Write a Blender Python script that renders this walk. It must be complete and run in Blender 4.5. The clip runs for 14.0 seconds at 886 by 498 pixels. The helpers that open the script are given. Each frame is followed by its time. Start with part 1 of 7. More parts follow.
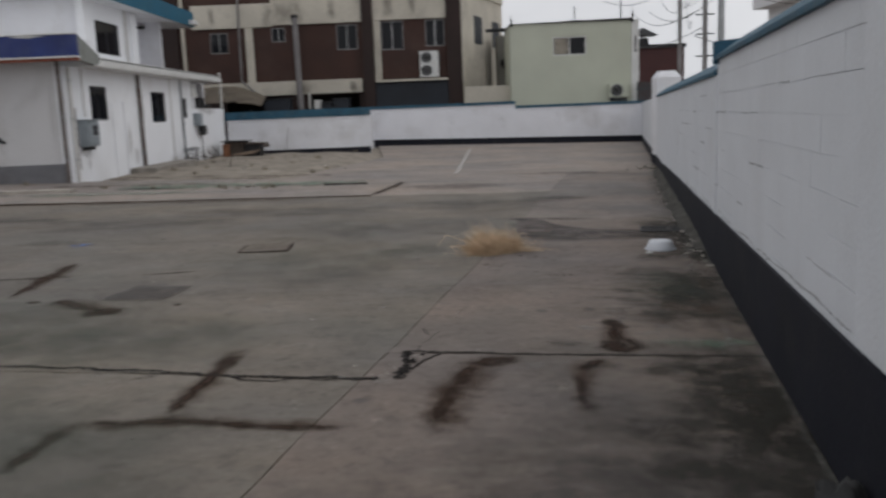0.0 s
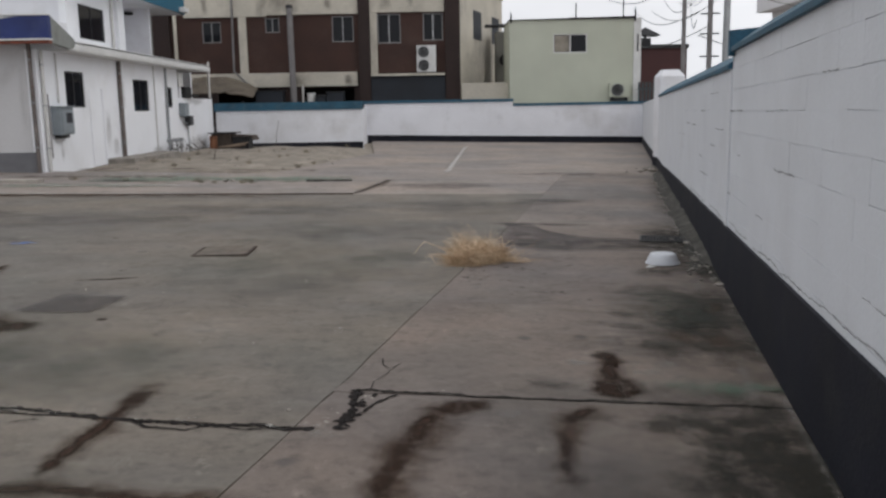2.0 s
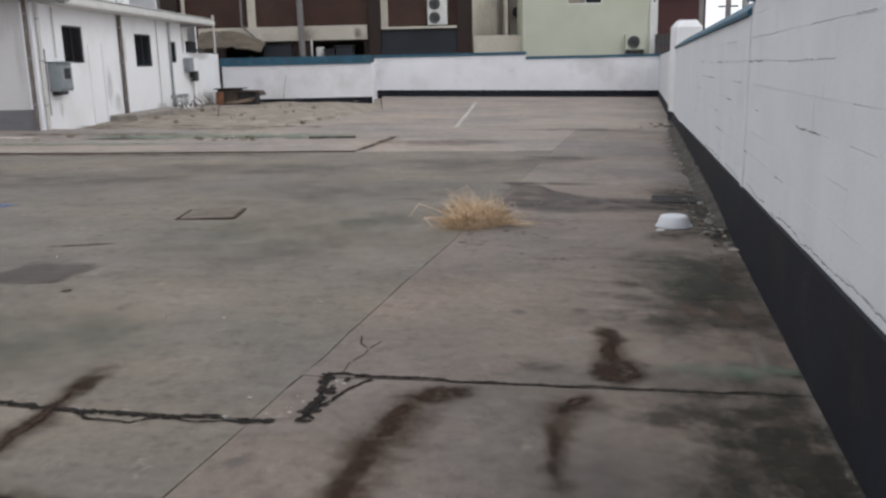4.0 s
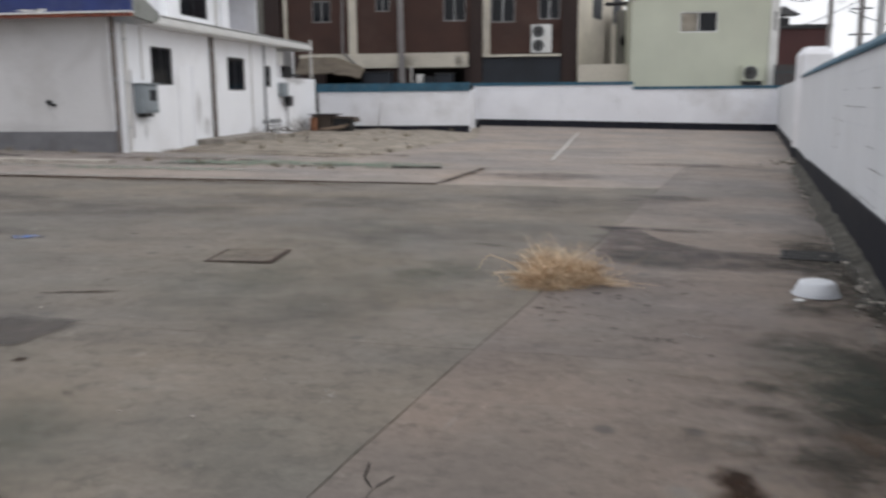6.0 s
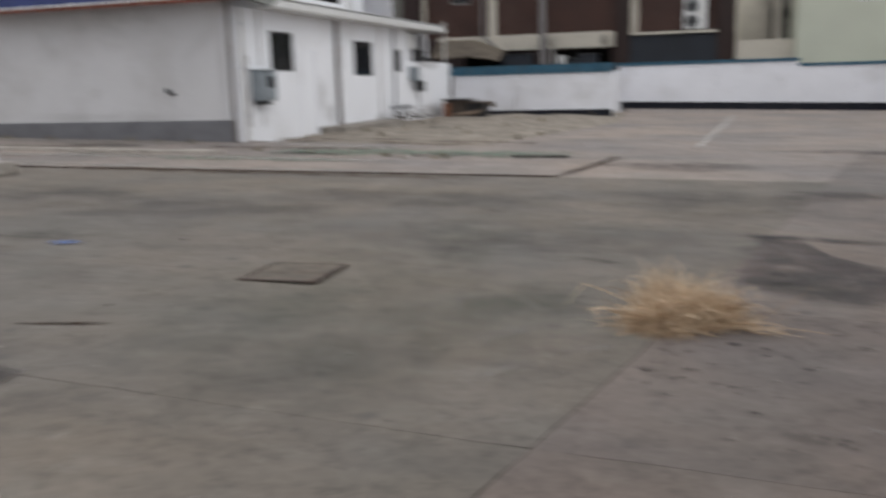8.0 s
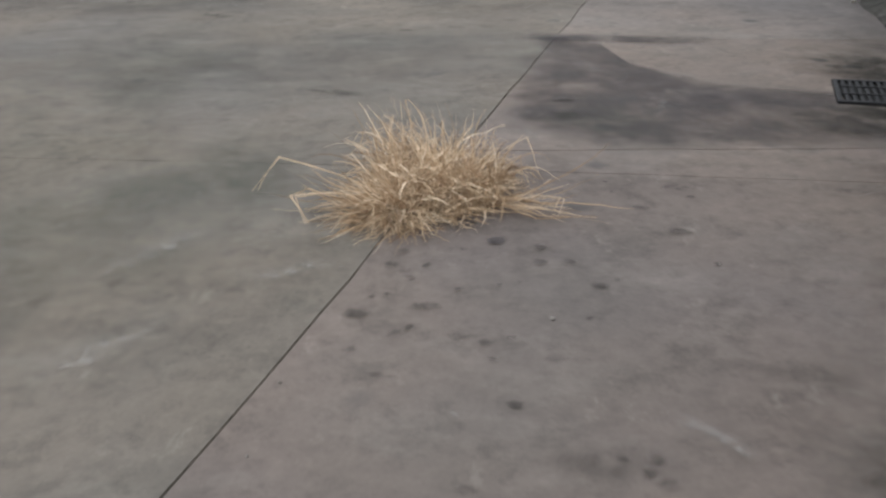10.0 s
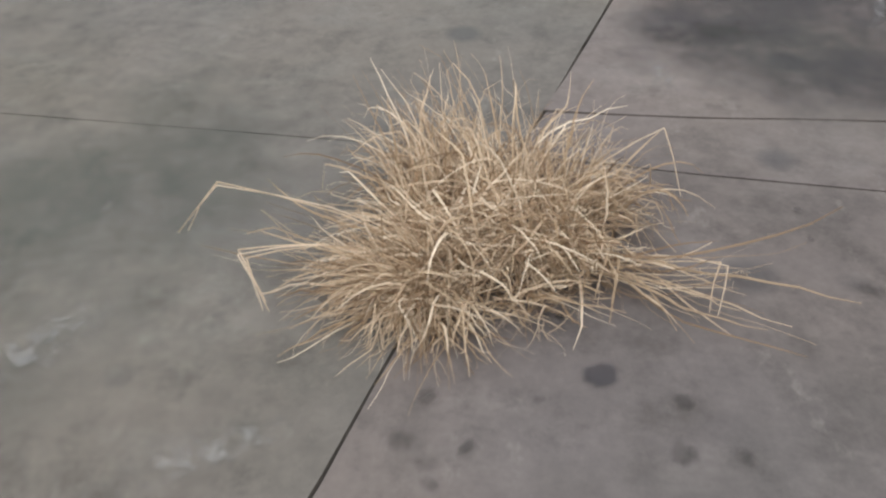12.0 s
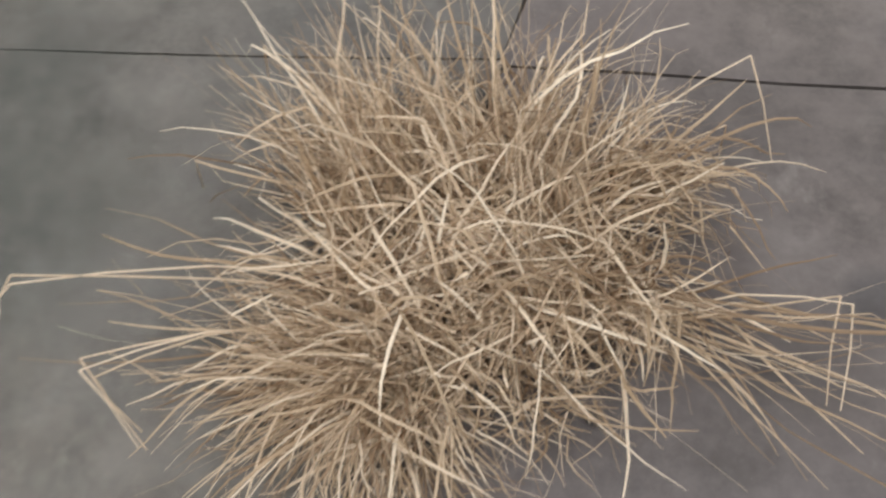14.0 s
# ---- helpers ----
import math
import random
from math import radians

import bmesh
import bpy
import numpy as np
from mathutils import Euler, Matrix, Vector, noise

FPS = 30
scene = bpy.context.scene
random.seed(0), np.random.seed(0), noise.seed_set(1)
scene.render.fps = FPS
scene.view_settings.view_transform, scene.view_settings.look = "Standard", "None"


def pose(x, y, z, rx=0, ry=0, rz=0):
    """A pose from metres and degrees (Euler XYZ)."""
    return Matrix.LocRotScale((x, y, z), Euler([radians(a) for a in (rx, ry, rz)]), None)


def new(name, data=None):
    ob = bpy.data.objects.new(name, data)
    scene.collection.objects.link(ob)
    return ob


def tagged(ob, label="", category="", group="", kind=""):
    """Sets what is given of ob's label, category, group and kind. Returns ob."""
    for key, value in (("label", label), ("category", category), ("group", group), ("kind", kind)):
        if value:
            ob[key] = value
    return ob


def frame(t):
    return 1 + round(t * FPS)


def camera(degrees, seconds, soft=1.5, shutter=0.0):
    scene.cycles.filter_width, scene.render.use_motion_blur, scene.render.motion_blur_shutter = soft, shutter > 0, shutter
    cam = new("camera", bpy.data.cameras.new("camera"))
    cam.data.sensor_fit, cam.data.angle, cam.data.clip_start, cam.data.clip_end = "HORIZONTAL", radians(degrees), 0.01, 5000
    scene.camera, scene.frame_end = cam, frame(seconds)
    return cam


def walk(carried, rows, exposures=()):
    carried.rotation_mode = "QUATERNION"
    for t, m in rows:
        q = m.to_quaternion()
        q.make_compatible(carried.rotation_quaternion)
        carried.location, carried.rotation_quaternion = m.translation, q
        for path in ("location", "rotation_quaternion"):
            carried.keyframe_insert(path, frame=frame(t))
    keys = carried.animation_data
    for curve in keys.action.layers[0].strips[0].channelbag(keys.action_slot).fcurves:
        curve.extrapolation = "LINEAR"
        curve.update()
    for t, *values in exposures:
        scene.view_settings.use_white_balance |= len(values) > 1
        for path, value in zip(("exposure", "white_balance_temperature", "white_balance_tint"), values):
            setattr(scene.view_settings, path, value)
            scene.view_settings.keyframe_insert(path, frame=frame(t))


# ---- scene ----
cam = camera(54.8, 14.0, soft=2.5, shutter=0.4)
PATH = [
    (0.0, pose(0.000, -0.000, 1.500, 80.78, 2.32, -0.24)),
    (0.5, pose(0.064, 0.432, 1.470, 80.22, 2.07, -4.76)),
    (1.0, pose(0.122, 0.709, 1.436, 81.05, 3.32, -3.52)),
    (1.5, pose(0.215, 0.920, 1.468, 81.26, 1.48, -0.11)),
    (2.0, pose(0.191, 0.963, 1.450, 80.59, 0.99, -0.23)),
    (2.5, pose(0.195, 0.975, 1.446, 80.22, 1.46, -0.11)),
    (3.0, pose(0.221, 1.008, 1.439, 78.73, 1.57, 0.47)),
    (5.5, pose(0.525, 2.552, 1.388, 77.35, 0.97, 1.05)),
    (6.0, pose(0.513, 2.908, 1.344, 79.71, 0.48, 7.71)),
    (6.5, pose(0.543, 3.254, 1.358, 79.36, 2.16, 17.48)),
    (7.0, pose(0.512, 3.614, 1.360, 80.43, 4.43, 26.83)),
    (7.5, pose(0.610, 3.989, 1.320, 84.87, 5.14, 32.79)),
    (8.0, pose(0.674, 4.523, 1.280, 78.89, 1.60, 17.61)),
    (8.5, pose(0.786, 5.051, 1.260, 76.18, 2.13, 3.08)),
    (9.0, pose(0.864, 5.465, 1.246, 69.85, 0.86, 1.99)),
    (11.5, pose(0.805, 7.401, 1.147, 56.79, 4.61, 10.41)),
    (12.0, pose(0.758, 7.755, 1.147, 49.80, 3.62, 10.10)),
    (12.5, pose(0.713, 7.992, 1.109, 46.21, 4.28, 7.30)),
    (13.0, pose(0.696, 8.269, 1.077, 38.88, 5.95, 6.76)),
    (13.5, pose(0.685, 8.452, 1.062, 33.11, 8.31, 8.36)),
    (14.0, pose(0.671, 8.666, 1.043, 25.53, 7.09, 5.00)),
]
walk(cam, PATH, [(0.0, -0.92, 6500, 10), (0.5, -0.74, 6500, 10), (1.0, -0.65, 6500, 10), (1.5, -0.59, 6500, 10), (2.0, -0.59, 6500, 10), (2.5, -0.59, 6500, 10), (3.0, -0.51, 6500, 10), (5.5, -0.11, 6500, 10), (6.0, -0.33, 6500, 10), (6.5, -0.19, 6500, 10), (7.0, -0.26, 6500, 10), (7.5, -0.83, 6500, 10), (8.0, -0.44, 6500, 10), (8.5, -0.14, 6400, 10), (9.0, -0.12, 6400, 8), (11.5, 0.1, 6200, 8), (12.5, 0.09, 6200, 8), (13.5, -0.06, 6250, 8), (14.0, -0.06, 6250, 8)])

# ---- light ----
world = bpy.data.worlds.new("overcast")
scene.world = world
world.use_nodes = True
wn, wl = world.node_tree.nodes, world.node_tree.links
wn.clear()
SUN_UP, SUN_TURN = radians(48), radians(105)
sky = wn.new("ShaderNodeTexSky")
sky.sky_type, sky.sun_disc, sky.sun_elevation, sky.sun_rotation = "NISHITA", False, SUN_UP, SUN_TURN
sky.air_density, sky.dust_density, sky.ozone_density = 1.2, 6.0, 1.0
veil = wn.new("ShaderNodeHueSaturation")
veil.inputs["Saturation"].default_value = 0.22
coord = wn.new("ShaderNodeTexCoord")
puff = wn.new("ShaderNodeTexNoise")
puff.inputs["Scale"].default_value, puff.inputs["Detail"].default_value = 2.6, 6.0
squash = wn.new("ShaderNodeMapping")
squash.inputs["Scale"].default_value = (1, 1, 3.0)
ramp = wn.new("ShaderNodeValToRGB")
ramp.color_ramp.elements[0].position, ramp.color_ramp.elements[1].position = 0.34, 0.64
ramp.color_ramp.elements[0].color = (11.8, 12.0, 12.6, 1)
ramp.color_ramp.elements[1].color = (14.2, 14.4, 14.9, 1)
cover = wn.new("ShaderNodeMix")
cover.data_type = "RGBA"
cover.inputs["Factor"].default_value = 0.9
back = wn.new("ShaderNodeBackground")
back.inputs["Strength"].default_value = 0.11
wout = wn.new("ShaderNodeOutputWorld")
wl.new(coord.outputs["Generated"], squash.inputs["Vector"])
wl.new(squash.outputs["Vector"], puff.inputs["Vector"])
wl.new(puff.outputs["Fac"], ramp.inputs["Fac"])
wl.new(sky.outputs["Color"], veil.inputs["Color"])
wl.new(veil.outputs["Color"], cover.inputs["A"])
wl.new(ramp.outputs["Color"], cover.inputs["B"])
wl.new(cover.outputs["Result"], back.inputs["Color"])
wl.new(back.outputs["Background"], wout.inputs["Surface"])
sun = new("sun", bpy.data.lights.new("sun", "SUN"))
sun.data.energy, sun.data.angle, sun.data.color = 0.4, radians(25), (1.0, 0.97, 0.93)
sun.matrix_world = pose(0, 0, 30, 42, 0, 75)

# ---- materials ----


def mat(name, color, rough=0.8, metal=0.0, vary=0.18, scale=3.0, grain=40.0, bump=0.15, dirt=None, dirt_amount=0.3, dirt_scale=1.2, streak=False, spec=0.4, per_piece=0.0, relief=0.02):
    """A surface with two scales of variation, optional dirt patches or streaks, and fine relief."""
    m = bpy.data.materials.new(name)
    m.use_nodes = True
    n, l = m.node_tree.nodes, m.node_tree.links
    n.clear()
    out, sh = n.new("ShaderNodeOutputMaterial"), n.new("ShaderNodeBsdfPrincipled")
    l.new(sh.outputs[0], out.inputs[0])
    tc = n.new("ShaderNodeTexCoord")
    geo = n.new("ShaderNodeNewGeometry")
    pos = geo.outputs["Position"]
    big, fine = n.new("ShaderNodeTexNoise"), n.new("ShaderNodeTexNoise")
    big.inputs["Scale"].default_value, big.inputs["Detail"].default_value = scale, 5
    fine.inputs["Scale"].default_value, fine.inputs["Detail"].default_value = grain, 3
    l.new(pos, big.inputs["Vector"]), l.new(pos, fine.inputs["Vector"])
    rmp = n.new("ShaderNodeMapRange")
    rmp.inputs[1].default_value, rmp.inputs[2].default_value = 0.3, 0.7
    rmp.inputs[3].default_value, rmp.inputs[4].default_value = 1 - vary, 1 + vary
    l.new(big.outputs["Fac"], rmp.inputs[0])
    rm2 = n.new("ShaderNodeMapRange")
    rm2.inputs[1].default_value, rm2.inputs[2].default_value = 0.25, 0.75
    rm2.inputs[3].default_value, rm2.inputs[4].default_value = 1 - vary * 0.6, 1 + vary * 0.6
    l.new(fine.outputs["Fac"], rm2.inputs[0])
    mul = n.new("ShaderNodeMath")
    mul.operation = "MULTIPLY"
    l.new(rmp.outputs[0], mul.inputs[0]), l.new(rm2.outputs[0], mul.inputs[1])
    val = mul.outputs[0]
    if per_piece:
        info = n.new("ShaderNodeObjectInfo")
        rp = n.new("ShaderNodeMapRange")
        rp.inputs[3].default_value, rp.inputs[4].default_value = 1 - per_piece, 1 + per_piece
        l.new(info.outputs["Random"], rp.inputs[0])
        m3 = n.new("ShaderNodeMath")
        m3.operation = "MULTIPLY"
        l.new(val, m3.inputs[0]), l.new(rp.outputs[0], m3.inputs[1])
        val = m3.outputs[0]
    col = n.new("ShaderNodeMix")
    col.data_type, col.blend_type = "RGBA", "MULTIPLY"
    col.inputs["Factor"].default_value = 1
    col.inputs["A"].default_value = (*color, 1)
    l.new(val, col.inputs["B"])
    res = col.outputs["Result"]
    if dirt:
        dn = n.new("ShaderNodeTexNoise")
        dn.inputs["Scale"].default_value, dn.inputs["Detail"].default_value, dn.inputs["Roughness"].default_value = dirt_scale, 7, 0.65
        if streak:
            mp = n.new("ShaderNodeMapping")
            mp.inputs["Scale"].default_value = (3.0, 3.0, 0.28)
            l.new(pos, mp.inputs["Vector"]), l.new(mp.outputs[0], dn.inputs["Vector"])
        else:
            l.new(pos, dn.inputs["Vector"])
        dr = n.new("ShaderNodeMapRange")
        dr.inputs[1].default_value, dr.inputs[2].default_value = 0.5, 0.78
        dr.inputs[3].default_value, dr.inputs[4].default_value = 0, dirt_amount * 2
        dr.clamp = True
        l.new(dn.outputs["Fac"], dr.inputs[0])
        dm = n.new("ShaderNodeMix")
        dm.data_type = "RGBA"
        dm.inputs["B"].default_value = (*dirt, 1)
        l.new(dr.outputs[0], dm.inputs["Factor"]), l.new(res, dm.inputs["A"])
        res = dm.outputs["Result"]
    l.new(res, sh.inputs["Base Color"])
    rr = n.new("ShaderNodeMapRange")
    rr.inputs[3].default_value, rr.inputs[4].default_value = max(0.03, rough - 0.1), min(1, rough + 0.1)
    l.new(big.outputs["Fac"], rr.inputs[0]), l.new(rr.outputs[0], sh.inputs["Roughness"])
    sh.inputs["Metallic"].default_value = metal
    sh.inputs["Specular IOR Level"].default_value = spec
    if bump:
        bp = n.new("ShaderNodeBump")
        bp.inputs["Strength"].default_value, bp.inputs["Distance"].default_value = bump, relief
        add = n.new("ShaderNodeMath")
        l.new(big.outputs["Fac"], add.inputs[0]), l.new(fine.outputs["Fac"], add.inputs[1])
        l.new(add.outputs[0], bp.inputs["Height"]), l.new(bp.outputs[0], sh.inputs["Normal"])
    return m


def glass(name, tint, rough=0.06):
    m = bpy.data.materials.new(name)
    m.use_nodes = True
    sh = m.node_tree.nodes["Principled BSDF"]
    sh.inputs["Base Color"].default_value = (*tint, 1)
    sh.inputs["Roughness"].default_value = rough
    sh.inputs["Specular IOR Level"].default_value = 0.17
    return m


WHITE = mat("white_masonry_paint", (0.83, 0.84, 0.87), 0.8, vary=0.03, scale=0.7, grain=30, dirt=(0.5, 0.47, 0.43), dirt_amount=0.14, dirt_scale=0.8)
WHITE_OLD = mat("stained_white_render", (0.77, 0.775, 0.81), 0.85, vary=0.06, scale=0.5, grain=25, dirt=(0.42, 0.4, 0.37), dirt_amount=0.26, dirt_scale=0.55)
BLOCK_WHITE = mat("painted_block", (0.66, 0.675, 0.705), 0.8, vary=0.035, scale=1.6, grain=45, bump=0.4, dirt=(0.4, 0.385, 0.37), dirt_amount=0.1, dirt_scale=1.1, per_piece=0.012, relief=0.008)
BAND = mat("charcoal_paint", (0.0125, 0.0135, 0.02), 0.75, vary=0.2, scale=2, grain=50, dirt=(0.035, 0.034, 0.035), dirt_amount=0.25, dirt_scale=2.5, spec=0.2)
# white render with the shade under the eave, and grime, mixed into its colour
FRONT_WHITE = mat("shaded_grimy_white_render", (0.55, 0.545, 0.55), 0.88, vary=0.07, scale=0.45, grain=20, dirt=(0.33, 0.315, 0.3), dirt_amount=0.3, dirt_scale=0.5)
GREY_COAT = mat("greyish_repaint", (0.5, 0.505, 0.5), 0.85, vary=0.08, scale=0.8, grain=25, dirt=(0.33, 0.33, 0.31), dirt_amount=0.3, dirt_scale=0.8)
BAND_GREY = mat("grey_plinth_paint", (0.15, 0.15, 0.16), 0.8, vary=0.15, dirt=(0.07, 0.065, 0.06), dirt_amount=0.3)
COPING = mat("blue_coping_paint", (0.022, 0.085, 0.135), 0.65, vary=0.25, scale=3, dirt=(0.12, 0.15, 0.16), dirt_amount=0.25, dirt_scale=4)
SIGN_BLUE = mat("faded_blue_panel", (0.018, 0.033, 0.14), 0.5, vary=0.2, scale=1.5, dirt=(0.1, 0.11, 0.2), dirt_amount=0.2, dirt_scale=2)
TEAL = mat("teal_fascia_paint", (0.016, 0.11, 0.185), 0.55, vary=0.15, scale=1.0, dirt=(0.05, 0.2, 0.26), dirt_amount=0.2)
RUST_RED = mat("rust_red_edge", (0.2, 0.06, 0.035), 0.7, vary=0.35, scale=4)
BRICK_BROWN = mat("dark_brown_brick", (0.053, 0.026, 0.02), 0.8, vary=0.22, scale=0.8, grain=12, dirt=(0.09, 0.06, 0.05), dirt_amount=0.25, dirt_scale=0.6)
BROWN_PIER = mat("brown_pier_render", (0.033, 0.021, 0.019), 0.85, vary=0.25, scale=0.7, grain=9)
BEIGE = mat("weathered_beige_render", (0.56, 0.52, 0.445), 0.9, vary=0.12, scale=0.6, grain=9, dirt=(0.15, 0.13, 0.11), dirt_amount=0.36, dirt_scale=0.35)
BLIND = mat("dusty_blind", (0.3, 0.27, 0.225), 0.9, vary=0.25, scale=3, dirt=(0.12, 0.105, 0.09), dirt_amount=0.4, dirt_scale=2.5)
RETURN_GREY = mat("weathered_grey_sheet", (0.24, 0.25, 0.235), 0.8, vary=0.2, scale=2, dirt=(0.1, 0.1, 0.09), dirt_amount=0.4, dirt_scale=2)
NAVY = mat("navy_sheet", (0.016, 0.02, 0.028), 0.6, vary=0.3, scale=0.7)
CABIN = mat("pale_green_panel", (0.5, 0.52, 0.43), 0.6, vary=0.05, scale=0.8, dirt=(0.48, 0.48, 0.4), dirt_amount=0.2, dirt_scale=0.7, streak=True)
DARK = mat("dark_recess", (0.012, 0.011, 0.011), 0.9, vary=0.4)
DARK_METAL = mat("dark_metal", (0.04, 0.04, 0.042), 0.5, 0.7, vary=0.25)
GREY_METAL = mat("galvanised_metal", (0.33, 0.34, 0.35), 0.45, 0.7, vary=0.15)
GREY_POLE = mat("weathered_pole", (0.2, 0.19, 0.19), 0.85, vary=0.2, scale=2)
ALU = mat("aluminium_frame", (0.252, 0.252, 0.252), 0.5, 0.4, vary=0.1)
WHITE_METAL = mat("white_enamel", (0.68, 0.68, 0.67), 0.45, vary=0.07, dirt=(0.4, 0.37, 0.32), dirt_amount=0.2)
PIPE_WHITE = mat("white_plastic_pipe", (0.58, 0.57, 0.55), 0.5, vary=0.12, dirt=(0.25, 0.22, 0.19), dirt_amount=0.3, dirt_scale=3)
GLASS_DARK = glass("dark_window_glass", (0.012, 0.013, 0.016))
GLASS_BLUE = glass("curtain_wall_glass", (0.1, 0.14, 0.155), 0.12)
ROAD = mat("asphalt", (0.055, 0.055, 0.057), 0.9, vary=0.2, scale=0.4, grain=30)
DIRT = mat("dry_soil", (0.27, 0.235, 0.195), 0.95, vary=0.3, scale=1.8, grain=22, bump=0.7, dirt=(0.13, 0.11, 0.085), dirt_amount=0.35, dirt_scale=2.2, relief=0.05)

# ---- building helpers ----


def gz(x, y):
    """Height of the yard, which falls gently to one side."""
    return -0.024 * min(16, max(-26, x)) - 0.002 * min(60, max(-10, y))


def thing(name, at, label, category, group="", kind=""):
    ob = new(name)
    ob.empty_display_size = 0.2
    ob.location = at
    return tagged(ob, label, category, group, kind)


def base_of(ob):
    v = Vector((0, 0, 0))
    while ob is not None:
        v += ob.location
        ob = ob.parent
    return v


def mesh_of(name, bm, material, smooth=False):
    bmesh.ops.recalc_face_normals(bm, faces=bm.faces[:])
    me = bpy.data.meshes.new(name)
    bm.to_mesh(me)
    bm.free()
    for m in material if isinstance(material, (list, tuple)) else [material]:
        me.materials.append(m)
    if smooth:
        me.shade_smooth()
    return me


def part(name, bm, material, parent=None, label="", smooth=False):
    """Links a bmesh, drawn in world places, as one mesh under its thing or part."""
    if parent is not None:
        bmesh.ops.translate(bm, verts=bm.verts[:], vec=-base_of(parent))
    ob = new(name, mesh_of(name, bm, material, smooth))
    ob.parent = parent
    return tagged(ob, label, kind="stuff" if name.startswith("straw") else "")


def setting(name, bm, material, label, category):
    ob = new(name, mesh_of(name, bm, material))
    return tagged(ob, label, category, kind="structure")


def bm_new():
    return bmesh.new()


def box(bm, lo, hi, bevel=0.0):
    r = bmesh.ops.create_cube(bm, size=1)
    vs = r["verts"]
    for v in vs:
        v.co = Vector([lo[i] + (v.co[i] + 0.5) * (hi[i] - lo[i]) for i in range(3)])
    if bevel:
        es = {e for v in vs for e in v.link_edges}
        bmesh.ops.bevel(bm, geom=list(es), offset=bevel, segments=2, affect="EDGES", profile=0.7)
    return bm


def bx(lo, hi, bevel=0.0):
    return box(bm_new(), lo, hi, bevel)


def prism(bm, poly, lo, hi, axis=2):
    """A solid from a flat outline, drawn out along one axis."""
    def place(p, h):
        q = list(p)
        q.insert(axis, h)
        return q
    a = [bm.verts.new(place(p, lo)) for p in poly]
    b = [bm.verts.new(place(p, hi)) for p in poly]
    bm.faces.new(a), bm.faces.new(b[::-1])
    for i in range(len(poly)):
        bm.faces.new((a[i], a[i - 1], b[i - 1], b[i]))
    return bm


def tube(bm, pts, r, sides=8, r_end=None):
    """A round rod along a line of points."""
    pts = [Vector(p) for p in pts]
    rings = []
    for i, p in enumerate(pts):
        d = (pts[min(i + 1, len(pts) - 1)] - pts[max(i - 1, 0)]).normalized()
        u = d.cross(Vector((0, 0, 1)) if abs(d.z) < 0.9 else Vector((1, 0, 0))).normalized()
        w = d.cross(u)
        k = i / max(1, len(pts) - 1)
        rr = r if r_end is None else r + (r_end - r) * k
        rings.append([bm.verts.new(p + u * math.cos(a) * rr + w * math.sin(a) * rr) for a in [2 * math.pi * j / sides for j in range(sides)]])
    for a, b in zip(rings, rings[1:]):
        for j in range(sides):
            bm.faces.new((a[j - 1], a[j], b[j], b[j - 1]))
    bm.faces.new(rings[0]), bm.faces.new(rings[-1][::-1])
    return bm


def holed_wall(bm, axis, at, thick, a0, a1, z0, z1, holes):
    """A wall slab across x or y with rectangular openings (a_lo, a_hi, z_lo, z_hi) through it."""
    cuts_a = sorted({a0, a1, *[h[0] for h in holes], *[h[1] for h in holes]})
    cuts_z = sorted({z0, z1, *[h[2] for h in holes], *[h[3] for h in holes]})
    solid = {}
    for i in range(len(cuts_a) - 1):
        for j in range(len(cuts_z) - 1):
            ca, cz = (cuts_a[i] + cuts_a[i + 1]) / 2, (cuts_z[j] + cuts_z[j + 1]) / 2
            solid[i, j] = not any(h[0] < ca < h[1] and h[2] < cz < h[3] for h in holes)
    cache = {}

    def v(i, j, side):
        if (i, j, side) not in cache:
            d = at + side * thick
            cache[i, j, side] = bm.verts.new((d, cuts_a[i], cuts_z[j]) if axis == "x" else (cuts_a[i], d, cuts_z[j]))
        return cache[i, j, side]
    for (i, j), s in solid.items():
        if not s:
            continue
        for side in (0, 1):
            bm.faces.new([v(i, j, side), v(i + 1, j, side), v(i + 1, j + 1, side), v(i, j + 1, side)])
        for di, dj, e in ((-1, 0, ((0, 0), (0, 1))), (1, 0, ((1, 0), (1, 1))), (0, -1, ((0, 0), (1, 0))), (0, 1, ((0, 1), (1, 1)))):
            if not solid.get((i + di, j + dj), False):
                (p, q), (r, t) = e
                bm.faces.new([v(i + p, j + q, 0), v(i + r, j + t, 0), v(i + r, j + t, 1), v(i + p, j + q, 1)])
    return bm


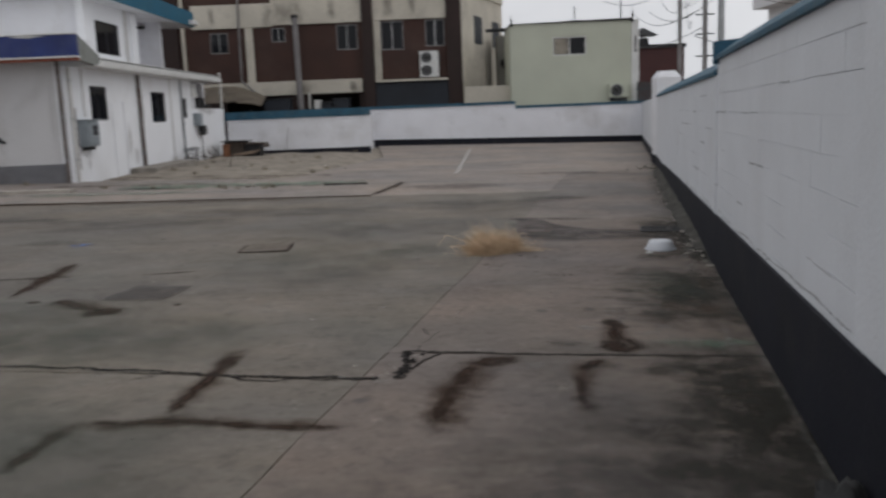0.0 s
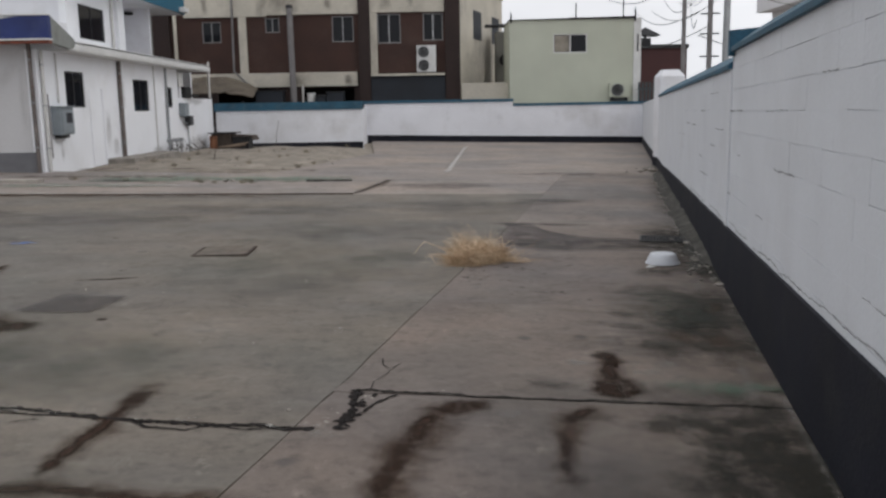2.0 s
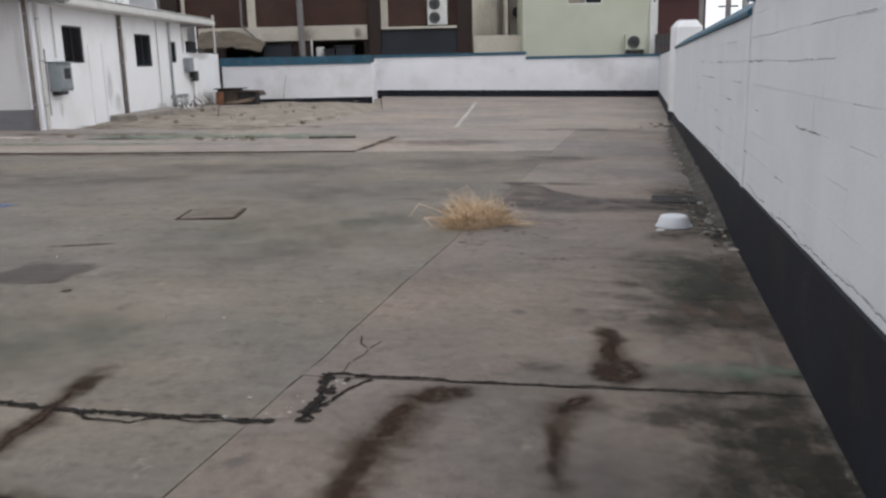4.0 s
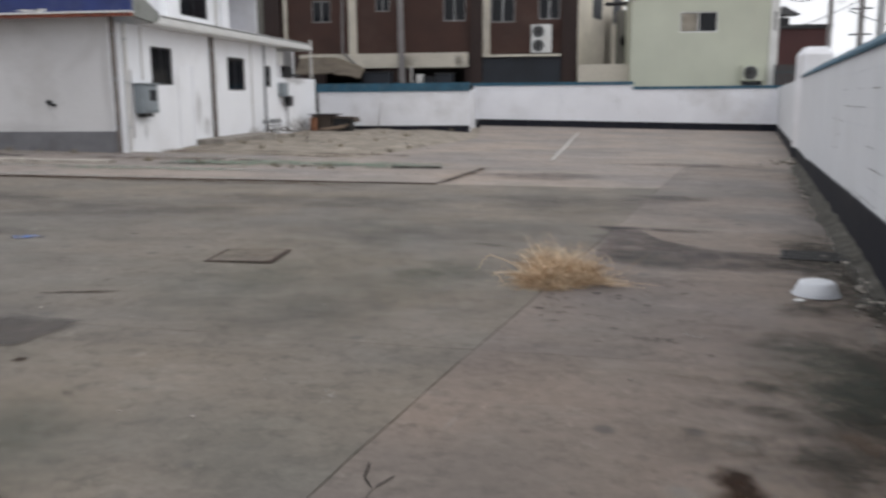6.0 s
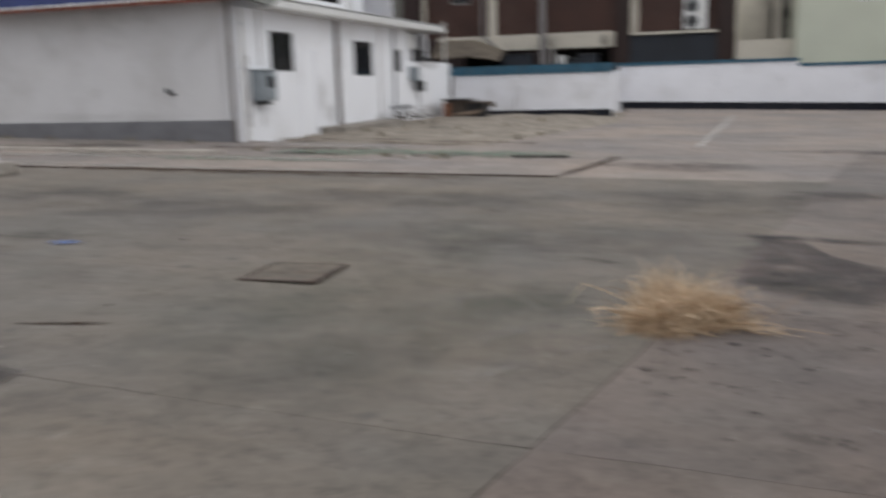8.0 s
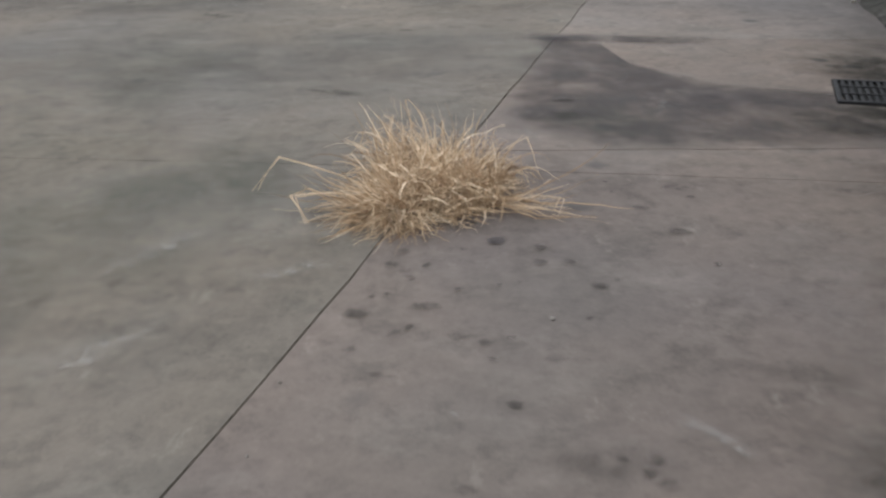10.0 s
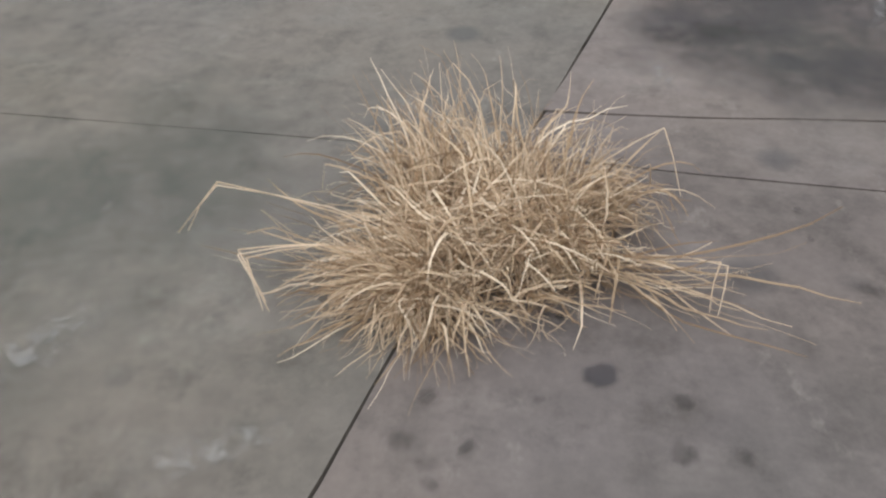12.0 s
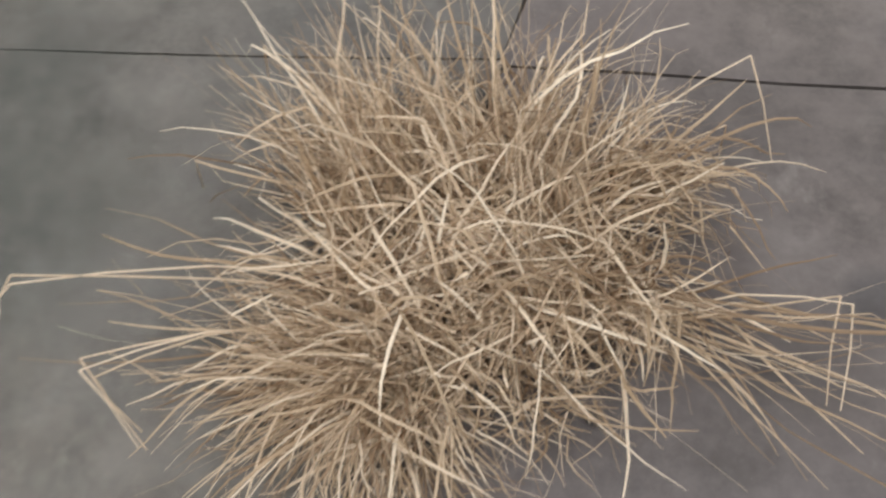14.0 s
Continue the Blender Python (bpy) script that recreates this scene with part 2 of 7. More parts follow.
def window(parent, axis, at, inward, a0, a1, z0, z1, bars=1, frame_mat=None, w=0.045, depth=0.06, glass_mat=None, label="", sill=0.0):
    """A window in an opening: frame with mullions, one pane per light, and a sill. inward: +1 or -1 along the axis."""
    frame_mat, glass_mat = frame_mat or DARK_METAL, glass_mat or GLASS_DARK

    def slab(bm, lo_a, hi_a, lo_z, hi_z, d0, d1):
        d0, d1 = sorted((at + inward * d0, at + inward * d1))
        return box(bm, (d0, lo_a, lo_z) if axis == "x" else (lo_a, d0, lo_z), (d1, hi_a, hi_z) if axis == "x" else (hi_a, d1, hi_z))
    b = bm_new()
    slab(b, a0, a0 + w, z0, z1, 0.03, 0.03 + depth), slab(b, a1 - w, a1, z0, z1, 0.03, 0.03 + depth)
    slab(b, a0 + w, a1 - w, z0, z0 + w, 0.03, 0.03 + depth), slab(b, a0 + w, a1 - w, z1 - w, z1, 0.03, 0.03 + depth)
    step = (a1 - a0) / (bars + 1)
    for k in range(bars):
        c = a0 + step * (k + 1)
        slab(b, c - w / 2, c + w / 2, z0 + w, z1 - w, 0.035, 0.025 + depth)
    win = part("window", b, frame_mat, parent, label)
    for k in range(bars + 1):
        part("pane", slab(bm_new(), a0 + step * k + w * 0.6, a0 + step * (k + 1) - w * 0.6, z0 + w * 0.6, z1 - w * 0.6, 0.05, 0.058), glass_mat, win)
    if sill:
        part("window_sill", slab(bm_new(), a0 - 0.06, a1 + 0.06, z0 - 0.07, z0 - 0.005, -sill, 0.02), WHITE_OLD, win)
    return win


# ---- ground ----
def ground_sheet():
    xs = sorted({-1500, -400, -120, -60, *range(-40, 22, 2), *[-9 + 0.35 * i for i in range(24)], 30, 60, 120, 400, 1500})
    ys = sorted({-1500, -400, -120, -40, -20, *range(-12, 21, 4), *[21 + 0.4 * i for i in range(52)], 44, 50, 60, 90, 160, 400, 1500})
    bm = bm_new()
    grid = {}
    for x in xs:
        for y in ys:
            z = gz(x, y) - 0.09
            fx = min(1, max(0, (x + 8.9) / 0.5)) * min(1, max(0, (-1.0 - (y - 20) * 0.08 - x) / 1.6))
            fy = min(1, max(0, (y - 20.6) / 3.0)) * min(1, max(0, (40 - y) / 2))
            rough = noise.noise(Vector((x * 0.7, y * 0.7, 3))) * 0.09 + noise.noise(Vector((x * 2.1, y * 2.1, 8))) * 0.06
            z += fx * fy * (0.07 + rough)
            grid[x, y] = bm.verts.new((x, y, z))
    for a, b in zip(xs, xs[1:]):
        for c, d in zip(ys, ys[1:]):
            f = bm.faces.new((grid[a, c], grid[b, c], grid[b, d], grid[a, d]))
            f.smooth = True
    return setting("ground", bm, DIRT, "dry bare soil with rubble beside the concrete yard", "ground")


ground_sheet()

# ---- boundary walls ----
WD, WN, WOFF = Vector((0.2076, 0.9782, 0)), Vector((0.9782, -0.2076, 0)), 0.859


def on_wall(s, out, z):
    """A place on the long block wall: metres along it, metres outward from its inner face, height over the yard."""
    p = WD * s + WN * (WOFF + out)
    return Vector((p.x, p.y, gz(p.x, p.y) + z))


def wall_solid(bm, s0, s1, profile, steps=1, grow=None):
    """A solid along the long wall with an (outward, height) outline."""
    rings = []
    for k in range(steps + 1):
        s = s0 + (s1 - s0) * k / steps
        rings.append([bm.verts.new(on_wall(s, o, z if grow is None else grow(s, z))) for o, z in profile])
    for a, b in zip(rings, rings[1:]):
        for j in range(len(profile)):
            bm.faces.new((a[j - 1], a[j], b[j], b[j - 1]))
    bm.faces.new(rings[0]), bm.faces.new(rings[-1][::-1])
    return bm


def band_top(s):
    return 0.6 - 0.018 * max(0, s - 3) if s < 20 else 0.27


wall_east = setting("wall_east", wall_solid(wall_solid(bm_new(), -7, 8.5, [(0.007, -0.3), (0.2, -0.3), (0.2, 1.93), (0.007, 1.93)]), 8.5, 41.5, [(0.007, -0.3), (0.2, -0.3), (0.2, 1.8), (0.007, 1.8)]), BLOCK_WHITE, "long white-painted concrete block boundary wall", "wall")
part("coping", wall_solid(bm_new(), -7, 8.5, [(-0.03, 1.93), (0.26, 1.93), (0.26, 2.13), (0.2, 2.13), (-0.03, 1.965)]), COPING, wall_east, "sloping blue-painted coping")
part("coping", wall_solid(bm_new(), 8.503, 23.2, [(-0.03, 1.8), (0.26, 1.8), (0.26, 2.0), (0.2, 2.0), (-0.03, 1.835)]), COPING, wall_east, "sloping blue-painted coping")
part("coping_end", wall_solid(bm_new(), 8.38, 8.502, [(-0.04, 1.9), (0.27, 1.9), (0.27, 2.13), (-0.04, 2.1)]), COPING, wall_east, "square blue block ending the higher coping")
part("plinth", wall_solid(bm_new(), -7, 41, [(-0.022, -0.25), (0.029, -0.25), (0.029, 1.0), (-0.022, 1.0)], 48, lambda s, z: band_top(s) if z > 0.5 else z), BAND, wall_east, "charcoal painted base band")
part("pilaster", wall_solid(bm_new(), 2.55, 3.3, [(-0.03, 0.64), (-0.001, 0.64), (-0.001, 1.925), (-0.03, 1.925)]), BLOCK_WHITE, wall_east)
part("pilaster", wall_solid(bm_new(), 8.44, 8.6, [(-0.012, 0.3), (0.029, 0.3), (0.029, 1.795), (-0.012, 1.795)]), BLOCK_WHITE, wall_east)


def far_walls():
    w = setting("wall_north", prism(bm_new(), [(-3.2, 40.1), (10.3, 40.1), (10.3, 40.3), (-3.2, 40.3)], -0.5, 1.46), WHITE_OLD, "low white-painted wall across the back of the yard", "wall")
    part("raised_wall", bx((-3.2, 40.103, 1.461), (3.5, 40.297, 1.66)), WHITE_OLD, w)
    part("coping", bx((-3.24, 40.05, 1.661), (3.53, 40.35, 1.79)), COPING, w, "blue-painted coping")
    part("coping", bx((3.531, 40.05, 1.461), (10.35, 40.35, 1.575)), COPING, w, "blue-painted coping")
    part("plinth", prism(bm_new(), [(-3.2, -0.5), (10.0, -0.6), (10.0, -0.03), (-3.2, 0.27)], 40.07, 40.099, 1), BAND, w, "charcoal painted base band")
    part("pilaster", bx((8.0, 40.085, -0.2), (8.2, 40.0995, 1.45)), WHITE_OLD, w)
    v = setting("wall_northwest", bx((-8.5, 34.6, -0.3), (-2.8, 34.8, 1.44)), WHITE_OLD, "lower white-painted boundary wall behind bare soil", "wall")
    part("coping", bx((-8.55, 34.55, 1.441), (-2.79, 34.85, 1.75)), COPING, v, "deep blue-painted coping band")
    part("plinth", bx((-8.4, 34.57, -0.3), (-2.81, 34.5985, 0.19)), BAND, v, "charcoal painted base band")
    part("return_wall", bx((-3.3, 34.801, -0.3), (-3.1, 40.099, 1.5)), WHITE_OLD, v)


far_walls()


def corner_pier():
    x, y = 5.72, 22.7
    g = gz(x, y)
    t = thing("wall_pier", (x + 0.3, y + 0.3, g), "tall square white pier with a chamfered top on the block wall", "wall pier")
    part("shaft", bx((x, y, g - 0.2), (x + 0.62, y + 0.62, g + 2.3), 0.015), WHITE_OLD, t)
    b = bm_new()
    lo = [b.verts.new((x + i * 0.62, y + j * 0.62, g + 2.301)) for i, j in ((0, 0), (1, 0), (1, 1), (0, 1))]
    hi = [b.verts.new((x + 0.12 + i * 0.38, y + 0.12 + j * 0.38, g + 2.47)) for i, j in ((0, 0), (1, 0), (1, 1), (0, 1))]
    b.faces.new(lo[::-1]), b.faces.new(hi)
    for i in range(4):
        b.faces.new((lo[i - 1], lo[i], hi[i], hi[i - 1]))
    part("cap", b, WHITE_OLD, t)
    part("base_band", bx((x - 0.012, y - 0.012, g - 0.1), (x + 0.3, y - 0.001, g + 0.28)), BAND, t, "charcoal painted foot")
    part("base_band", bx((x - 0.012, y - 0.0005, g - 0.1), (x - 0.001, y + 0.6, g + 0.28)), BAND, t, "charcoal painted foot")


corner_pier()


# ---- service building ----
HX, HY, HL, HB = -8.6, 20.05, -17.6, 33.0


def house():
    g = gz(HX, HY) - 0.3
    h = thing("service_building", (-13, 26, g), "white two-level service building with blue fascia, disused", "building")
    holes = [(21.45, 22.55, 1.6, 2.45), (25.97, 27.3, 1.49, 2.4), (29.06, 29.6, 1.6, 2.25)]
    part("side_wall", holed_wall(bm_new(), "x", HX, -0.22, HY, 30.2, g, 2.86, holes), WHITE, h)
    # front wall coloured darker than the side wall, for eave shade and grime
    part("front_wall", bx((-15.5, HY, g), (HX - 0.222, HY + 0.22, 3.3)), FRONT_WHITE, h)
    part("front_wall_end", bx((HL, HY - 0.006, g), (-15.502, HY + 0.22, 3.3)), GREY_COAT, h, "greyer repainted end of the front wall")
    part("plinth", bx((HL - 0.01, HY - 0.025, g), (HX - 0.1, HY - 0.001, 0.62)), BAND_GREY, h, "grey painted base band")
    part("back_wall", bx((HL, 32.8, g), (HX - 0.3, 33.0, 2.86)), WHITE_OLD, h)
    part("west_wall", bx((HL, HY + 0.223, g), (HL + 0.2, 32.79, 2.86)), WHITE_OLD, h)
    part("low_wall", bx((HX - 0.2, 30.203, g), (HX, 34.55, 1.92), 0.01), WHITE, h)
    # lower roof with its eave along the yard
    part("eave", prism(bm_new(), [(HX - 9.0, 2.861), (HX - 0.001, 2.861), (HX + 0.05, 2.86), (HX + 0.45, 2.86), (HX + 0.47, 2.9), (HX + 0.47, 3.0), (HX + 0.4, 3.02), (HX + 0.4, 3.1), (HX - 9.0, 3.1)], HY + 0.7, 32.7, 1), WHITE_METAL, h, "white stepped metal eave")
    part("eave_lip", bx((HX + 0.401, HY + 0.72, 3.06), (HX + 0.425, 32.68, 3.075)), DARK_METAL, h)
    part("eave_post", tube(bm_new(), [(HX + 0.42, 32.65, 1.93), (HX + 0.42, 32.65, 3.22)], 0.04), PIPE_WHITE, h)
    # fascia sign
    part("fascia", bx((-18.42, 19.45, 3.03), (-8.0, 19.6, 3.5)), SIGN_BLUE, h, "long faded blue fascia panel")
    part("fascia_top_rim", bx((-18.43, 19.43, 3.501), (-7.99, 19.62, 3.53)), WHITE_METAL, h)
    part("fascia_bottom_rim", bx((-18.43, 19.42, 2.995), (-7.99, 19.62, 3.029)), WHITE_METAL, h)
    part("fascia_underside", bx((-18.4, 19.46, 2.93), (-8.0, 19.6, 2.994)), RUST_RED, h, "rusty red lower edge")
    part("soffit", bx((-18.4, 19.601, 2.97), (-8.05, 20.045, 3.02)), WHITE_OLD, h)
    part("fascia_end", prism(bm_new(), [(19.601, 2.95), (20.55, 2.87), (20.75, 2.95), (20.75, 3.1), (19.601, 3.5)], -8.12, -8.0, 0), RETURN_GREY, h, "weathered grey fascia return")
    part("parapet_slab", bx((-18.4, 19.605, 3.301), (-8.13, 20.7, 3.45)), WHITE_OLD, h)
    # upper level
    ux, uy = -11.25, 28.2
    part("upper_side_wall", holed_wall(bm_new(), "x", ux, -0.2, uy, 32.7, 3.1, 5.5, [(29.05, 31.17, 3.84, 4.92)]), WHITE, h)
    part("upper_front_wall", holed_wall(bm_new(), "y", uy, 0.2, -19.5, ux - 0.202, 3.1, 5.5, [(-16.5, -14.95, 4.85, 5.25)]), WHITE_OLD, h)
    part("balcony_side_wall", bx((ux - 1.4, 32.5, 3.1), (ux - 1.25, 36.0, 5.499)), WHITE_OLD, h)
    part("balcony_end_wall", bx((ux - 1.248, 35.85, 3.1), (ux, 36.0, 5.499)), WHITE_OLD, h, "grey weathered recessed balcony wall")
    part("balcony_floor", bx((ux - 1.248, 32.702, 3.1), (ux, 35.848, 3.2)), WHITE_OLD, h)
    part("upper_back_wall", bx((-19.5, 35.8, 0), (ux - 1.402, 36.0, 5.5)), WHITE_OLD, h)
    part("corner_column", bx((ux - 0.1, uy - 0.35, 3.1), (ux + 0.12, uy - 0.002, 5.5)), WHITE, h)
    for yy, m in ((27.95, DARK_METAL), (31.75, PIPE_WHITE)):
        part("wall_pipe", tube(bm_new(), [(ux + 0.06, yy if yy > 28 else 28.15, 3.11), (ux + 0.06, yy if yy > 28 else 28.15, 5.49)], 0.045), m, h)
    part("upper_pilaster", bx((ux + 0.002, 32.1, 3.11), (ux + 0.14, 32.7, 5.49)), WHITE, h)
    part("wall_lamp", bx((ux - 0.9, 35.7, 5.25), (ux - 0.6, 35.849, 5.37), 0.03), DARK_METAL, h)
    part("roof_lamp", bx((-10.545, 37.6, 5.55), (-10.3, 38.2, 5.75), 0.04), WHITE_METAL, h)
    part("roof_slab", bx((-19.0, 27.6, 5.5), (-10.6, 38.4, 5.62)), WHITE_OLD, h)
    for lo, hi in (((-19.0, 27.55, 5.5), (-10.55, 27.597, 6.12)), ((-10.597, 27.6, 5.5), (-10.55, 38.4, 6.12)), ((-19.05, 27.55, 5.5), (-19.003, 38.4, 6.12))):
        part("roof_fascia", bx(lo, hi), TEAL, h, "teal painted roof fascia")
    for a0, a1, z0, z1 in holes[:2]:
        window(h, "x", HX, -1, a0, a1, z0, z1, 1, label="dark window")
    window(h, "x", HX, -1, 29.06, 29.6, 1.6, 2.25, 0, label="narrow dark window")
    window(h, "x", ux, -1, 29.05, 31.17, 3.84, 4.92, 1, label="dark window")
    window(h, "y", uy, 1, -16.5, -14.95, 4.85, 5.25, 1, label="low dark window")
    return h


HOUSE = house()


# ---- brown building behind ----
def brown_building():
    Y = 44.0
    b = thing("brown_building", (-6, 48, -0.2), "weathered brown brick and beige render building with stained walls", "building")
    wins = [(-8.26, -7.57, 5.2, 5.9), (-11.35, -10.44, 4.75, 5.75), (-5.0, -3.95, 4.7, 5.93), (-2.78, -1.65, 4.6, 6.0), (-0.55, 0.42, 4.7, 6.0)]
    up = [(-11.3, -10.2, 7.5, 8.9), (-8.4, -7.3, 7.5, 8.9), (-5.2, -4.0, 7.5, 8.9), (-2.6, -1.4, 7.5, 8.9)]
    part("wall", holed_wall(bm_new(), "y", Y, 0.25, -13.7, 1.2, 3.2, 9.4, wins + up), BRICK_BROWN, b)
    part("ground_wall", holed_wall(bm_new(), "y", Y, 0.25, -13.7, 1.2, -0.3, 3.198, [(-10.8, -8.0, 0.2, 2.5), (-6.6, -4.0, 0.2, 2.5)]), BROWN_PIER, b)
    part("inner_wall", bx((-12.3, 46.5, -0.2), (1.1, 46.6, 3.1)), DARK, b)
    for x0, x1, z0, z1 in ((-12.2, -8.2, 5.95, 7.1), (-8.2, -3.72, 6.02, 7.25), (-3.15, 0.5, 6.06, 7.4), (-12.0, -3.82, 2.58, 3.26)):
        part("beige_band", bx((x0, Y - 0.12, z0), (x1, Y - 0.002, z1), 0.02), BEIGE, b)
    for x0, x1, z0, z1 in ((-9.56, -9.18, 3.262, 5.948), (-3.14, -2.8, 3.1, 6.058)):
        part("pilaster", bx((x0, Y - 0.1, z0), (x1, Y - 0.002, z1)), BEIGE, b)
    for x0, x1 in ((-3.7, -3.16), (0.52, 1.25)):
        part("brown_pier", bx((x0, Y - 0.3, -0.3), (x1, Y - 0.003, 9.4)), BROWN_PIER, b)
    part("corner_pipe", tube(bm_new(), [(-12.65, Y - 0.12, 0.0), (-12.65, Y - 0.12, 9.3)], 0.09, 10), BEIGE, b)
    part("corner_pier", bx((-13.7, Y - 0.25, -0.3), (-12.9, Y - 0.003, 9.4)), BROWN_PIER, b)
    part("ledge", bx((-3.14, Y - 0.4, 3.02), (0.5, Y - 0.002, 3.12)), BEIGE, b)
    part("navy_panel", bx((-3.14, Y - 0.2, 1.0), (0.5, Y - 0.003, 3.0)), NAVY, b, "dark navy sheeting")
    for i, (a0, a1, z0, z1) in enumerate(wins + up):
        window(b, "y", Y, 1, a0, a1, z0, z1, 1, ALU, 0.045, label="sliding window")
    part("roof", bx((-13.7, Y + 0.252, 9.1), (1.2, 56, 9.4)), BEIGE, b)
    part("west_side", bx((-13.7, Y + 0.253, -0.3), (-13.45, 56, 9.09)), BROWN_PIER, b)
    # splayed beige end wall
    e = bm_new()
    p, q = Vector((1.26, 43.9, 0)), Vector((3.9, 52, 0))
    d = (q - p).normalized()
    nrm = Vector((-d.y, d.x, 0))
    poly = [p, q, q + nrm * 0.3, p + nrm * 0.3]
    prism(e, [(v.x, v.y) for v in poly], -0.3, 7.45)
    end = part("end_wall", e, BEIGE, b)
    f = bm_new()
    prism(f, [(v.x, v.y) for v in [p - nrm * 0.08 - d * 0.1, q - nrm * 0.08, q + nrm * 0.3, p + nrm * 0.3]], 7.451, 7.9)
    part("parapet", f, BEIGE, b)
    for k0, k1 in ((0.28, 0.46), (0.72, 0.9)):
        a, c = p.lerp(q, k0), p.lerp(q, k1)
        w = bm_new()
        prism(w, [(v.x, v.y) for v in [a - nrm * 0.02, c - nrm * 0.02, c + nrm * 0.02, a + nrm * 0.02]], 4.9, 6.35)
        part("window_pane", w, NAVY, end)
    g = bm_new()
    prism(g, [(1.3, 43.2), (4.0, 43.2), (4.0, 43.5), (1.3, 43.5)], -0.3, 2.6)
    part("garden_wall", g, BEIGE, b)
    return b


brown_building()


def cabin():
    c = thing("prefab_cabin", (6.5, 43.5, -0.3), "pale green prefabricated cabin with a shallow roof", "cabin")
    part("front_wall", holed_wall(bm_new(), "y", 42.3, 0.1, 3.55, 9.4, -0.3, 5.42, [(5.61, 7.21, 3.88, 4.76)]), CABIN, c)
    part("side_wall", bx((9.3, 42.401, -0.3), (9.4, 46, 5.42)), WHITE_METAL, c)
    part("west_wall", bx((3.55, 42.401, -0.3), (3.65, 46, 5.42)), CABIN, c)
    part("roof_edge", prism(bm_new(), [(3.5, 5.421), (9.4, 5.421), (9.4, 5.53), (3.5, 5.44)], 42.22, 46.1, 1), DARK_METAL, c, "dark roof edge")
    part("wing_wall", bx((9.402, 42.25, -0.3), (9.75, 42.35, 5.45)), WHITE_METAL, c, "white corner panel")
    part("wing_slit", bx((9.55, 42.243, 3.9), (9.62, 42.2495, 4.7)), DARK, c)
    for x, z in ((3.6, 5.87), (9.43, 6.0)):
        part("corner_fin", prism(bm_new(), [(x - 0.05, 5.3), (x + 0.05, 5.3), (x + 0.05, z - 0.25), (x, z)], 42.2, 42.3 - 0.081, 1), DARK_METAL, c)
    for x, z in ((6.78, 6.2), (9.04, 6.9)):
        part("roof_mast", tube(bm_new(), [(x, 43.0, 5.4), (x, 43.0, z + 0.03)], 0.03, 6), DARK_METAL, c)
        part("mast_foot", bx((x - 0.35, 42.9, 5.45), (x + 0.35, 43.1, 5.57)), DARK_METAL, c)
    window(c, "y", 42.3, 1, 5.61, 7.21, 3.88, 4.76, 1, WHITE_METAL, 0.05, label="white sliding window")
    part("blind", bx((5.68, 42.336, 3.95), (6.34, 42.346, 4.69)), BLIND, c, "dusty tan blind behind the sliding window")


cabin()

# ---- more surfaces ----


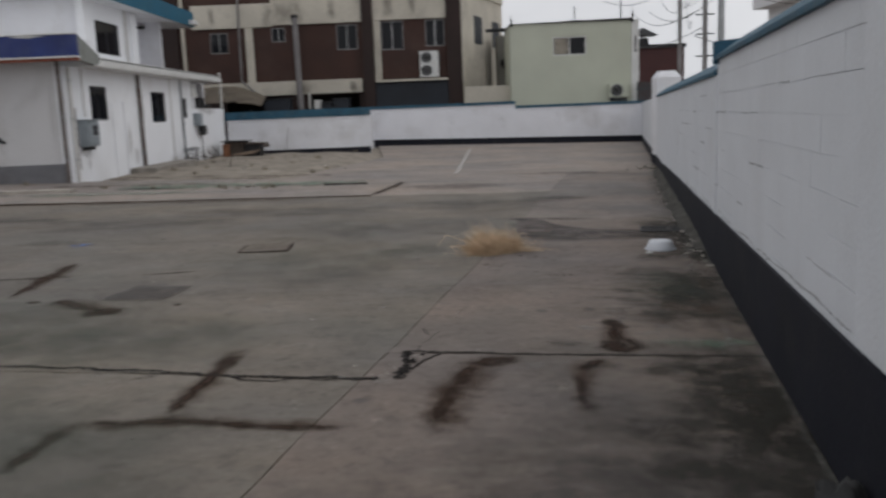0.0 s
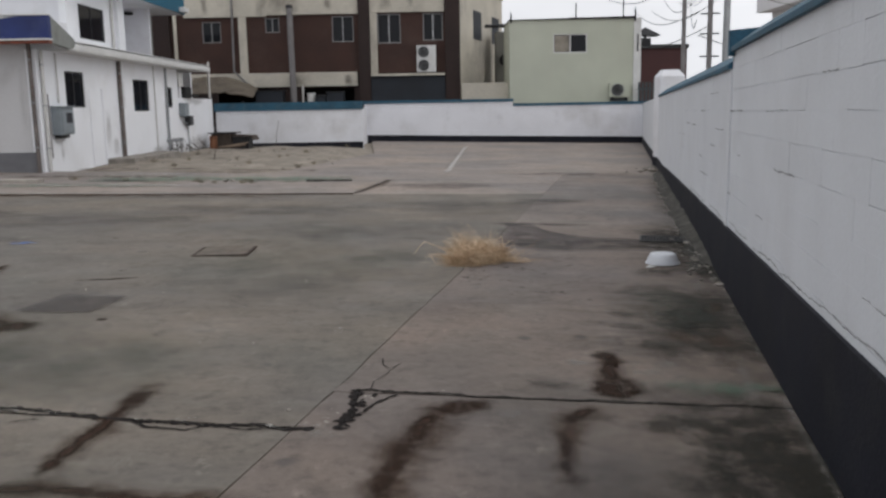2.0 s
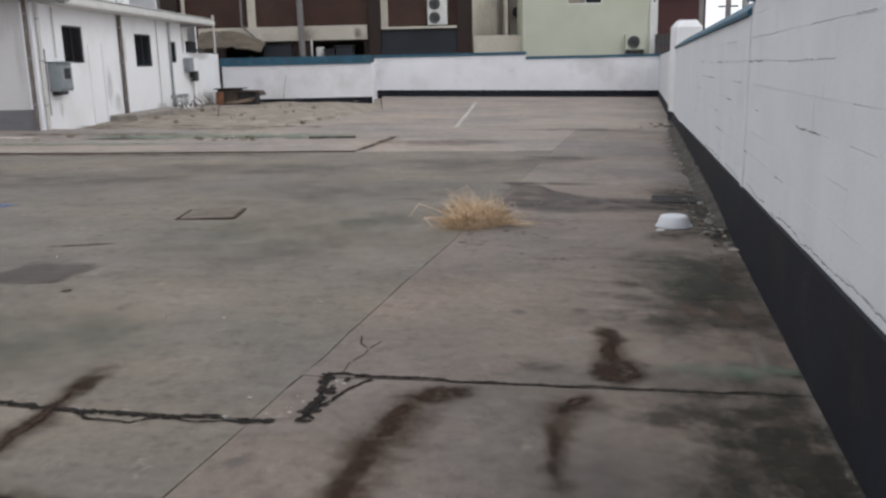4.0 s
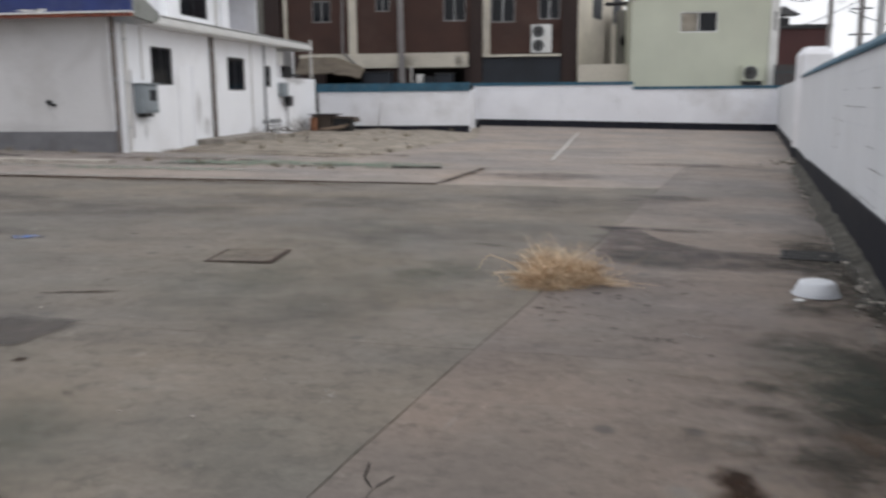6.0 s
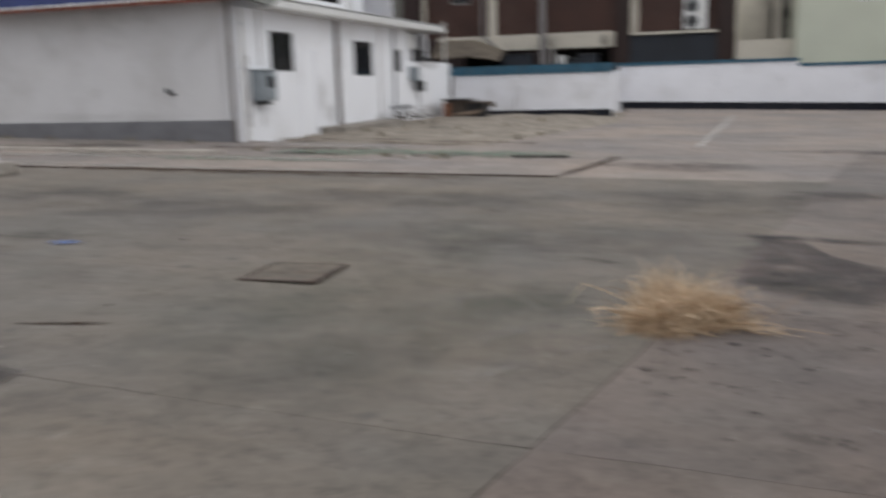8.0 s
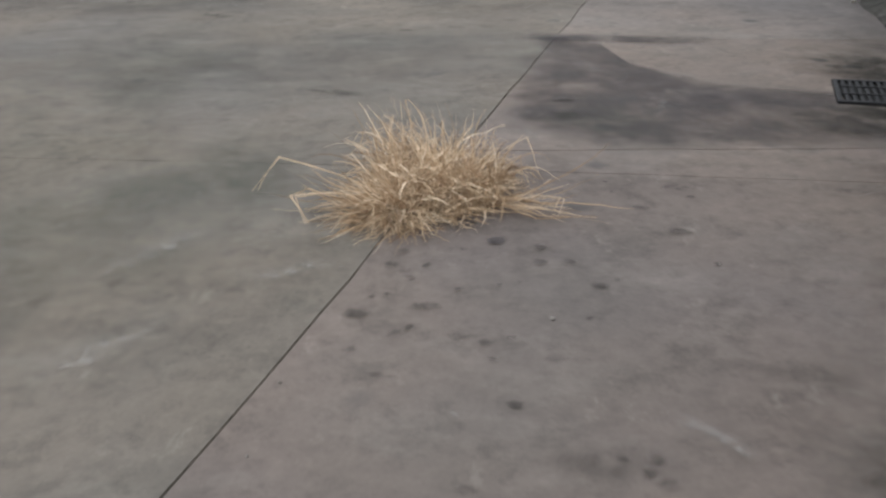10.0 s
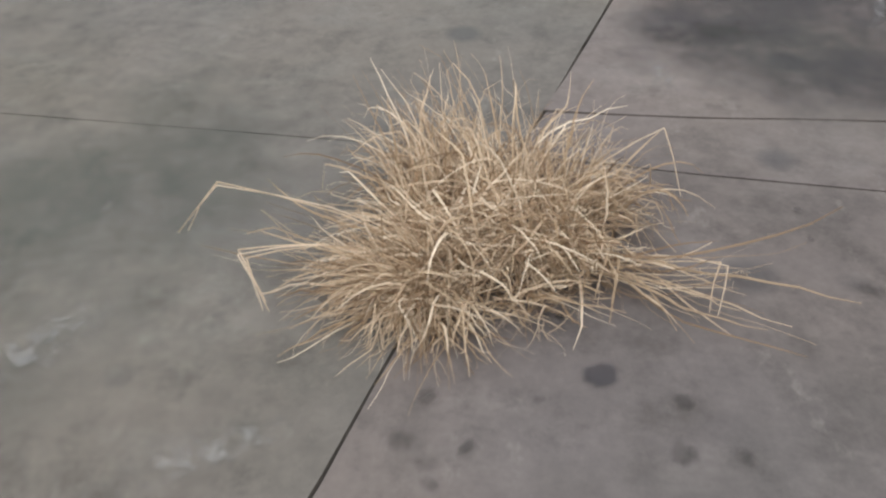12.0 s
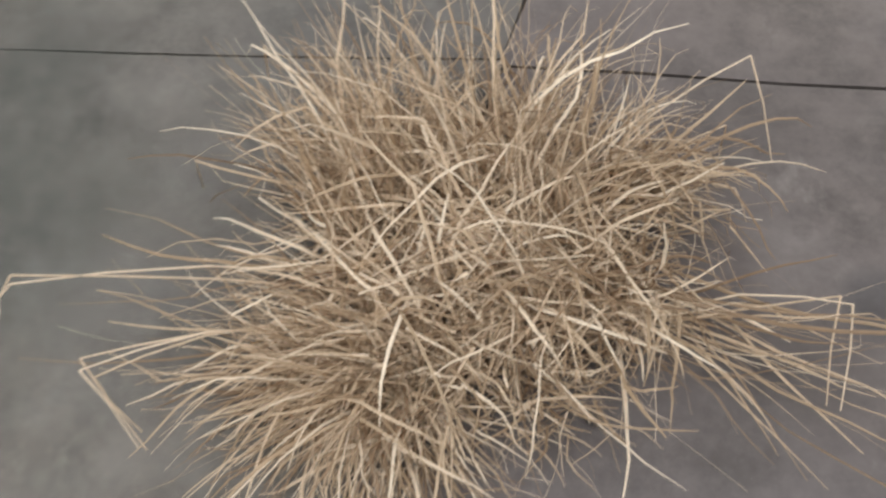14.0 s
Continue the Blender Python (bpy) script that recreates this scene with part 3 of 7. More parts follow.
def concrete_mat(light=0.82, tint=(1.0, 1.0, 1.0)):
    m = bpy.data.materials.new("worn_yard_concrete")
    m.use_nodes = True
    n, l = m.node_tree.nodes, m.node_tree.links
    sh = n["Principled BSDF"]
    pos = n.new("ShaderNodeNewGeometry").outputs["Position"]

    def tex(scale, detail=5, rough=0.55, stretch=None):
        t = n.new("ShaderNodeTexNoise")
        t.inputs["Scale"].default_value, t.inputs["Detail"].default_value, t.inputs["Roughness"].default_value = scale, detail, rough
        if stretch:
            mp = n.new("ShaderNodeMapping")
            mp.inputs["Scale"].default_value, mp.inputs["Location"].default_value = stretch, (7.3, 2.1, 0)
            l.new(pos, mp.inputs["Vector"]), l.new(mp.outputs[0], t.inputs["Vector"])
        else:
            l.new(pos, t.inputs["Vector"])
        return t.outputs["Fac"]

    def ranged(v, a, b, c, d):
        r = n.new("ShaderNodeMapRange")
        r.clamp = True
        for i, x in enumerate((a, b, c, d)):
            r.inputs[i + 1].default_value = x
        l.new(v, r.inputs[0])
        return r.outputs[0]

    def mixed(fac, a, b, kind="MIX"):
        x = n.new("ShaderNodeMix")
        x.data_type, x.blend_type = "RGBA", kind
        for key, v in (("Factor", fac), ("A", a), ("B", b)):
            if isinstance(v, (tuple, float, int)):
                x.inputs[key].default_value = (*v, 1) if isinstance(v, tuple) else v
            else:
                l.new(v, x.inputs[key])
        return x.outputs["Result"]
    c = mixed(ranged(tex(0.33, 4), 0.38, 0.62, 0, 1), (0.262 * light, 0.216 * light, 0.184 * light), (0.19 * light, 0.168 * light, 0.158 * light))
    c = mixed(ranged(tex(0.55, 6, 0.6, (0.6, 1.6, 1)), 0.5, 0.72, 0, 0.5), c, (0.105 * light, 0.098 * light, 0.1 * light))
    c = mixed(ranged(tex(2.3, 6, 0.65), 0.52, 0.75, 0, 0.5), c, (0.12, 0.108, 0.096))
    c = mixed(ranged(tex(7.5, 6, 0.75), 0.5, 0.68, 0, 0.55), c, (0.1 * light, 0.088 * light, 0.078 * light))
    c = mixed(ranged(tex(3.1, 6, 0.7, (0.7, 1.2, 1)), 0.53, 0.75, 0, 0.5), c, (0.32 * light, 0.29 * light, 0.265 * light))
    c = mixed(ranged(tex(5.5, 5, 0.7, (1.3, 0.8, 1)), 0.62, 0.78, 0, 0.6), c, (0.33, 0.3, 0.27))
    v = n.new("ShaderNodeTexVoronoi")
    v.inputs["Scale"].default_value = 2.6
    l.new(pos, v.inputs["Vector"])
    spots = n.new("ShaderNodeMath")
    spots.operation = "MULTIPLY"
    l.new(ranged(v.outputs["Distance"], 0.09, 0.17, 0.75, 0), spots.inputs[0])
    l.new(ranged(tex(0.9, 2), 0.5, 0.58, 0, 1), spots.inputs[1])
    c = mixed(spots.outputs[0], c, (0.085, 0.08, 0.078))
    c = mixed(1.0, c, ranged(tex(17, 6, 0.7), 0.3, 0.7, 0.85, 1.13), "MULTIPLY")
    c = mixed(1.0, c, ranged(tex(70, 3), 0.25, 0.75, 0.95, 1.05), "MULTIPLY")
    c = mixed(ranged(tex(0.7, 3, 0.5, (1, 1, 1)), 0.48, 0.68, 0, 0.2), c, (0.135 * light, 0.145 * light, 0.132 * light))
    c = mixed(1.0, c, tint, "MULTIPLY")
    info = n.new("ShaderNodeObjectInfo")
    c = mixed(1.0, c, ranged(info.outputs["Random"], 0, 1, 0.98, 1.02), "MULTIPLY")
    l.new(c, sh.inputs["Base Color"])
    l.new(ranged(tex(1.1, 4), 0.3, 0.7, 0.62, 0.9), sh.inputs["Roughness"])
    sh.inputs["Specular IOR Level"].default_value = 0.26
    bp = n.new("ShaderNodeBump")
    bp.inputs["Strength"].default_value, bp.inputs["Distance"].default_value = 0.08, 0.005
    l.new(tex(38, 5), bp.inputs["Height"]), l.new(bp.outputs[0], sh.inputs["Normal"])
    return m


def stain_mat(name, color, strength=0.9, scale=6.0, low=0.3, high=0.62, rough=0.8):
    """A thin stain whose edge frays: its mesh fades to nothing at the rim."""
    m = bpy.data.materials.new(name)
    m.use_nodes = True
    n, l = m.node_tree.nodes, m.node_tree.links
    sh, out = n["Principled BSDF"], n["Material Output"]
    sh.inputs["Base Color"].default_value = (*color, 1)
    sh.inputs["Roughness"].default_value = rough
    sh.inputs["Specular IOR Level"].default_value = 0.12
    at = n.new("ShaderNodeAttribute")
    at.attribute_name = "fade"
    pos = n.new("ShaderNodeNewGeometry").outputs["Position"]
    t = n.new("ShaderNodeTexNoise")
    t.inputs["Scale"].default_value, t.inputs["Detail"].default_value, t.inputs["Roughness"].default_value = scale, 7, 0.68
    l.new(pos, t.inputs["Vector"])
    r = n.new("ShaderNodeMapRange")
    r.clamp = True
    r.inputs[1].default_value, r.inputs[2].default_value = low, high
    r.inputs[3].default_value, r.inputs[4].default_value = 0.1, 1.35
    l.new(t.outputs["Fac"], r.inputs[0])
    a = n.new("ShaderNodeMath")
    a.operation = "MULTIPLY"
    l.new(r.outputs[0], a.inputs[0]), l.new(at.outputs["Fac"], a.inputs[1])
    lim = n.new("ShaderNodeMapRange")
    lim.clamp = True
    lim.interpolation_type = "SMOOTHSTEP"
    lim.inputs[2].default_value, lim.inputs[4].default_value = 1.1, strength
    l.new(a.outputs[0], lim.inputs[0])
    tr, mx = n.new("ShaderNodeBsdfTransparent"), n.new("ShaderNodeMixShader")
    l.new(lim.outputs[0], mx.inputs[0]), l.new(tr.outputs[0], mx.inputs[1]), l.new(sh.outputs[0], mx.inputs[2])
    l.new(mx.outputs[0], out.inputs["Surface"])
    return m


def straw_mat(name="dry_straw", low=0.0):
    m = bpy.data.materials.new(name)
    m.use_nodes = True
    n, l = m.node_tree.nodes, m.node_tree.links
    sh = n["Principled BSDF"]
    geo = n.new("ShaderNodeNewGeometry")
    r = n.new("ShaderNodeValToRGB")
    e = r.color_ramp.elements
    e[0].color, e[1].color = (0.2, 0.118, 0.06, 1), (0.92, 0.76, 0.56, 1)
    e.new(0.35).color, e.new(0.7).color = (0.5, 0.355, 0.215, 1), (0.7, 0.525, 0.35, 1)
    pick = n.new("ShaderNodeMapRange")
    pick.inputs[3].default_value = low
    l.new(geo.outputs["Random Per Island"], pick.inputs[0]), l.new(pick.outputs[0], r.inputs["Fac"])
    t = n.new("ShaderNodeTexNoise")
    t.inputs["Scale"].default_value = 60
    l.new(geo.outputs["Position"], t.inputs["Vector"])
    mr = n.new("ShaderNodeMapRange")
    mr.inputs[3].default_value, mr.inputs[4].default_value = 0.75, 1.2
    l.new(t.outputs["Fac"], mr.inputs[0])
    mx = n.new("ShaderNodeMix")
    mx.data_type, mx.blend_type = "RGBA", "MULTIPLY"
    mx.inputs["Factor"].default_value = 1
    l.new(r.outputs["Color"], mx.inputs["A"]), l.new(mr.outputs[0], mx.inputs["B"])
    l.new(mx.outputs["Result"], sh.inputs["Base Color"])
    sh.inputs["Roughness"].default_value = 0.6
    return m


CONCRETE = concrete_mat(0.82, (1.025, 0.985, 0.965))
CONCRETE_PALE = concrete_mat(1.2)
CONCRETE_MID = concrete_mat(0.9)
CONCRETE_WARM = concrete_mat(0.8, (1.035, 0.985, 0.945))
CONCRETE_OLIVE = concrete_mat(0.77, (0.965, 0.985, 0.93))
RUST_STAIN = stain_mat("rust_stain", (0.034, 0.018, 0.011), 0.93, 9, 0.29, 0.62)
RUST_HALO = stain_mat("rust_halo", (0.07, 0.042, 0.027), 0.62, 6, 0.25, 0.65)
CRACK_DARK = stain_mat("crack_shadowed_dirt", (0.013, 0.01, 0.009), 0.97, 16, 0.1, 0.45)
OIL_STAIN = stain_mat("oil_darkened", (0.068, 0.063, 0.069), 0.5, 3.0, 0.25, 0.65)
WET_STAIN = stain_mat("damp_darkened", (0.085, 0.08, 0.08), 0.33, 1.3, 0.3, 0.65)
ALGAE = stain_mat("algae_darkened", (0.042, 0.04, 0.033), 0.7, 5.5, 0.33, 0.64)
GREEN_PAINT = stain_mat("faded_green_paint", (0.15, 0.225, 0.165), 0.62, 6, 0.32, 0.64)
LIME = stain_mat("lime_streak", (0.48, 0.46, 0.43), 0.32, 30, 0.45, 0.62)
PALE_WORN = stain_mat("pale_worn_concrete", (0.4, 0.39, 0.36), 0.5, 5, 0.36, 0.62)
DIRT_STAIN = stain_mat("brown_dirt", (0.1, 0.07, 0.05), 0.65, 4, 0.34, 0.62)
WALL_GRIME = stain_mat("wall_grime", (0.36, 0.34, 0.31), 0.3, 2.5, 0.2, 0.7)
DRIP_STAIN = stain_mat("water_streak", (0.16, 0.14, 0.12), 0.55, 2, 0.2, 0.65)
JOINT_DARK = stain_mat("open_mortar_joint", (0.2, 0.195, 0.19), 0.6, 14, 0.3, 0.6)
WHITE_LINE = stain_mat("worn_white_line", (0.6, 0.58, 0.55), 0.6, 8, 0.22, 0.55)
BLUE_PAINT = stain_mat("blue_paint_splash", (0.1, 0.18, 0.42), 0.75, 14, 0.4, 0.65)
PATCH = stain_mat("tar_patch", (0.085, 0.077, 0.078), 0.45, 5, 0.2, 0.65)
SMUDGE = stain_mat("dark_smudge", (0.075, 0.066, 0.06), 0.52, 12, 0.34, 0.62)
RUST_PLATE = mat("rusty_plate", (0.14, 0.118, 0.095), 0.8, 0.2, vary=0.25, scale=8, dirt=(0.07, 0.04, 0.025), dirt_amount=0.4, dirt_scale=6)
RUST_FRAME = mat("rusty_angle_iron", (0.05, 0.03, 0.024), 0.75, 0.4, vary=0.3, scale=8)
IRON = mat("cast_iron", (0.025, 0.025, 0.027), 0.55, 0.6, vary=0.3, scale=15)
BASIN = mat("grey_white_plastic", (0.6, 0.62, 0.66), 0.4, vary=0.04, scale=5, dirt=(0.42, 0.4, 0.38), dirt_amount=0.25, dirt_scale=8, bump=0)
STRAW = straw_mat()
STRAW_PALE = straw_mat("bleached_straw", 0.6)
TARP = mat("dirty_tarp", (0.12, 0.1, 0.078), 0.9, vary=0.3, scale=2, dirt=(0.08, 0.065, 0.05), dirt_amount=0.4, dirt_scale=2)
RUST_CAN = mat("orange_rust", (0.2, 0.09, 0.05), 0.85, vary=0.35, scale=7, dirt=(0.05, 0.03, 0.02), dirt_amount=0.4, dirt_scale=5)
WEED = mat("dull_dry_weed", (0.22, 0.19, 0.14), 0.9, vary=0.4, scale=9, bump=0, per_piece=0.3)
GREY_RUSTY = mat("grey_rusty_pipe", (0.16, 0.14, 0.13), 0.7, 0.2, vary=0.3, scale=4, dirt=(0.1, 0.05, 0.03), dirt_amount=0.4, dirt_scale=5)
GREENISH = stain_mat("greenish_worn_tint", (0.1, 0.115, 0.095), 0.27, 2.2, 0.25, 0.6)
TEAL_BAND = mat("teal_floor_band", (0.1, 0.14, 0.16), 0.5, vary=0.1, scale=0.2, grain=1)
MOSSY = mat("mossy_concrete", (0.06, 0.056, 0.048), 0.95, vary=0.45, scale=5, grain=30, bump=0.6, dirt=(0.25, 0.235, 0.215), dirt_amount=0.3, dirt_scale=4.5)
RUBBLE = mat("broken_concrete", (0.29, 0.265, 0.235), 0.95, vary=0.35, scale=4, grain=40, bump=0.6, per_piece=0.25)
BLACK_RUBBER = mat("black_rubber", (0.02, 0.02, 0.02), 0.7, vary=0.3)
BARK = mat("grey_brown_bark", (0.07, 0.055, 0.045), 0.9, vary=0.3, scale=6)
WOOD = mat("old_timber", (0.16, 0.12, 0.09), 0.85, vary=0.3, scale=5, per_piece=0.3)
METER = mat("meter_box_grey", (0.24, 0.27, 0.29), 0.5, vary=0.12, scale=5)
BUS_BLUE = mat("bus_blue_paint", (0.022, 0.045, 0.14), 0.45, vary=0.08)
BUS_YELLOW = mat("yellow_lettering", (0.4, 0.3, 0.05), 0.5, vary=0.1)
TOWER_WHITE = mat("pale_stone_cladding", (0.62, 0.62, 0.64), 0.6, vary=0.05, scale=0.1, grain=1)
STEEL_DARK = mat("grey_steel_column", (0.07, 0.075, 0.085), 0.5, 0.3, vary=0.15, scale=0.4)
OFFICE_GREY = mat("office_cladding", (0.17, 0.165, 0.145), 0.7, vary=0.08, scale=0.1, grain=1)
ROOF_RED = mat("dull_red_wall", (0.07, 0.03, 0.03), 0.8, vary=0.2, scale=0.5)
CANOPY = mat("canopy_grey", (0.07, 0.075, 0.08), 0.7, vary=0.2, scale=0.6)
CANOPY_POST = mat("dark_green_post", (0.05, 0.065, 0.07), 0.6, vary=0.2)
FENCE_BLUE = mat("blue_fence_paint", (0.075, 0.1, 0.15), 0.6, vary=0.2)


# ---- marks on the concrete ----
LIFT = [0.003]


def faded(name, label, material, rows):
    """A thin sheet on the yard from rows of (x, y, fade); every row has the same length."""
    LIFT[0] += 0.00004
    bm = bm_new()
    vs = [[bm.verts.new((x, y, gz(x, y) + LIFT[0])) for x, y, f in row] for row in rows]
    for a, b in zip(vs, vs[1:]):
        for i in range(len(a) - 1):
            bm.faces.new((a[i], a[i + 1], b[i + 1], b[i]))
    ob = new(name, mesh_of(name, bm, material))
    at = ob.data.attributes.new("fade", "FLOAT", "POINT")
    at.data.foreach_set("value", [f for row in rows for x, y, f in row])
    for p in ob.data.polygons:
        if p.normal.z < 0:
            p.flip()
    return tagged(ob, label, "stain", kind="stuff")


def streak(name, label, material, pts, width, peak=1.0, wob=0.3, ends=0.15):
    """A stain along a line, wandering a little in width and place."""
    pts = [Vector((*p, 0)) for p in pts]
    fine = []
    for a, b in zip(pts, pts[1:]):
        k = max(2, int((b - a).length / (0.03 if width < 0.03 else 0.07)))
        fine += [a.lerp(b, i / k) for i in range(k)]
    fine.append(pts[-1])
    rows = []
    for i, p in enumerate(fine):
        d = (fine[min(i + 1, len(fine) - 1)] - fine[max(0, i - 1)]).normalized()
        nn = Vector((-d.y, d.x, 0))
        q = p + nn * (noise.noise(p * 3.1) + 0.8 * noise.noise(p * 16.0)) * width * wob
        w = width * (1 + 0.7 * noise.noise(p * 2.3 + Vector((5, 1, 0))) + 0.4 * noise.noise(p * 14.0))
        end = min(1, min(i, len(fine) - 1 - i) / max(1, ends * len(fine)))
        rows.append([(q.x + nn.x * o * w, q.y + nn.y * o * w, f * peak * end) for o, f in ((-1.5, 0), (-1.0, 0.16), (-0.55, 0.6), (0, 1), (0.55, 0.6), (1.0, 0.16), (1.5, 0))])
    return faded(name, label, material, rows)


def blot(name, label, material, x, y, rx, ry, turn=0, peak=1.0):
    """A stain with an uneven round outline."""
    rows = []
    c, s = math.cos(radians(turn)), math.sin(radians(turn))
    for k, f in ((0.02, 1), (0.35, 0.95), (0.65, 0.65), (0.9, 0.25), (1.2, 0)):
        row = []
        for j in range(33):
            a = 2 * math.pi * j / 32
            w = 1 + 0.35 * noise.noise(Vector((math.cos(a) * 1.3 + x * 3, math.sin(a) * 1.3 + y * 3, 0)))
            u, v = math.cos(a) * rx * k * w, math.sin(a) * ry * k * w
            row.append((x + u * c - v * s, y + u * s + v * c, f * peak))
        rows.append(row)
    return faded(name, label, material, rows)


RL = "dark brown rust stain soaked into the yard concrete"


def pool(name, label, material, outline, peak=1.0, soft=0.1, ragged=0.05):
    """A stain inside an outline, with a ragged edge."""
    n = 64
    cx, cy = sum(p[0] for p in outline) / len(outline), sum(p[1] for p in outline) / len(outline)
    lens = [math.dist(outline[i], outline[(i + 1) % len(outline)]) for i in range(len(outline))]
    ring = []
    for j in range(n):
        d = sum(lens) * j / n
        i = 0
        while d > lens[i]:
            d, i = d - lens[i], i + 1
        (x, y), (x2, y2) = outline[i], outline[(i + 1) % len(outline)]
        k = d / lens[i]
        u, v = x + (x2 - x) * k, y + (y2 - y) * k
        ring.append((u, v, 1 + ragged * (noise.noise(Vector((u * 3, v * 3, 1))) + 0.8 * noise.noise(Vector((u * 9, v * 9, 4))))))
    ring.append(ring[0])
    rows = [[(cx + (u - cx) * k * w, cy + (v - cy) * k * w, f * peak) for u, v, w in ring] for k, f in ((0.02, 1), (0.5, 1), (1 - soft, 0.9), (1, 0.5), (1 + soft, 0))]
    return faded(name, label, material, rows)


def ragged_crack(pts, width, seed, peak=1.6):
    """A broken dark crack whose edges have crumbled."""
    rng = random.Random(seed)
    pts = [Vector((*p, 0)) for p in pts]
    fine = []
    for a, b in zip(pts, pts[1:]):
        k = max(2, int((b - a).length / 0.018))
        fine += [a.lerp(b, i / k) for i in range(k)]
    fine.append(pts[-1])
    rows, drift = [], 0.0
    for i, p in enumerate(fine):
        d = (fine[min(i + 1, len(fine) - 1)] - fine[max(0, i - 1)]).normalized()
        nn = Vector((-d.y, d.x, 0))
        drift = drift * 0.8 + rng.gauss(0, width * 0.33)
        lo, hi = width * rng.uniform(0.25, 1.15), width * rng.uniform(0.25, 1.15)
        q = p + nn * drift
        rows.append([(q.x + nn.x * o, q.y + nn.y * o, f * peak * (0.55 + 0.45 * rng.random())) for o, f in ((-lo * 1.5, 0), (-lo, 0.75), (0, 1), (hi, 0.75), (hi * 1.5, 0))])
    return faded("open_crack", "dark open crack across the yard concrete", CRACK_DARK, rows)


RH = "brown rust haze round a darker stain"
for pts, w in (([(-1.43, 4.15), (-1.39, 4.82), (-1.33, 5.42)], 0.085), ([(-1.95, 3.4), (-1.88, 4.0), (-1.4, 4.08), (-0.9, 3.97), (-0.4, 3.95)], 0.08), ([(-0.1, 3.75), (0.0, 4.4), (0.2, 4.95), (0.42, 5.15)], 0.13), ([(0.68, 4.0), (0.71, 4.5), (0.8, 4.86), (0.98, 5.08)], 0.09), ([(1.09, 5.15), (1.12, 5.6), (1.15, 6.05)], 0.08), ([(-3.7, 7.0), (-3.85, 8.9)], 0.09), ([(-3.3, 7.0), (-2.5, 6.45)], 0.12)):
    streak("rust_stain", RH, RUST_HALO, pts, w * 1.25, 1.0, 0.4)
streak("rust_stain", RL, RUST_STAIN, [(-1.45, 4.12), (-1.42, 4.45), (-1.39, 4.82), (-1.37, 5.06)], 0.045, 1.1)
blot("rust_stain", RL, RUST_STAIN, -1.37, 5.08, 0.09, 0.2, 0, 0.7)
streak("rust_stain", RL, RUST_STAIN, [(-1.94, 3.44), (-1.91, 3.71), (-1.88, 3.98)], 0.05, 1.0)
streak("rust_stain", RL, RUST_STAIN, [(-1.88, 4.05), (-1.4, 4.07), (-1.11, 4.01), (-0.73, 3.93), (-0.46, 3.95)], 0.045, 1.1)
streak("rust_stain", RL, RUST_STAIN, [(-0.1, 3.85), (-0.06, 4.19), (0.03, 4.51), (0.09, 4.78), (0.2, 4.97)], 0.06, 1.0)
blot("rust_stain", RL, RUST_STAIN, 0.26, 5.01, 0.2, 0.1, 25, 1.05)
streak("rust_stain", RL, RUST_STAIN, [(0.68, 4.08), (0.7, 4.39), (0.73, 4.72)], 0.05, 0.8)
streak("rust_stain", RL, RUST_STAIN, [(0.74, 4.74), (0.82, 4.88), (0.96, 5.06)], 0.045, 1.05, 0.2, 0.3)
blot("rust_stain", RL, RUST_STAIN, 1.1, 5.3, 0.17, 0.15, 25, 1.6)
streak("rust_stain", RL, RUST_STAIN, [(1.1, 5.4), (1.12, 5.6), (1.15, 5.8)], 0.04, 1.1, 0.3, 0.1)
blot("rust_stain", RL, RUST_STAIN, 1.16, 5.88, 0.1, 0.16, 10, 0.95)
streak("rust_stain", RL, RUST_STAIN, [(-3.72, 7.1), (-3.78, 7.9), (-3.85, 8.85)], 0.06, 1.15, 0.15)
streak("rust_stain", RL, RUST_STAIN, [(-4.75, 7.8), (-4.2, 7.93), (-3.5, 8.05)], 0.045, 1.0)
streak("rust_stain", RL, RUST_STAIN, [(-5.25, 7.35), (-5.2, 7.9), (-5.16, 8.4)], 0.05, 1.05)
streak("rust_stain", RL, RUST_STAIN, [(-6.6, 7.6), (-5.9, 7.75)], 0.05)
streak("rust_stain", RL, RUST_STAIN, [(-7.9, 10.25), (-7.1, 10.05), (-6.1, 9.8)], 0.05, 0.95)
streak("rust_stain", RL, RUST_STAIN, [(-2.95, 8.06), (-2.4, 8.22)], 0.03, 0.95)
streak("rust_stain", RL, RUST_STAIN, [(-3.25, 6.97), (-3.0, 6.77), (-2.75, 6.55)], 0.055, 1.3, 0.2, 0.08)
blot("rust_stain", RL, RUST_STAIN, -2.69, 6.5, 0.2, 0.13, 25, 1.3)
blot("rust_stain", RL, RUST_STAIN, -3.41, 6.9, 0.065, 0.055, 0, 1.4)
blot("rust_stain", RL, RUST_STAIN, -2.17, 6.73, 0.045, 0.04, 0, 1.1)
OL = "dark oily patch on the yard concrete"
pool("oil_stain", OL, OIL_STAIN, [(1.02, 11.95), (1.36, 11.75), (1.48, 11.24), (1.74, 10.93), (1.95, 10.74), (2.46, 10.62), (2.6, 9.95), (2.2, 9.84), (1.7, 9.82), (1.3, 9.85), (0.8, 10.0), (0.9, 10.9)], 0.95, 0.14, 0.12)
blot("oil_stain", OL, OIL_STAIN, 1.5, 11.85, 0.75, 0.14, -4, 0.9)
CR = "dark open crack across the yard concrete"
FC = "thin branching crack in the concrete"
ragged_crack([(-9, 5.7), (-6, 5.38), (-2.75, 5.06), (-2.2, 5.0)], 0.016, 1)
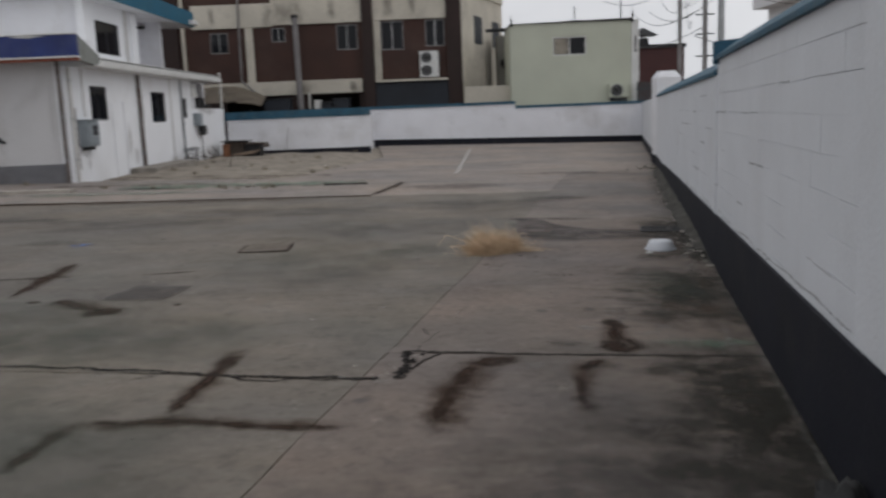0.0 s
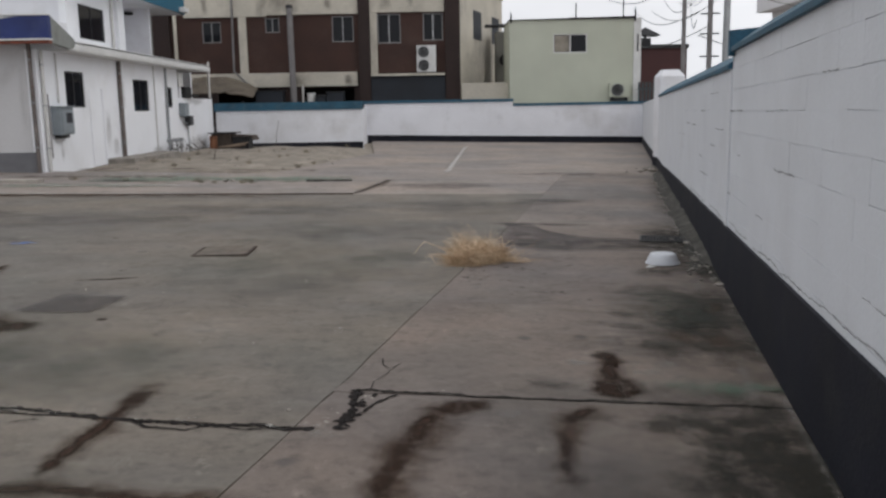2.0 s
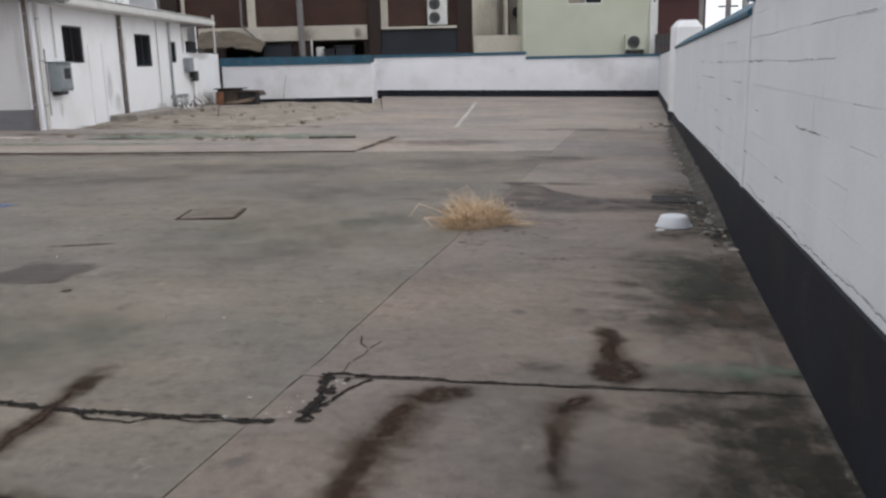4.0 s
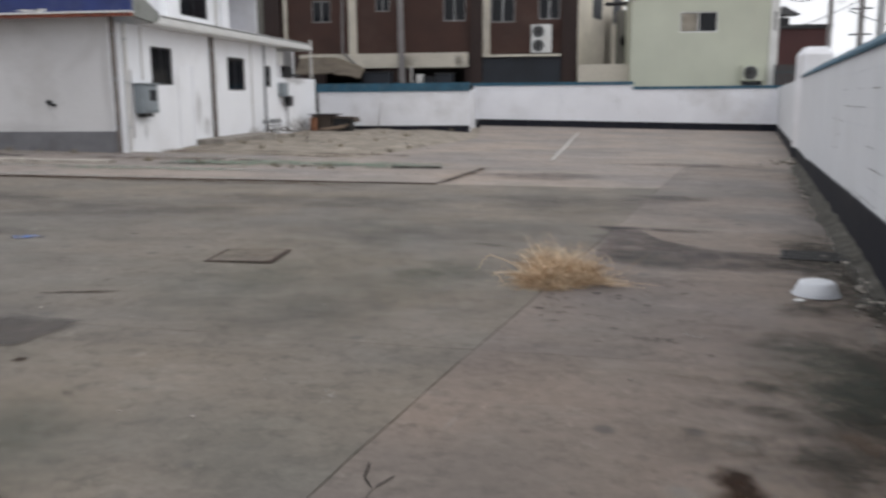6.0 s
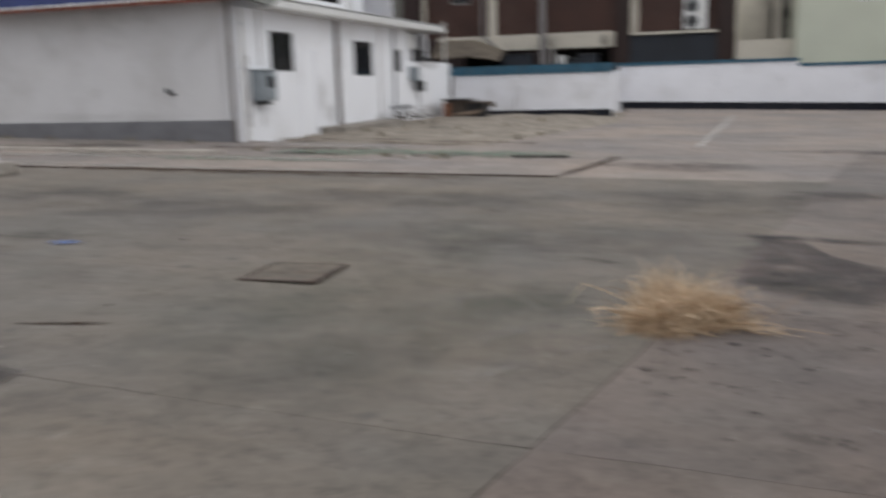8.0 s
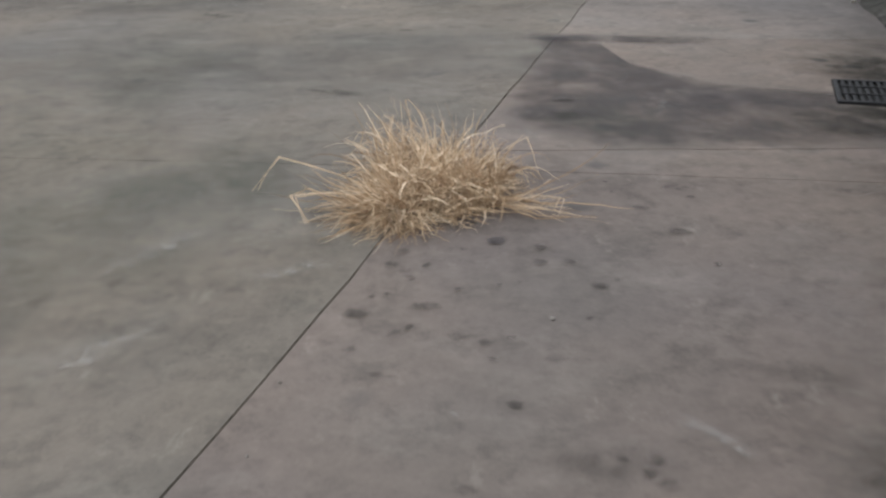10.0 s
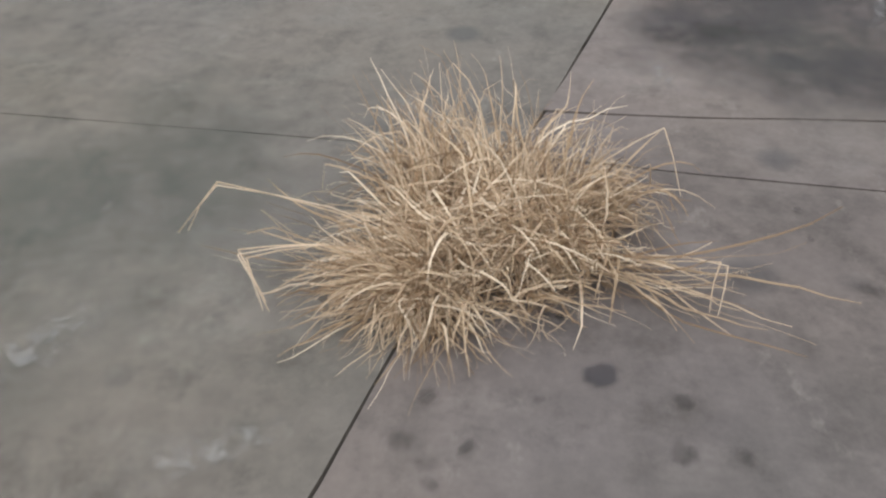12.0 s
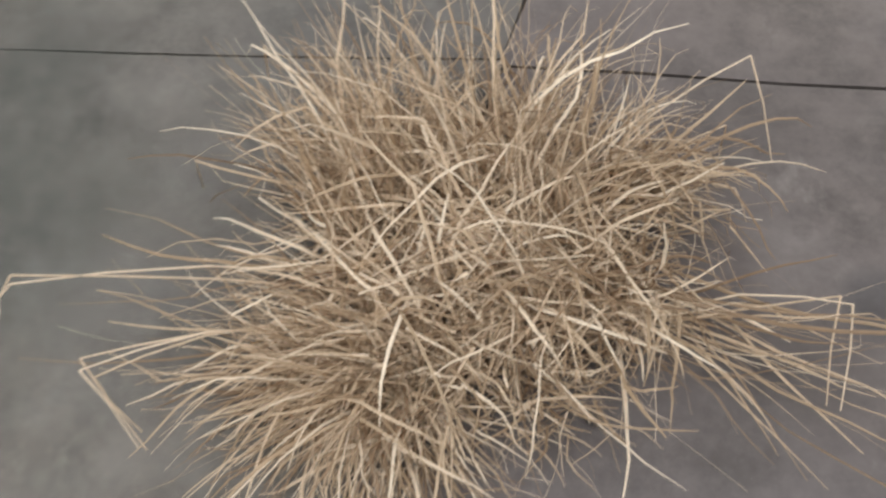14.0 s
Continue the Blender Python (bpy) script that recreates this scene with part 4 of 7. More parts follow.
ragged_crack([(-2.2, 5.0), (-1.69, 4.9), (-1.39, 4.82), (-1.0, 4.77), (-0.7, 4.73), (-0.41, 4.69)], 0.02, 2)
ragged_crack([(-1.3, 4.81), (-1.18, 4.72), (-1.0, 4.69), (-0.88, 4.75)], 0.008, 3)
ragged_crack([(-0.88, 4.75), (-0.76, 4.69), (-0.62, 4.7), (-0.52, 4.72)], 0.008, 4)
ragged_crack([(-2.0, 4.95), (-1.85, 4.88), (-1.6, 4.87)], 0.007, 5)
ragged_crack([(-0.27, 5.27), (0.1, 5.2), (0.6, 5.14), (1.3, 5.07), (1.95, 5.0)], 0.0125, 6, 1.6)
ragged_crack([(-0.32, 4.7), (-0.3, 4.85), (-0.27, 5.0), (-0.26, 5.26)], 0.022, 7)
ragged_crack([(-0.3, 4.72), (-0.22, 4.9), (-0.17, 5.02), (-0.05, 5.19)], 0.009, 8)
spall = random.Random(31)
for i in range(15):
    k = spall.random()
    blot("open_crack", CR, CRACK_DARK, -0.31 + 0.09 * k + spall.gauss(0, 0.035), 4.7 + 0.55 * k, spall.uniform(0.01, 0.035), spall.uniform(0.01, 0.04), spall.random() * 90, 1.4)
for i in range(16):
    k = spall.random()
    streak("lime_scuff", "pale crumbled edge beside the crack", LIME, [(-2.2 + 1.8 * k, 4.985 - 0.29 * k + 0.03), (-2.1 + 1.8 * k, 4.97 - 0.28 * k + spall.choice((0.045, -0.04)))], 0.012, 1.3, 0.6, 0.2)
for pts in ([(-0.2, 5.22), (-0.19, 5.4), (-0.12, 5.55), (-0.11, 5.62)], [(-0.11, 5.62), (-0.16, 5.7), (-0.17, 5.84)], [(-0.11, 5.62), (-0.05, 5.74)]):
    streak("fine_crack", FC, CRACK_DARK, pts, 0.004, 1.5, 1.2, 0.02)
blot("oil_stain", OL, OIL_STAIN, 0.785, 8.8, 0.035, 0.03, 0, 1.6)
for x, y, r in ((1.17, 7.64, 0.04), (1.15, 7.72, 0.03), (0.95, 8.1, 0.03), (0.7, 8.2, 0.04), (0.85, 7.9, 0.025), (0.6, 8.35, 0.05), (1.1, 8.5, 0.04), (1.4, 8.9, 0.05), (1.3, 9.1, 0.04), (0.75, 7.6, 0.03), (1.45, 9.3, 0.06), (0.5, 8.0, 0.03), (0.4, 8.3, 0.05)):
    blot("oil_stain", OL, SMUDGE, x, y, r, r * 0.7, 0, 0.8)
freckle = random.Random(12)
for x, y in [(0.51, 8.57), (0.52, 8.53), (0.47, 8.42), (0.43, 8.4), (0.68, 8.46), (0.8, 8.49), (0.86, 8.51), (0.93, 8.76), (0.68, 8.73), (0.46, 8.61), (1.29, 9.32), (1.19, 9.34), (0.57, 8.61)] + [(freckle.uniform(0.4, 1.5), freckle.uniform(7.4, 9.3)) for i in range(26)]:
    r = freckle.uniform(0.012, 0.034)
    blot("oil_stain", "small dark drip mark on the concrete", SMUDGE, x, y, r, r * freckle.uniform(0.5, 1), freckle.random() * 180, freckle.uniform(0.5, 1.0))
for i in range(46):
    x, y = freckle.uniform(-7, 1.6), freckle.uniform(3.0, 15)
    r = freckle.choice((0.02, 0.03, 0.05, 0.12))
    blot("oil_stain", "small dark drip mark on the concrete", SMUDGE, x, y, r * freckle.uniform(1, 2), r * 0.6, freckle.gauss(0, 20), freckle.uniform(0.4, 0.9))
for i in range(26):
    x, y, a = freckle.uniform(-6, 1.7), freckle.uniform(2.6, 11), freckle.random() * 3.14
    ln = freckle.uniform(0.05, 0.25)
    streak("lime_scuff", "pale scratch on the yard concrete", LIME, [(x, y), (x + ln * math.cos(a), y + ln * math.sin(a))], freckle.uniform(0.008, 0.03), 1.1, 0.5, 0.3)
blot("oil_stain", OL, OIL_STAIN, 0.2, 17.4, 1.3, 0.9, 10, 0.75)
blot("oil_stain", OL, OIL_STAIN, 3.2, 20.6, 1.9, 0.5, 4, 0.8)
blot("oil_stain", OL, OIL_STAIN, 1.9, 14.6, 1.0, 0.5, 20, 0.75)
WLB = "faint damp darkening of the yard concrete"
for x, y, rx, ry, a, pk in ((-0.8, 11.2, 2.4, 1.1, 8, 0.5), (-0.6, 8.3, 1.4, 0.8, 20, 0.45), (-2.6, 13.2, 2.2, 0.9, 0, 0.8), (0.8, 13.8, 1.5, 1.2, 0, 0.85), (1.1, 3.4, 1.3, 1.2, 0, 1.1), (0.6, 2.6, 1.6, 0.9, 0, 1.0), (-4.5, 12.0, 2.2, 0.8, 5, 0.8), (-7.5, 12.4, 2.6, 0.9, 5, 0.8), (-0.3, 2.6, 1.7, 0.9, 0, 0.7)):
    blot("damp_patch", WLB, WET_STAIN, x, y, rx, ry, a, pk)
LL0 = "pale worn spot on the yard concrete"
AL = "dark algae staining on concrete along the block wall"
for s0, s1, wd, pk in ((0.5, 6.2, 0.75, 1.0), (5.5, 8.6, 0.8, 1.0), (8.3, 12.5, 0.5, 1.1), (12.0, 21.0, 0.22, 0.6)):
    q = [WD * (s0 + (s1 - s0) * i / 8) + WN * (WOFF - 0.22) for i in range(9)]
    streak("algae_stain", AL, ALGAE, [(p.x, p.y) for p in q], wd, pk, 0.5, 0.25)
for s0 in (8.9, 9.6, 10.3):
    p = WD * s0 + WN * (WOFF - 0.12)
    blot("algae_stain", AL, ALGAE, p.x, p.y, 0.14, 0.42, -12, 1.2)
for x, y, rx, ry, pk in ((1.6, 4.2, 0.45, 0.8, 0.9), (1.95, 6.9, 0.22, 0.5, 0.95)):
    blot("algae_stain", AL, ALGAE, x, y, rx, ry, -12, pk)
for pts, w in (([(2.29, 7.45), (2.15, 6.95)], 0.05), ([(2.0, 6.45), (1.93, 6.05)], 0.07), ([(1.75, 6.5), (1.7, 6.1)], 0.07)):
    streak("rust_stain", "brown dirt run on the concrete by the wall", DIRT_STAIN, pts, w * 1.3, 1.3, 0.4, 0.25)
for x, y, rx, ry in ((1.5, 5.72, 0.1, 0.06), (0.95, 5.75, 0.12, 0.06), (0.5, 4.9, 0.1, 0.06), (-0.35, 4.62, 0.12, 0.06), (1.25, 6.2, 0.1, 0.06)):
    blot("lime_scuff", LL0, PALE_WORN, x, y, rx * 0.8, ry * 1.3, 0, 0.65)
blot("algae_stain", AL, ALGAE, 2.1, 8.55, 0.35, 0.25, -12, 0.55)
blot("green_paint", "faded green paint on the yard concrete", GREEN_PAINT, 1.68, 5.3, 0.38, 0.14, 0, 0.95)
streak("green_paint", "faded green painted strip across the concrete", GREEN_PAINT, [(-7.2, 18.1), (-4.5, 18.6), (-1.3, 18.85)], 0.6, 1.1)
streak("green_paint", "faded green painted strip across the concrete", GREEN_PAINT, [(-8.5, 16.6), (-6.5, 16.9), (-4.6, 17.0)], 0.4, 0.75)
streak("white_line", "worn white parking line on the concrete", WHITE_LINE, [(0.34, 20.8), (1.2, 34.8)], 0.07, 1.1, 0.05, 0.02)
blot("paint_splash", "blue paint splash on the concrete", BLUE_PAINT, -4.33, 10.03, 0.15, 0.13, 10, 1.2)
blot("oil_stain", OL, SMUDGE, -4.75, 10.2, 0.5, 0.3, 0, 0.5)
LL = "pale lime scuff on the yard concrete"
for pts, w in (([(-2.35, 6.3), (-2.1, 6.05)], 0.025), ([(0.05, 6.1), (0.12, 6.4)], 0.02), ([(-0.55, 6.6), (-0.45, 6.4)], 0.025), ([(0.0, 8.45), (0.3, 8.62)], 0.035), ([(-0.5, 8.4), (-0.15, 8.9)], 0.06), ([(-0.35, 7.9), (-0.1, 8.3)], 0.05), ([(1.25, 10.4), (1.5, 10.55)], 0.03), ([(1.5, 10.2), (1.6, 10.5)], 0.03), ([(1.2, 5.55), (1.45, 5.62)], 0.05), ([(-9.4, 13.0), (-8.9, 13.9)], 0.22), ([(-10.6, 12.6), (-9.6, 12.9)], 0.12), ([(-1.3, 7.15), (-1.2, 7.05)], 0.03), ([(1.7, 4.9), (1.95, 5.9)], 0.06), ([(2.25, 7.6), (2.4, 8.3)], 0.05)):
    streak("lime_scuff", LL, LIME, pts, w, 0.95, 0.4, 0.25)
for s0, s1 in ((3.1, 5.6), (5.4, 9.0), (8.9, 10.4), (10.2, 12.8), (12.6, 17.0), (17, 22.6)):
    q = [WD * (s0 + (s1 - s0) * i / 8) + WN * (WOFF - (0.045 if s0 < 8 else 0.1 + 0.16 * (noise.noise(Vector((s0 + i, 4, 2))) + 0.4))) for i in range(9)]
    streak("lime_scuff", "pale lime trail along the foot of the wall", LIME, [(p.x, p.y) for p in q], 0.018 if s0 < 8 else 0.05, 1.05, 0.6, 0.1)


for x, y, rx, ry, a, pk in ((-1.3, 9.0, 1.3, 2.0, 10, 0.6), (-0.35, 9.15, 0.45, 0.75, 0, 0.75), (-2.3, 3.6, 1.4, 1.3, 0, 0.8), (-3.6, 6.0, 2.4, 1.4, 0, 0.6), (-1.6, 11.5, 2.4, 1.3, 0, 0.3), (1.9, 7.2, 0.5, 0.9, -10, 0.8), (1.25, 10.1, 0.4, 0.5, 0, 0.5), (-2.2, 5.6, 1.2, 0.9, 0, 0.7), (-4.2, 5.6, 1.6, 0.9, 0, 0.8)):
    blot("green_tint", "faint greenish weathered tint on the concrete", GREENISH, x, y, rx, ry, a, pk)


def wall_fillet():
    """Broken concrete haunching at the foot of the block wall."""
    b = bm_new()
    rows = []
    for i in range(141):
        s = 8.6 + i * 0.1
        k = min(1, (s - 8.5) / 2.5) * min(1, (22.7 - s) / 1.5)
        w = (0.11 + 0.1 * noise.noise(Vector((s * 1.3, 2, 0))) + 0.04 * noise.noise(Vector((s * 5.0, 6, 0)))) * k + 0.06
        h = (0.075 + 0.06 * noise.noise(Vector((s * 1.7, 7, 0))) + 0.03 * noise.noise(Vector((s * 6.0, 3, 0)))) * k
        rows.append([b.verts.new(on_wall(s, o, z)) for o, z in ((-w - 0.03, -0.02), (-w, 0.012 + 0.03 * k * abs(noise.noise(Vector((s * 4, 1, 3))))), (-w * 0.6, h * 0.5), (-w * 0.25, h * (0.9 + 0.3 * noise.noise(Vector((s * 3, 5, 0))))), (-0.018, h * 1.15), (-0.018, -0.05))])
    for p, q in zip(rows, rows[1:]):
        for j in range(6):
            b.faces.new((p[j - 1], p[j], q[j], q[j - 1]))
    b.faces.new(rows[0]), b.faces.new(rows[-1][::-1])
    setting("trim_haunch", b, MOSSY, "broken mossy concrete haunching along the wall foot", "kerb")


wall_fillet()


soil = random.Random(6)
for i in range(16):
    blot("soil_patch", "darker damp patch on the bare soil", DIRT_STAIN, soil.uniform(-8.0, -2.6), soil.uniform(20.4, 21.6), soil.uniform(0.2, 0.7), soil.uniform(0.15, 0.4), 0, 0.9)


# ---- things in the yard ----
def dry_grass():
    cx, cy = 0.5, 9.1
    g = gz(cx, cy) + 0.002
    t = thing("dry_grass_tuft", (cx, cy, g), "large tuft of dry straw-coloured grass growing from a joint", "grass")
    rng = random.Random(17)

    def blade(bm, p, az, lean, length, curl, width, kinks=1.0, lift=0.0):
        """One flat folded leaf: straight lengths between sharp creases."""
        segs = 8
        p = Vector((p[0], p[1], g + lift))
        pts = [p.copy()]
        bends = {rng.randrange(1, segs): rng.gauss(0.4, 0.6) for k in range(rng.choice((0, 1, 1, 2)))} if rng.random() < kinks else {}
        for k in range(segs):
            lean += curl / segs * (0.5 + k * 0.25) + rng.gauss(0, 0.085)
            az += rng.gauss(0, 0.11)
            if k in bends:
                lean += bends[k]
                az += rng.gauss(0, 0.55)
            lean = max(-0.3, min(2.9, lean))
            p = p + Vector((math.sin(lean) * math.cos(az), math.sin(lean) * math.sin(az), math.cos(lean))) * length / segs
            if p.z < g + 0.006:
                p.z = g + 0.006 + rng.random() * 0.01
                lean = rng.uniform(1.35, 1.55)
            pts.append(p.copy())
        twist, turn = rng.uniform(-1.2, 1.2), rng.uniform(-0.2, 0.2)
        prev = None
        for k, q in enumerate(pts):
            d = (pts[min(k + 1, segs)] - pts[max(k - 1, 0)]).normalized()
            flat = d.cross(Vector((0.13, 0.07, 1))).normalized()
            up = flat.cross(d)
            ang = twist + turn * k
            side = (flat * math.cos(ang) + up * math.sin(ang)) * width * (1.05 - 0.8 * (k / segs) ** 3)
            mid = q + (up * math.cos(ang) - flat * math.sin(ang)) * width * 0.3
            row = [bm.verts.new(q - side), bm.verts.new(mid), bm.verts.new(q + side)]
            if prev:
                bm.faces.new((prev[0], prev[1], row[1], row[0])), bm.faces.new((prev[1], prev[2], row[2], row[1]))
            prev = row

    def lock(bm, x, y, az, lean, length, curl, count, spread, lift=0.0, wide=1.0, kinks=0.85):
        """A lock of leaves that lean roughly the same way."""
        for i in range(count):
            w = rng.choice((0.0006, 0.0008, 0.0011, 0.0014, 0.0018, 0.0024)) * wide
            blade(bm, (x + rng.gauss(0, 0.022), y + rng.gauss(0, 0.022)), az + rng.gauss(0, spread), lean + rng.gauss(0, spread * 0.8), length * rng.uniform(0.4, 1.15), curl + rng.gauss(0, 0.25), w, kinks, lift * rng.uniform(0.0, 1.3))

    # clumps: place, reach, direction, fan, lean, length, curl, locks, leaves in a lock, lift
    masses = [("front fan of flattened straw", 0.44, 8.97, 0.07, 0.05, 4.6, 1.25, 1.0, 0.25, 0.8, 30, 18, 0.03),
              ("straw fanning outwards to the side", 0.36, 9.0, 0.06, 0.06, 3.5, 0.7, 1.05, 0.24, 0.6, 14, 15, 0.06),
              ("tangled straw in the middle", 0.5, 9.08, 0.15, 0.1, 4.2, 3.14, 0.95, 0.24, 0.7, 50, 19, 0.11),
              ("matted straw lying flat", 0.68, 9.14, 0.1, 0.1, 0.0, 3.14, 1.0, 0.21, 0.7, 38, 17, 0.09),
              ("straw leaning outwards at the edge", 0.72, 9.25, 0.07, 0.06, 0.3, 0.9, 0.8, 0.24, 1.1, 16, 15, 0.05),
              ("upright yellow straw", 0.4, 9.22, 0.07, 0.06, 2.05, 0.7, 0.45, 0.35, 0.8, 22, 17, 0.03),
              ("half-upright straw", 0.55, 9.23, 0.13, 0.07, 1.5, 1.6, 0.6, 0.32, 1.0, 36, 18, 0.05)]
    for label, px, py, rx, ry, az, fan, lean, ln, curl, count, leaves, lift in masses:
        bm = bm_new()
        for i in range(count):
            a, r = rng.random() * 6.283, math.sqrt(rng.random())
            lock(bm, px + rx * r * math.cos(a), py + ry * r * math.sin(a), az + rng.uniform(-fan, fan), lean + rng.gauss(0, 0.22), ln * rng.uniform(0.6, 1.15), curl * rng.uniform(0.3, 1.5), rng.randrange(leaves - 4, leaves + 6), 0.42, lift * (1 - 0.5 * r))
        part("straw_mass", bm, STRAW, t, label)
    # short fine litter packed low in the heap
    bm = bm_new()
    for i in range(90):
        a, r = rng.random() * 6.283, math.sqrt(rng.random())
        lock(bm, 0.54 + 0.24 * r * math.cos(a), 9.09 + 0.19 * r * math.sin(a), rng.random() * 6.283, rng.uniform(0.9, 1.5), rng.uniform(0.06, 0.15), 0.1, 9, 0.7, (1 - 0.8 * r) * 0.09, 0.9)
    part("straw_mass", bm, STRAW, t, "short matted straw low in the heap")
    # broad bleached leaves crossing on top
    bm = bm_new()
    for i in range(62):
        a, r = rng.random() * 6.283, math.sqrt(rng.random())
        h = (1 - 0.75 * r * r) * 0.17
        blade(bm, (0.53 + 0.24 * r * math.cos(a), 9.09 + 0.19 * r * math.sin(a)), rng.choice((0.0, 3.14)) + rng.gauss(0, 0.8), rng.uniform(1.25, 1.75), rng.uniform(0.08, 0.22), rng.uniform(-0.1, 0.4), rng.uniform(0.0012, 0.0026), 0.8, h * rng.uniform(0.6, 1.1))
    part("straw_mass", bm, STRAW_PALE, t, "broad bleached straw leaves crossing on top")
    # small pale husks caught in the heap
    bm = bm_new()
    for i in range(34):
        a, r = rng.random() * 6.283, math.sqrt(rng.random())
        blade(bm, (0.53 + 0.2 * r * math.cos(a), 9.06 + 0.15 * r * math.sin(a)), rng.random() * 6.283, rng.uniform(0.9, 1.6), rng.uniform(0.018, 0.035), 0.3, rng.uniform(0.002, 0.004), 0.3, 0.06 + (1 - r) * 0.1)
    part("straw_mass", bm, STRAW_PALE, t, "small pale husks caught in the heap")
    # long bunches and stray stalks: place, direction, lean, length, curl, count, spread
    for px, py, az, lean, ln, curl, count, spread in ((0.74, 9.1, -0.5, 1.46, 0.44, 0.06, 20, 0.06), (0.76, 9.1, -0.36, 1.4, 0.33, 0.1, 18, 0.08), (0.74, 9.11, -0.05, 1.3, 0.27, 0.15, 6, 0.08), (0.72, 9.06, -0.75, 1.35, 0.26, 0.15, 10, 0.15),
                                                    (0.34, 9.1, 3.25, 1.15, 0.32, 0.3, 10, 0.1), (0.34, 9.04, 3.3, 1.25, 0.33, 0.2, 14, 0.09), (0.33, 8.97, 3.4, 1.4, 0.24, 0.1, 8, 0.12), (0.35, 8.93, 3.75, 1.3, 0.24, 0.3, 12, 0.16),
                                                    (0.36, 9.22, 2.4, 0.95, 0.27, 0.3, 6, 0.1), (0.56, 9.34, 1.7, 0.3, 0.3, 0.5, 5, 0.2), (0.66, 9.34, 0.8, 0.75, 0.28, 0.8, 6, 0.2), (0.6, 8.98, 5.65, 1.3, 0.24, 0.2, 10, 0.16), (0.48, 8.9, 5.0, 1.25, 0.23, 0.3, 14, 0.22)):
        bm = bm_new()
        lock(bm, px, py, az, lean, ln, curl, count, spread, 0.015, 1.1, 0.6)
        part("straw_wisp", bm, STRAW, t, "long bent straw stalks")
    # stalks snapped over at a knee: root, knee and tip, from the tuft's foot
    for root, knee, tip, count in (((-0.16, 0.0, 0.05), (-0.47, -0.09, 0.22), (-0.57, -0.1, 0.1), 2), ((0.22, 0.17, 0.06), (0.4, 0.27, 0.16), (0.44, 0.2, 0.04), 1), ((0.3, -0.02, 0.02), (0.52, -0.02, 0.02), (0.47, -0.14, 0.012), 2), ((-0.2, -0.06, 0.06), (-0.43, -0.16, 0.1), (-0.36, -0.24, 0.03), 3)):
        bm = bm_new()
        for i in range(count):
            q, k, e = (Vector((cx, cy, g)) + Vector(v) + Vector((rng.gauss(0, 0.012), rng.gauss(0, 0.012), 0)) for v in (root, knee, tip))
            for c in (k, e):
                c.z = max(c.z, g + 0.006)
            sag = Vector((rng.gauss(0, 0.012), rng.gauss(0, 0.012), 0.015))
            tube(bm, [q, q.lerp(k, 0.35) + sag, q.lerp(k, 0.7) + sag * 0.7, k], 0.0016, 5, 0.0012)
            tube(bm, [k, k.lerp(e, 0.5) + sag * 0.4, e], 0.0016, 5, 0.0008)
        part("straw_wisp", bm, STRAW_PALE, t, "snapped straw stalks")


dry_grass()


def lathe(bm, x, y, z, prof, sides=40):
    rings = [[bm.verts.new((x + r * math.cos(2 * math.pi * j / sides), y + r * math.sin(2 * math.pi * j / sides), z + h)) for j in range(sides)] for r, h in prof]
    for a, b in zip(rings, rings[1:]):
        for j in range(sides):
            bm.faces.new((a[j - 1], a[j], b[j], b[j - 1]))
    bm.faces.new(rings[-1])
    bm.faces.new(rings[0][::-1])
    return bm


def basin():
    x, y = 2.315, 9.06
    z = gz(x, y) + 0.006
    t = thing("wash_basin", (x, y, z), "upturned pale grey-white plastic wash basin on the concrete", "basin")
    part("bowl", lathe(bm_new(), x, y, z, [(0.152, 0.011), (0.15, 0.022), (0.138, 0.055), (0.126, 0.082), (0.117, 0.094), (0.106, 0.0985), (0.096, 0.1), (0.06, 0.1005), (0.02, 0.1005)]), BASIN, t, smooth=True)
    part("rim", lathe(bm_new(), x, y, z, [(0.156, 0.0), (0.164, 0.003), (0.166, 0.006), (0.162, 0.0105), (0.153, 0.0109)]), BASIN, t, smooth=True)
    b = bm_new()
    px, py = 2.14, 8.84
    vs = [b.verts.new((px + dx, py + dy, gz(px, py) + h)) for dx, dy, h in ((-0.04, 0, 0.012), (0, 0.025, 0.02), (0.045, 0.015, 0.013), (0.04, -0.012, 0.016), (0, -0.022, 0.012))]
    b.faces.new(vs)
    r = bmesh.ops.extrude_face_region(b, geom=b.faces[:])
    bmesh.ops.translate(b, verts=[v for v in r["geom"] if isinstance(v, bmesh.types.BMVert)], vec=(0, 0, -0.008))
    o = new("paper_scrap", mesh_of("paper_scrap", b, WHITE_METAL))
    tagged(o, "crumpled white scrap on the concrete beside the basin", "litter")


basin()


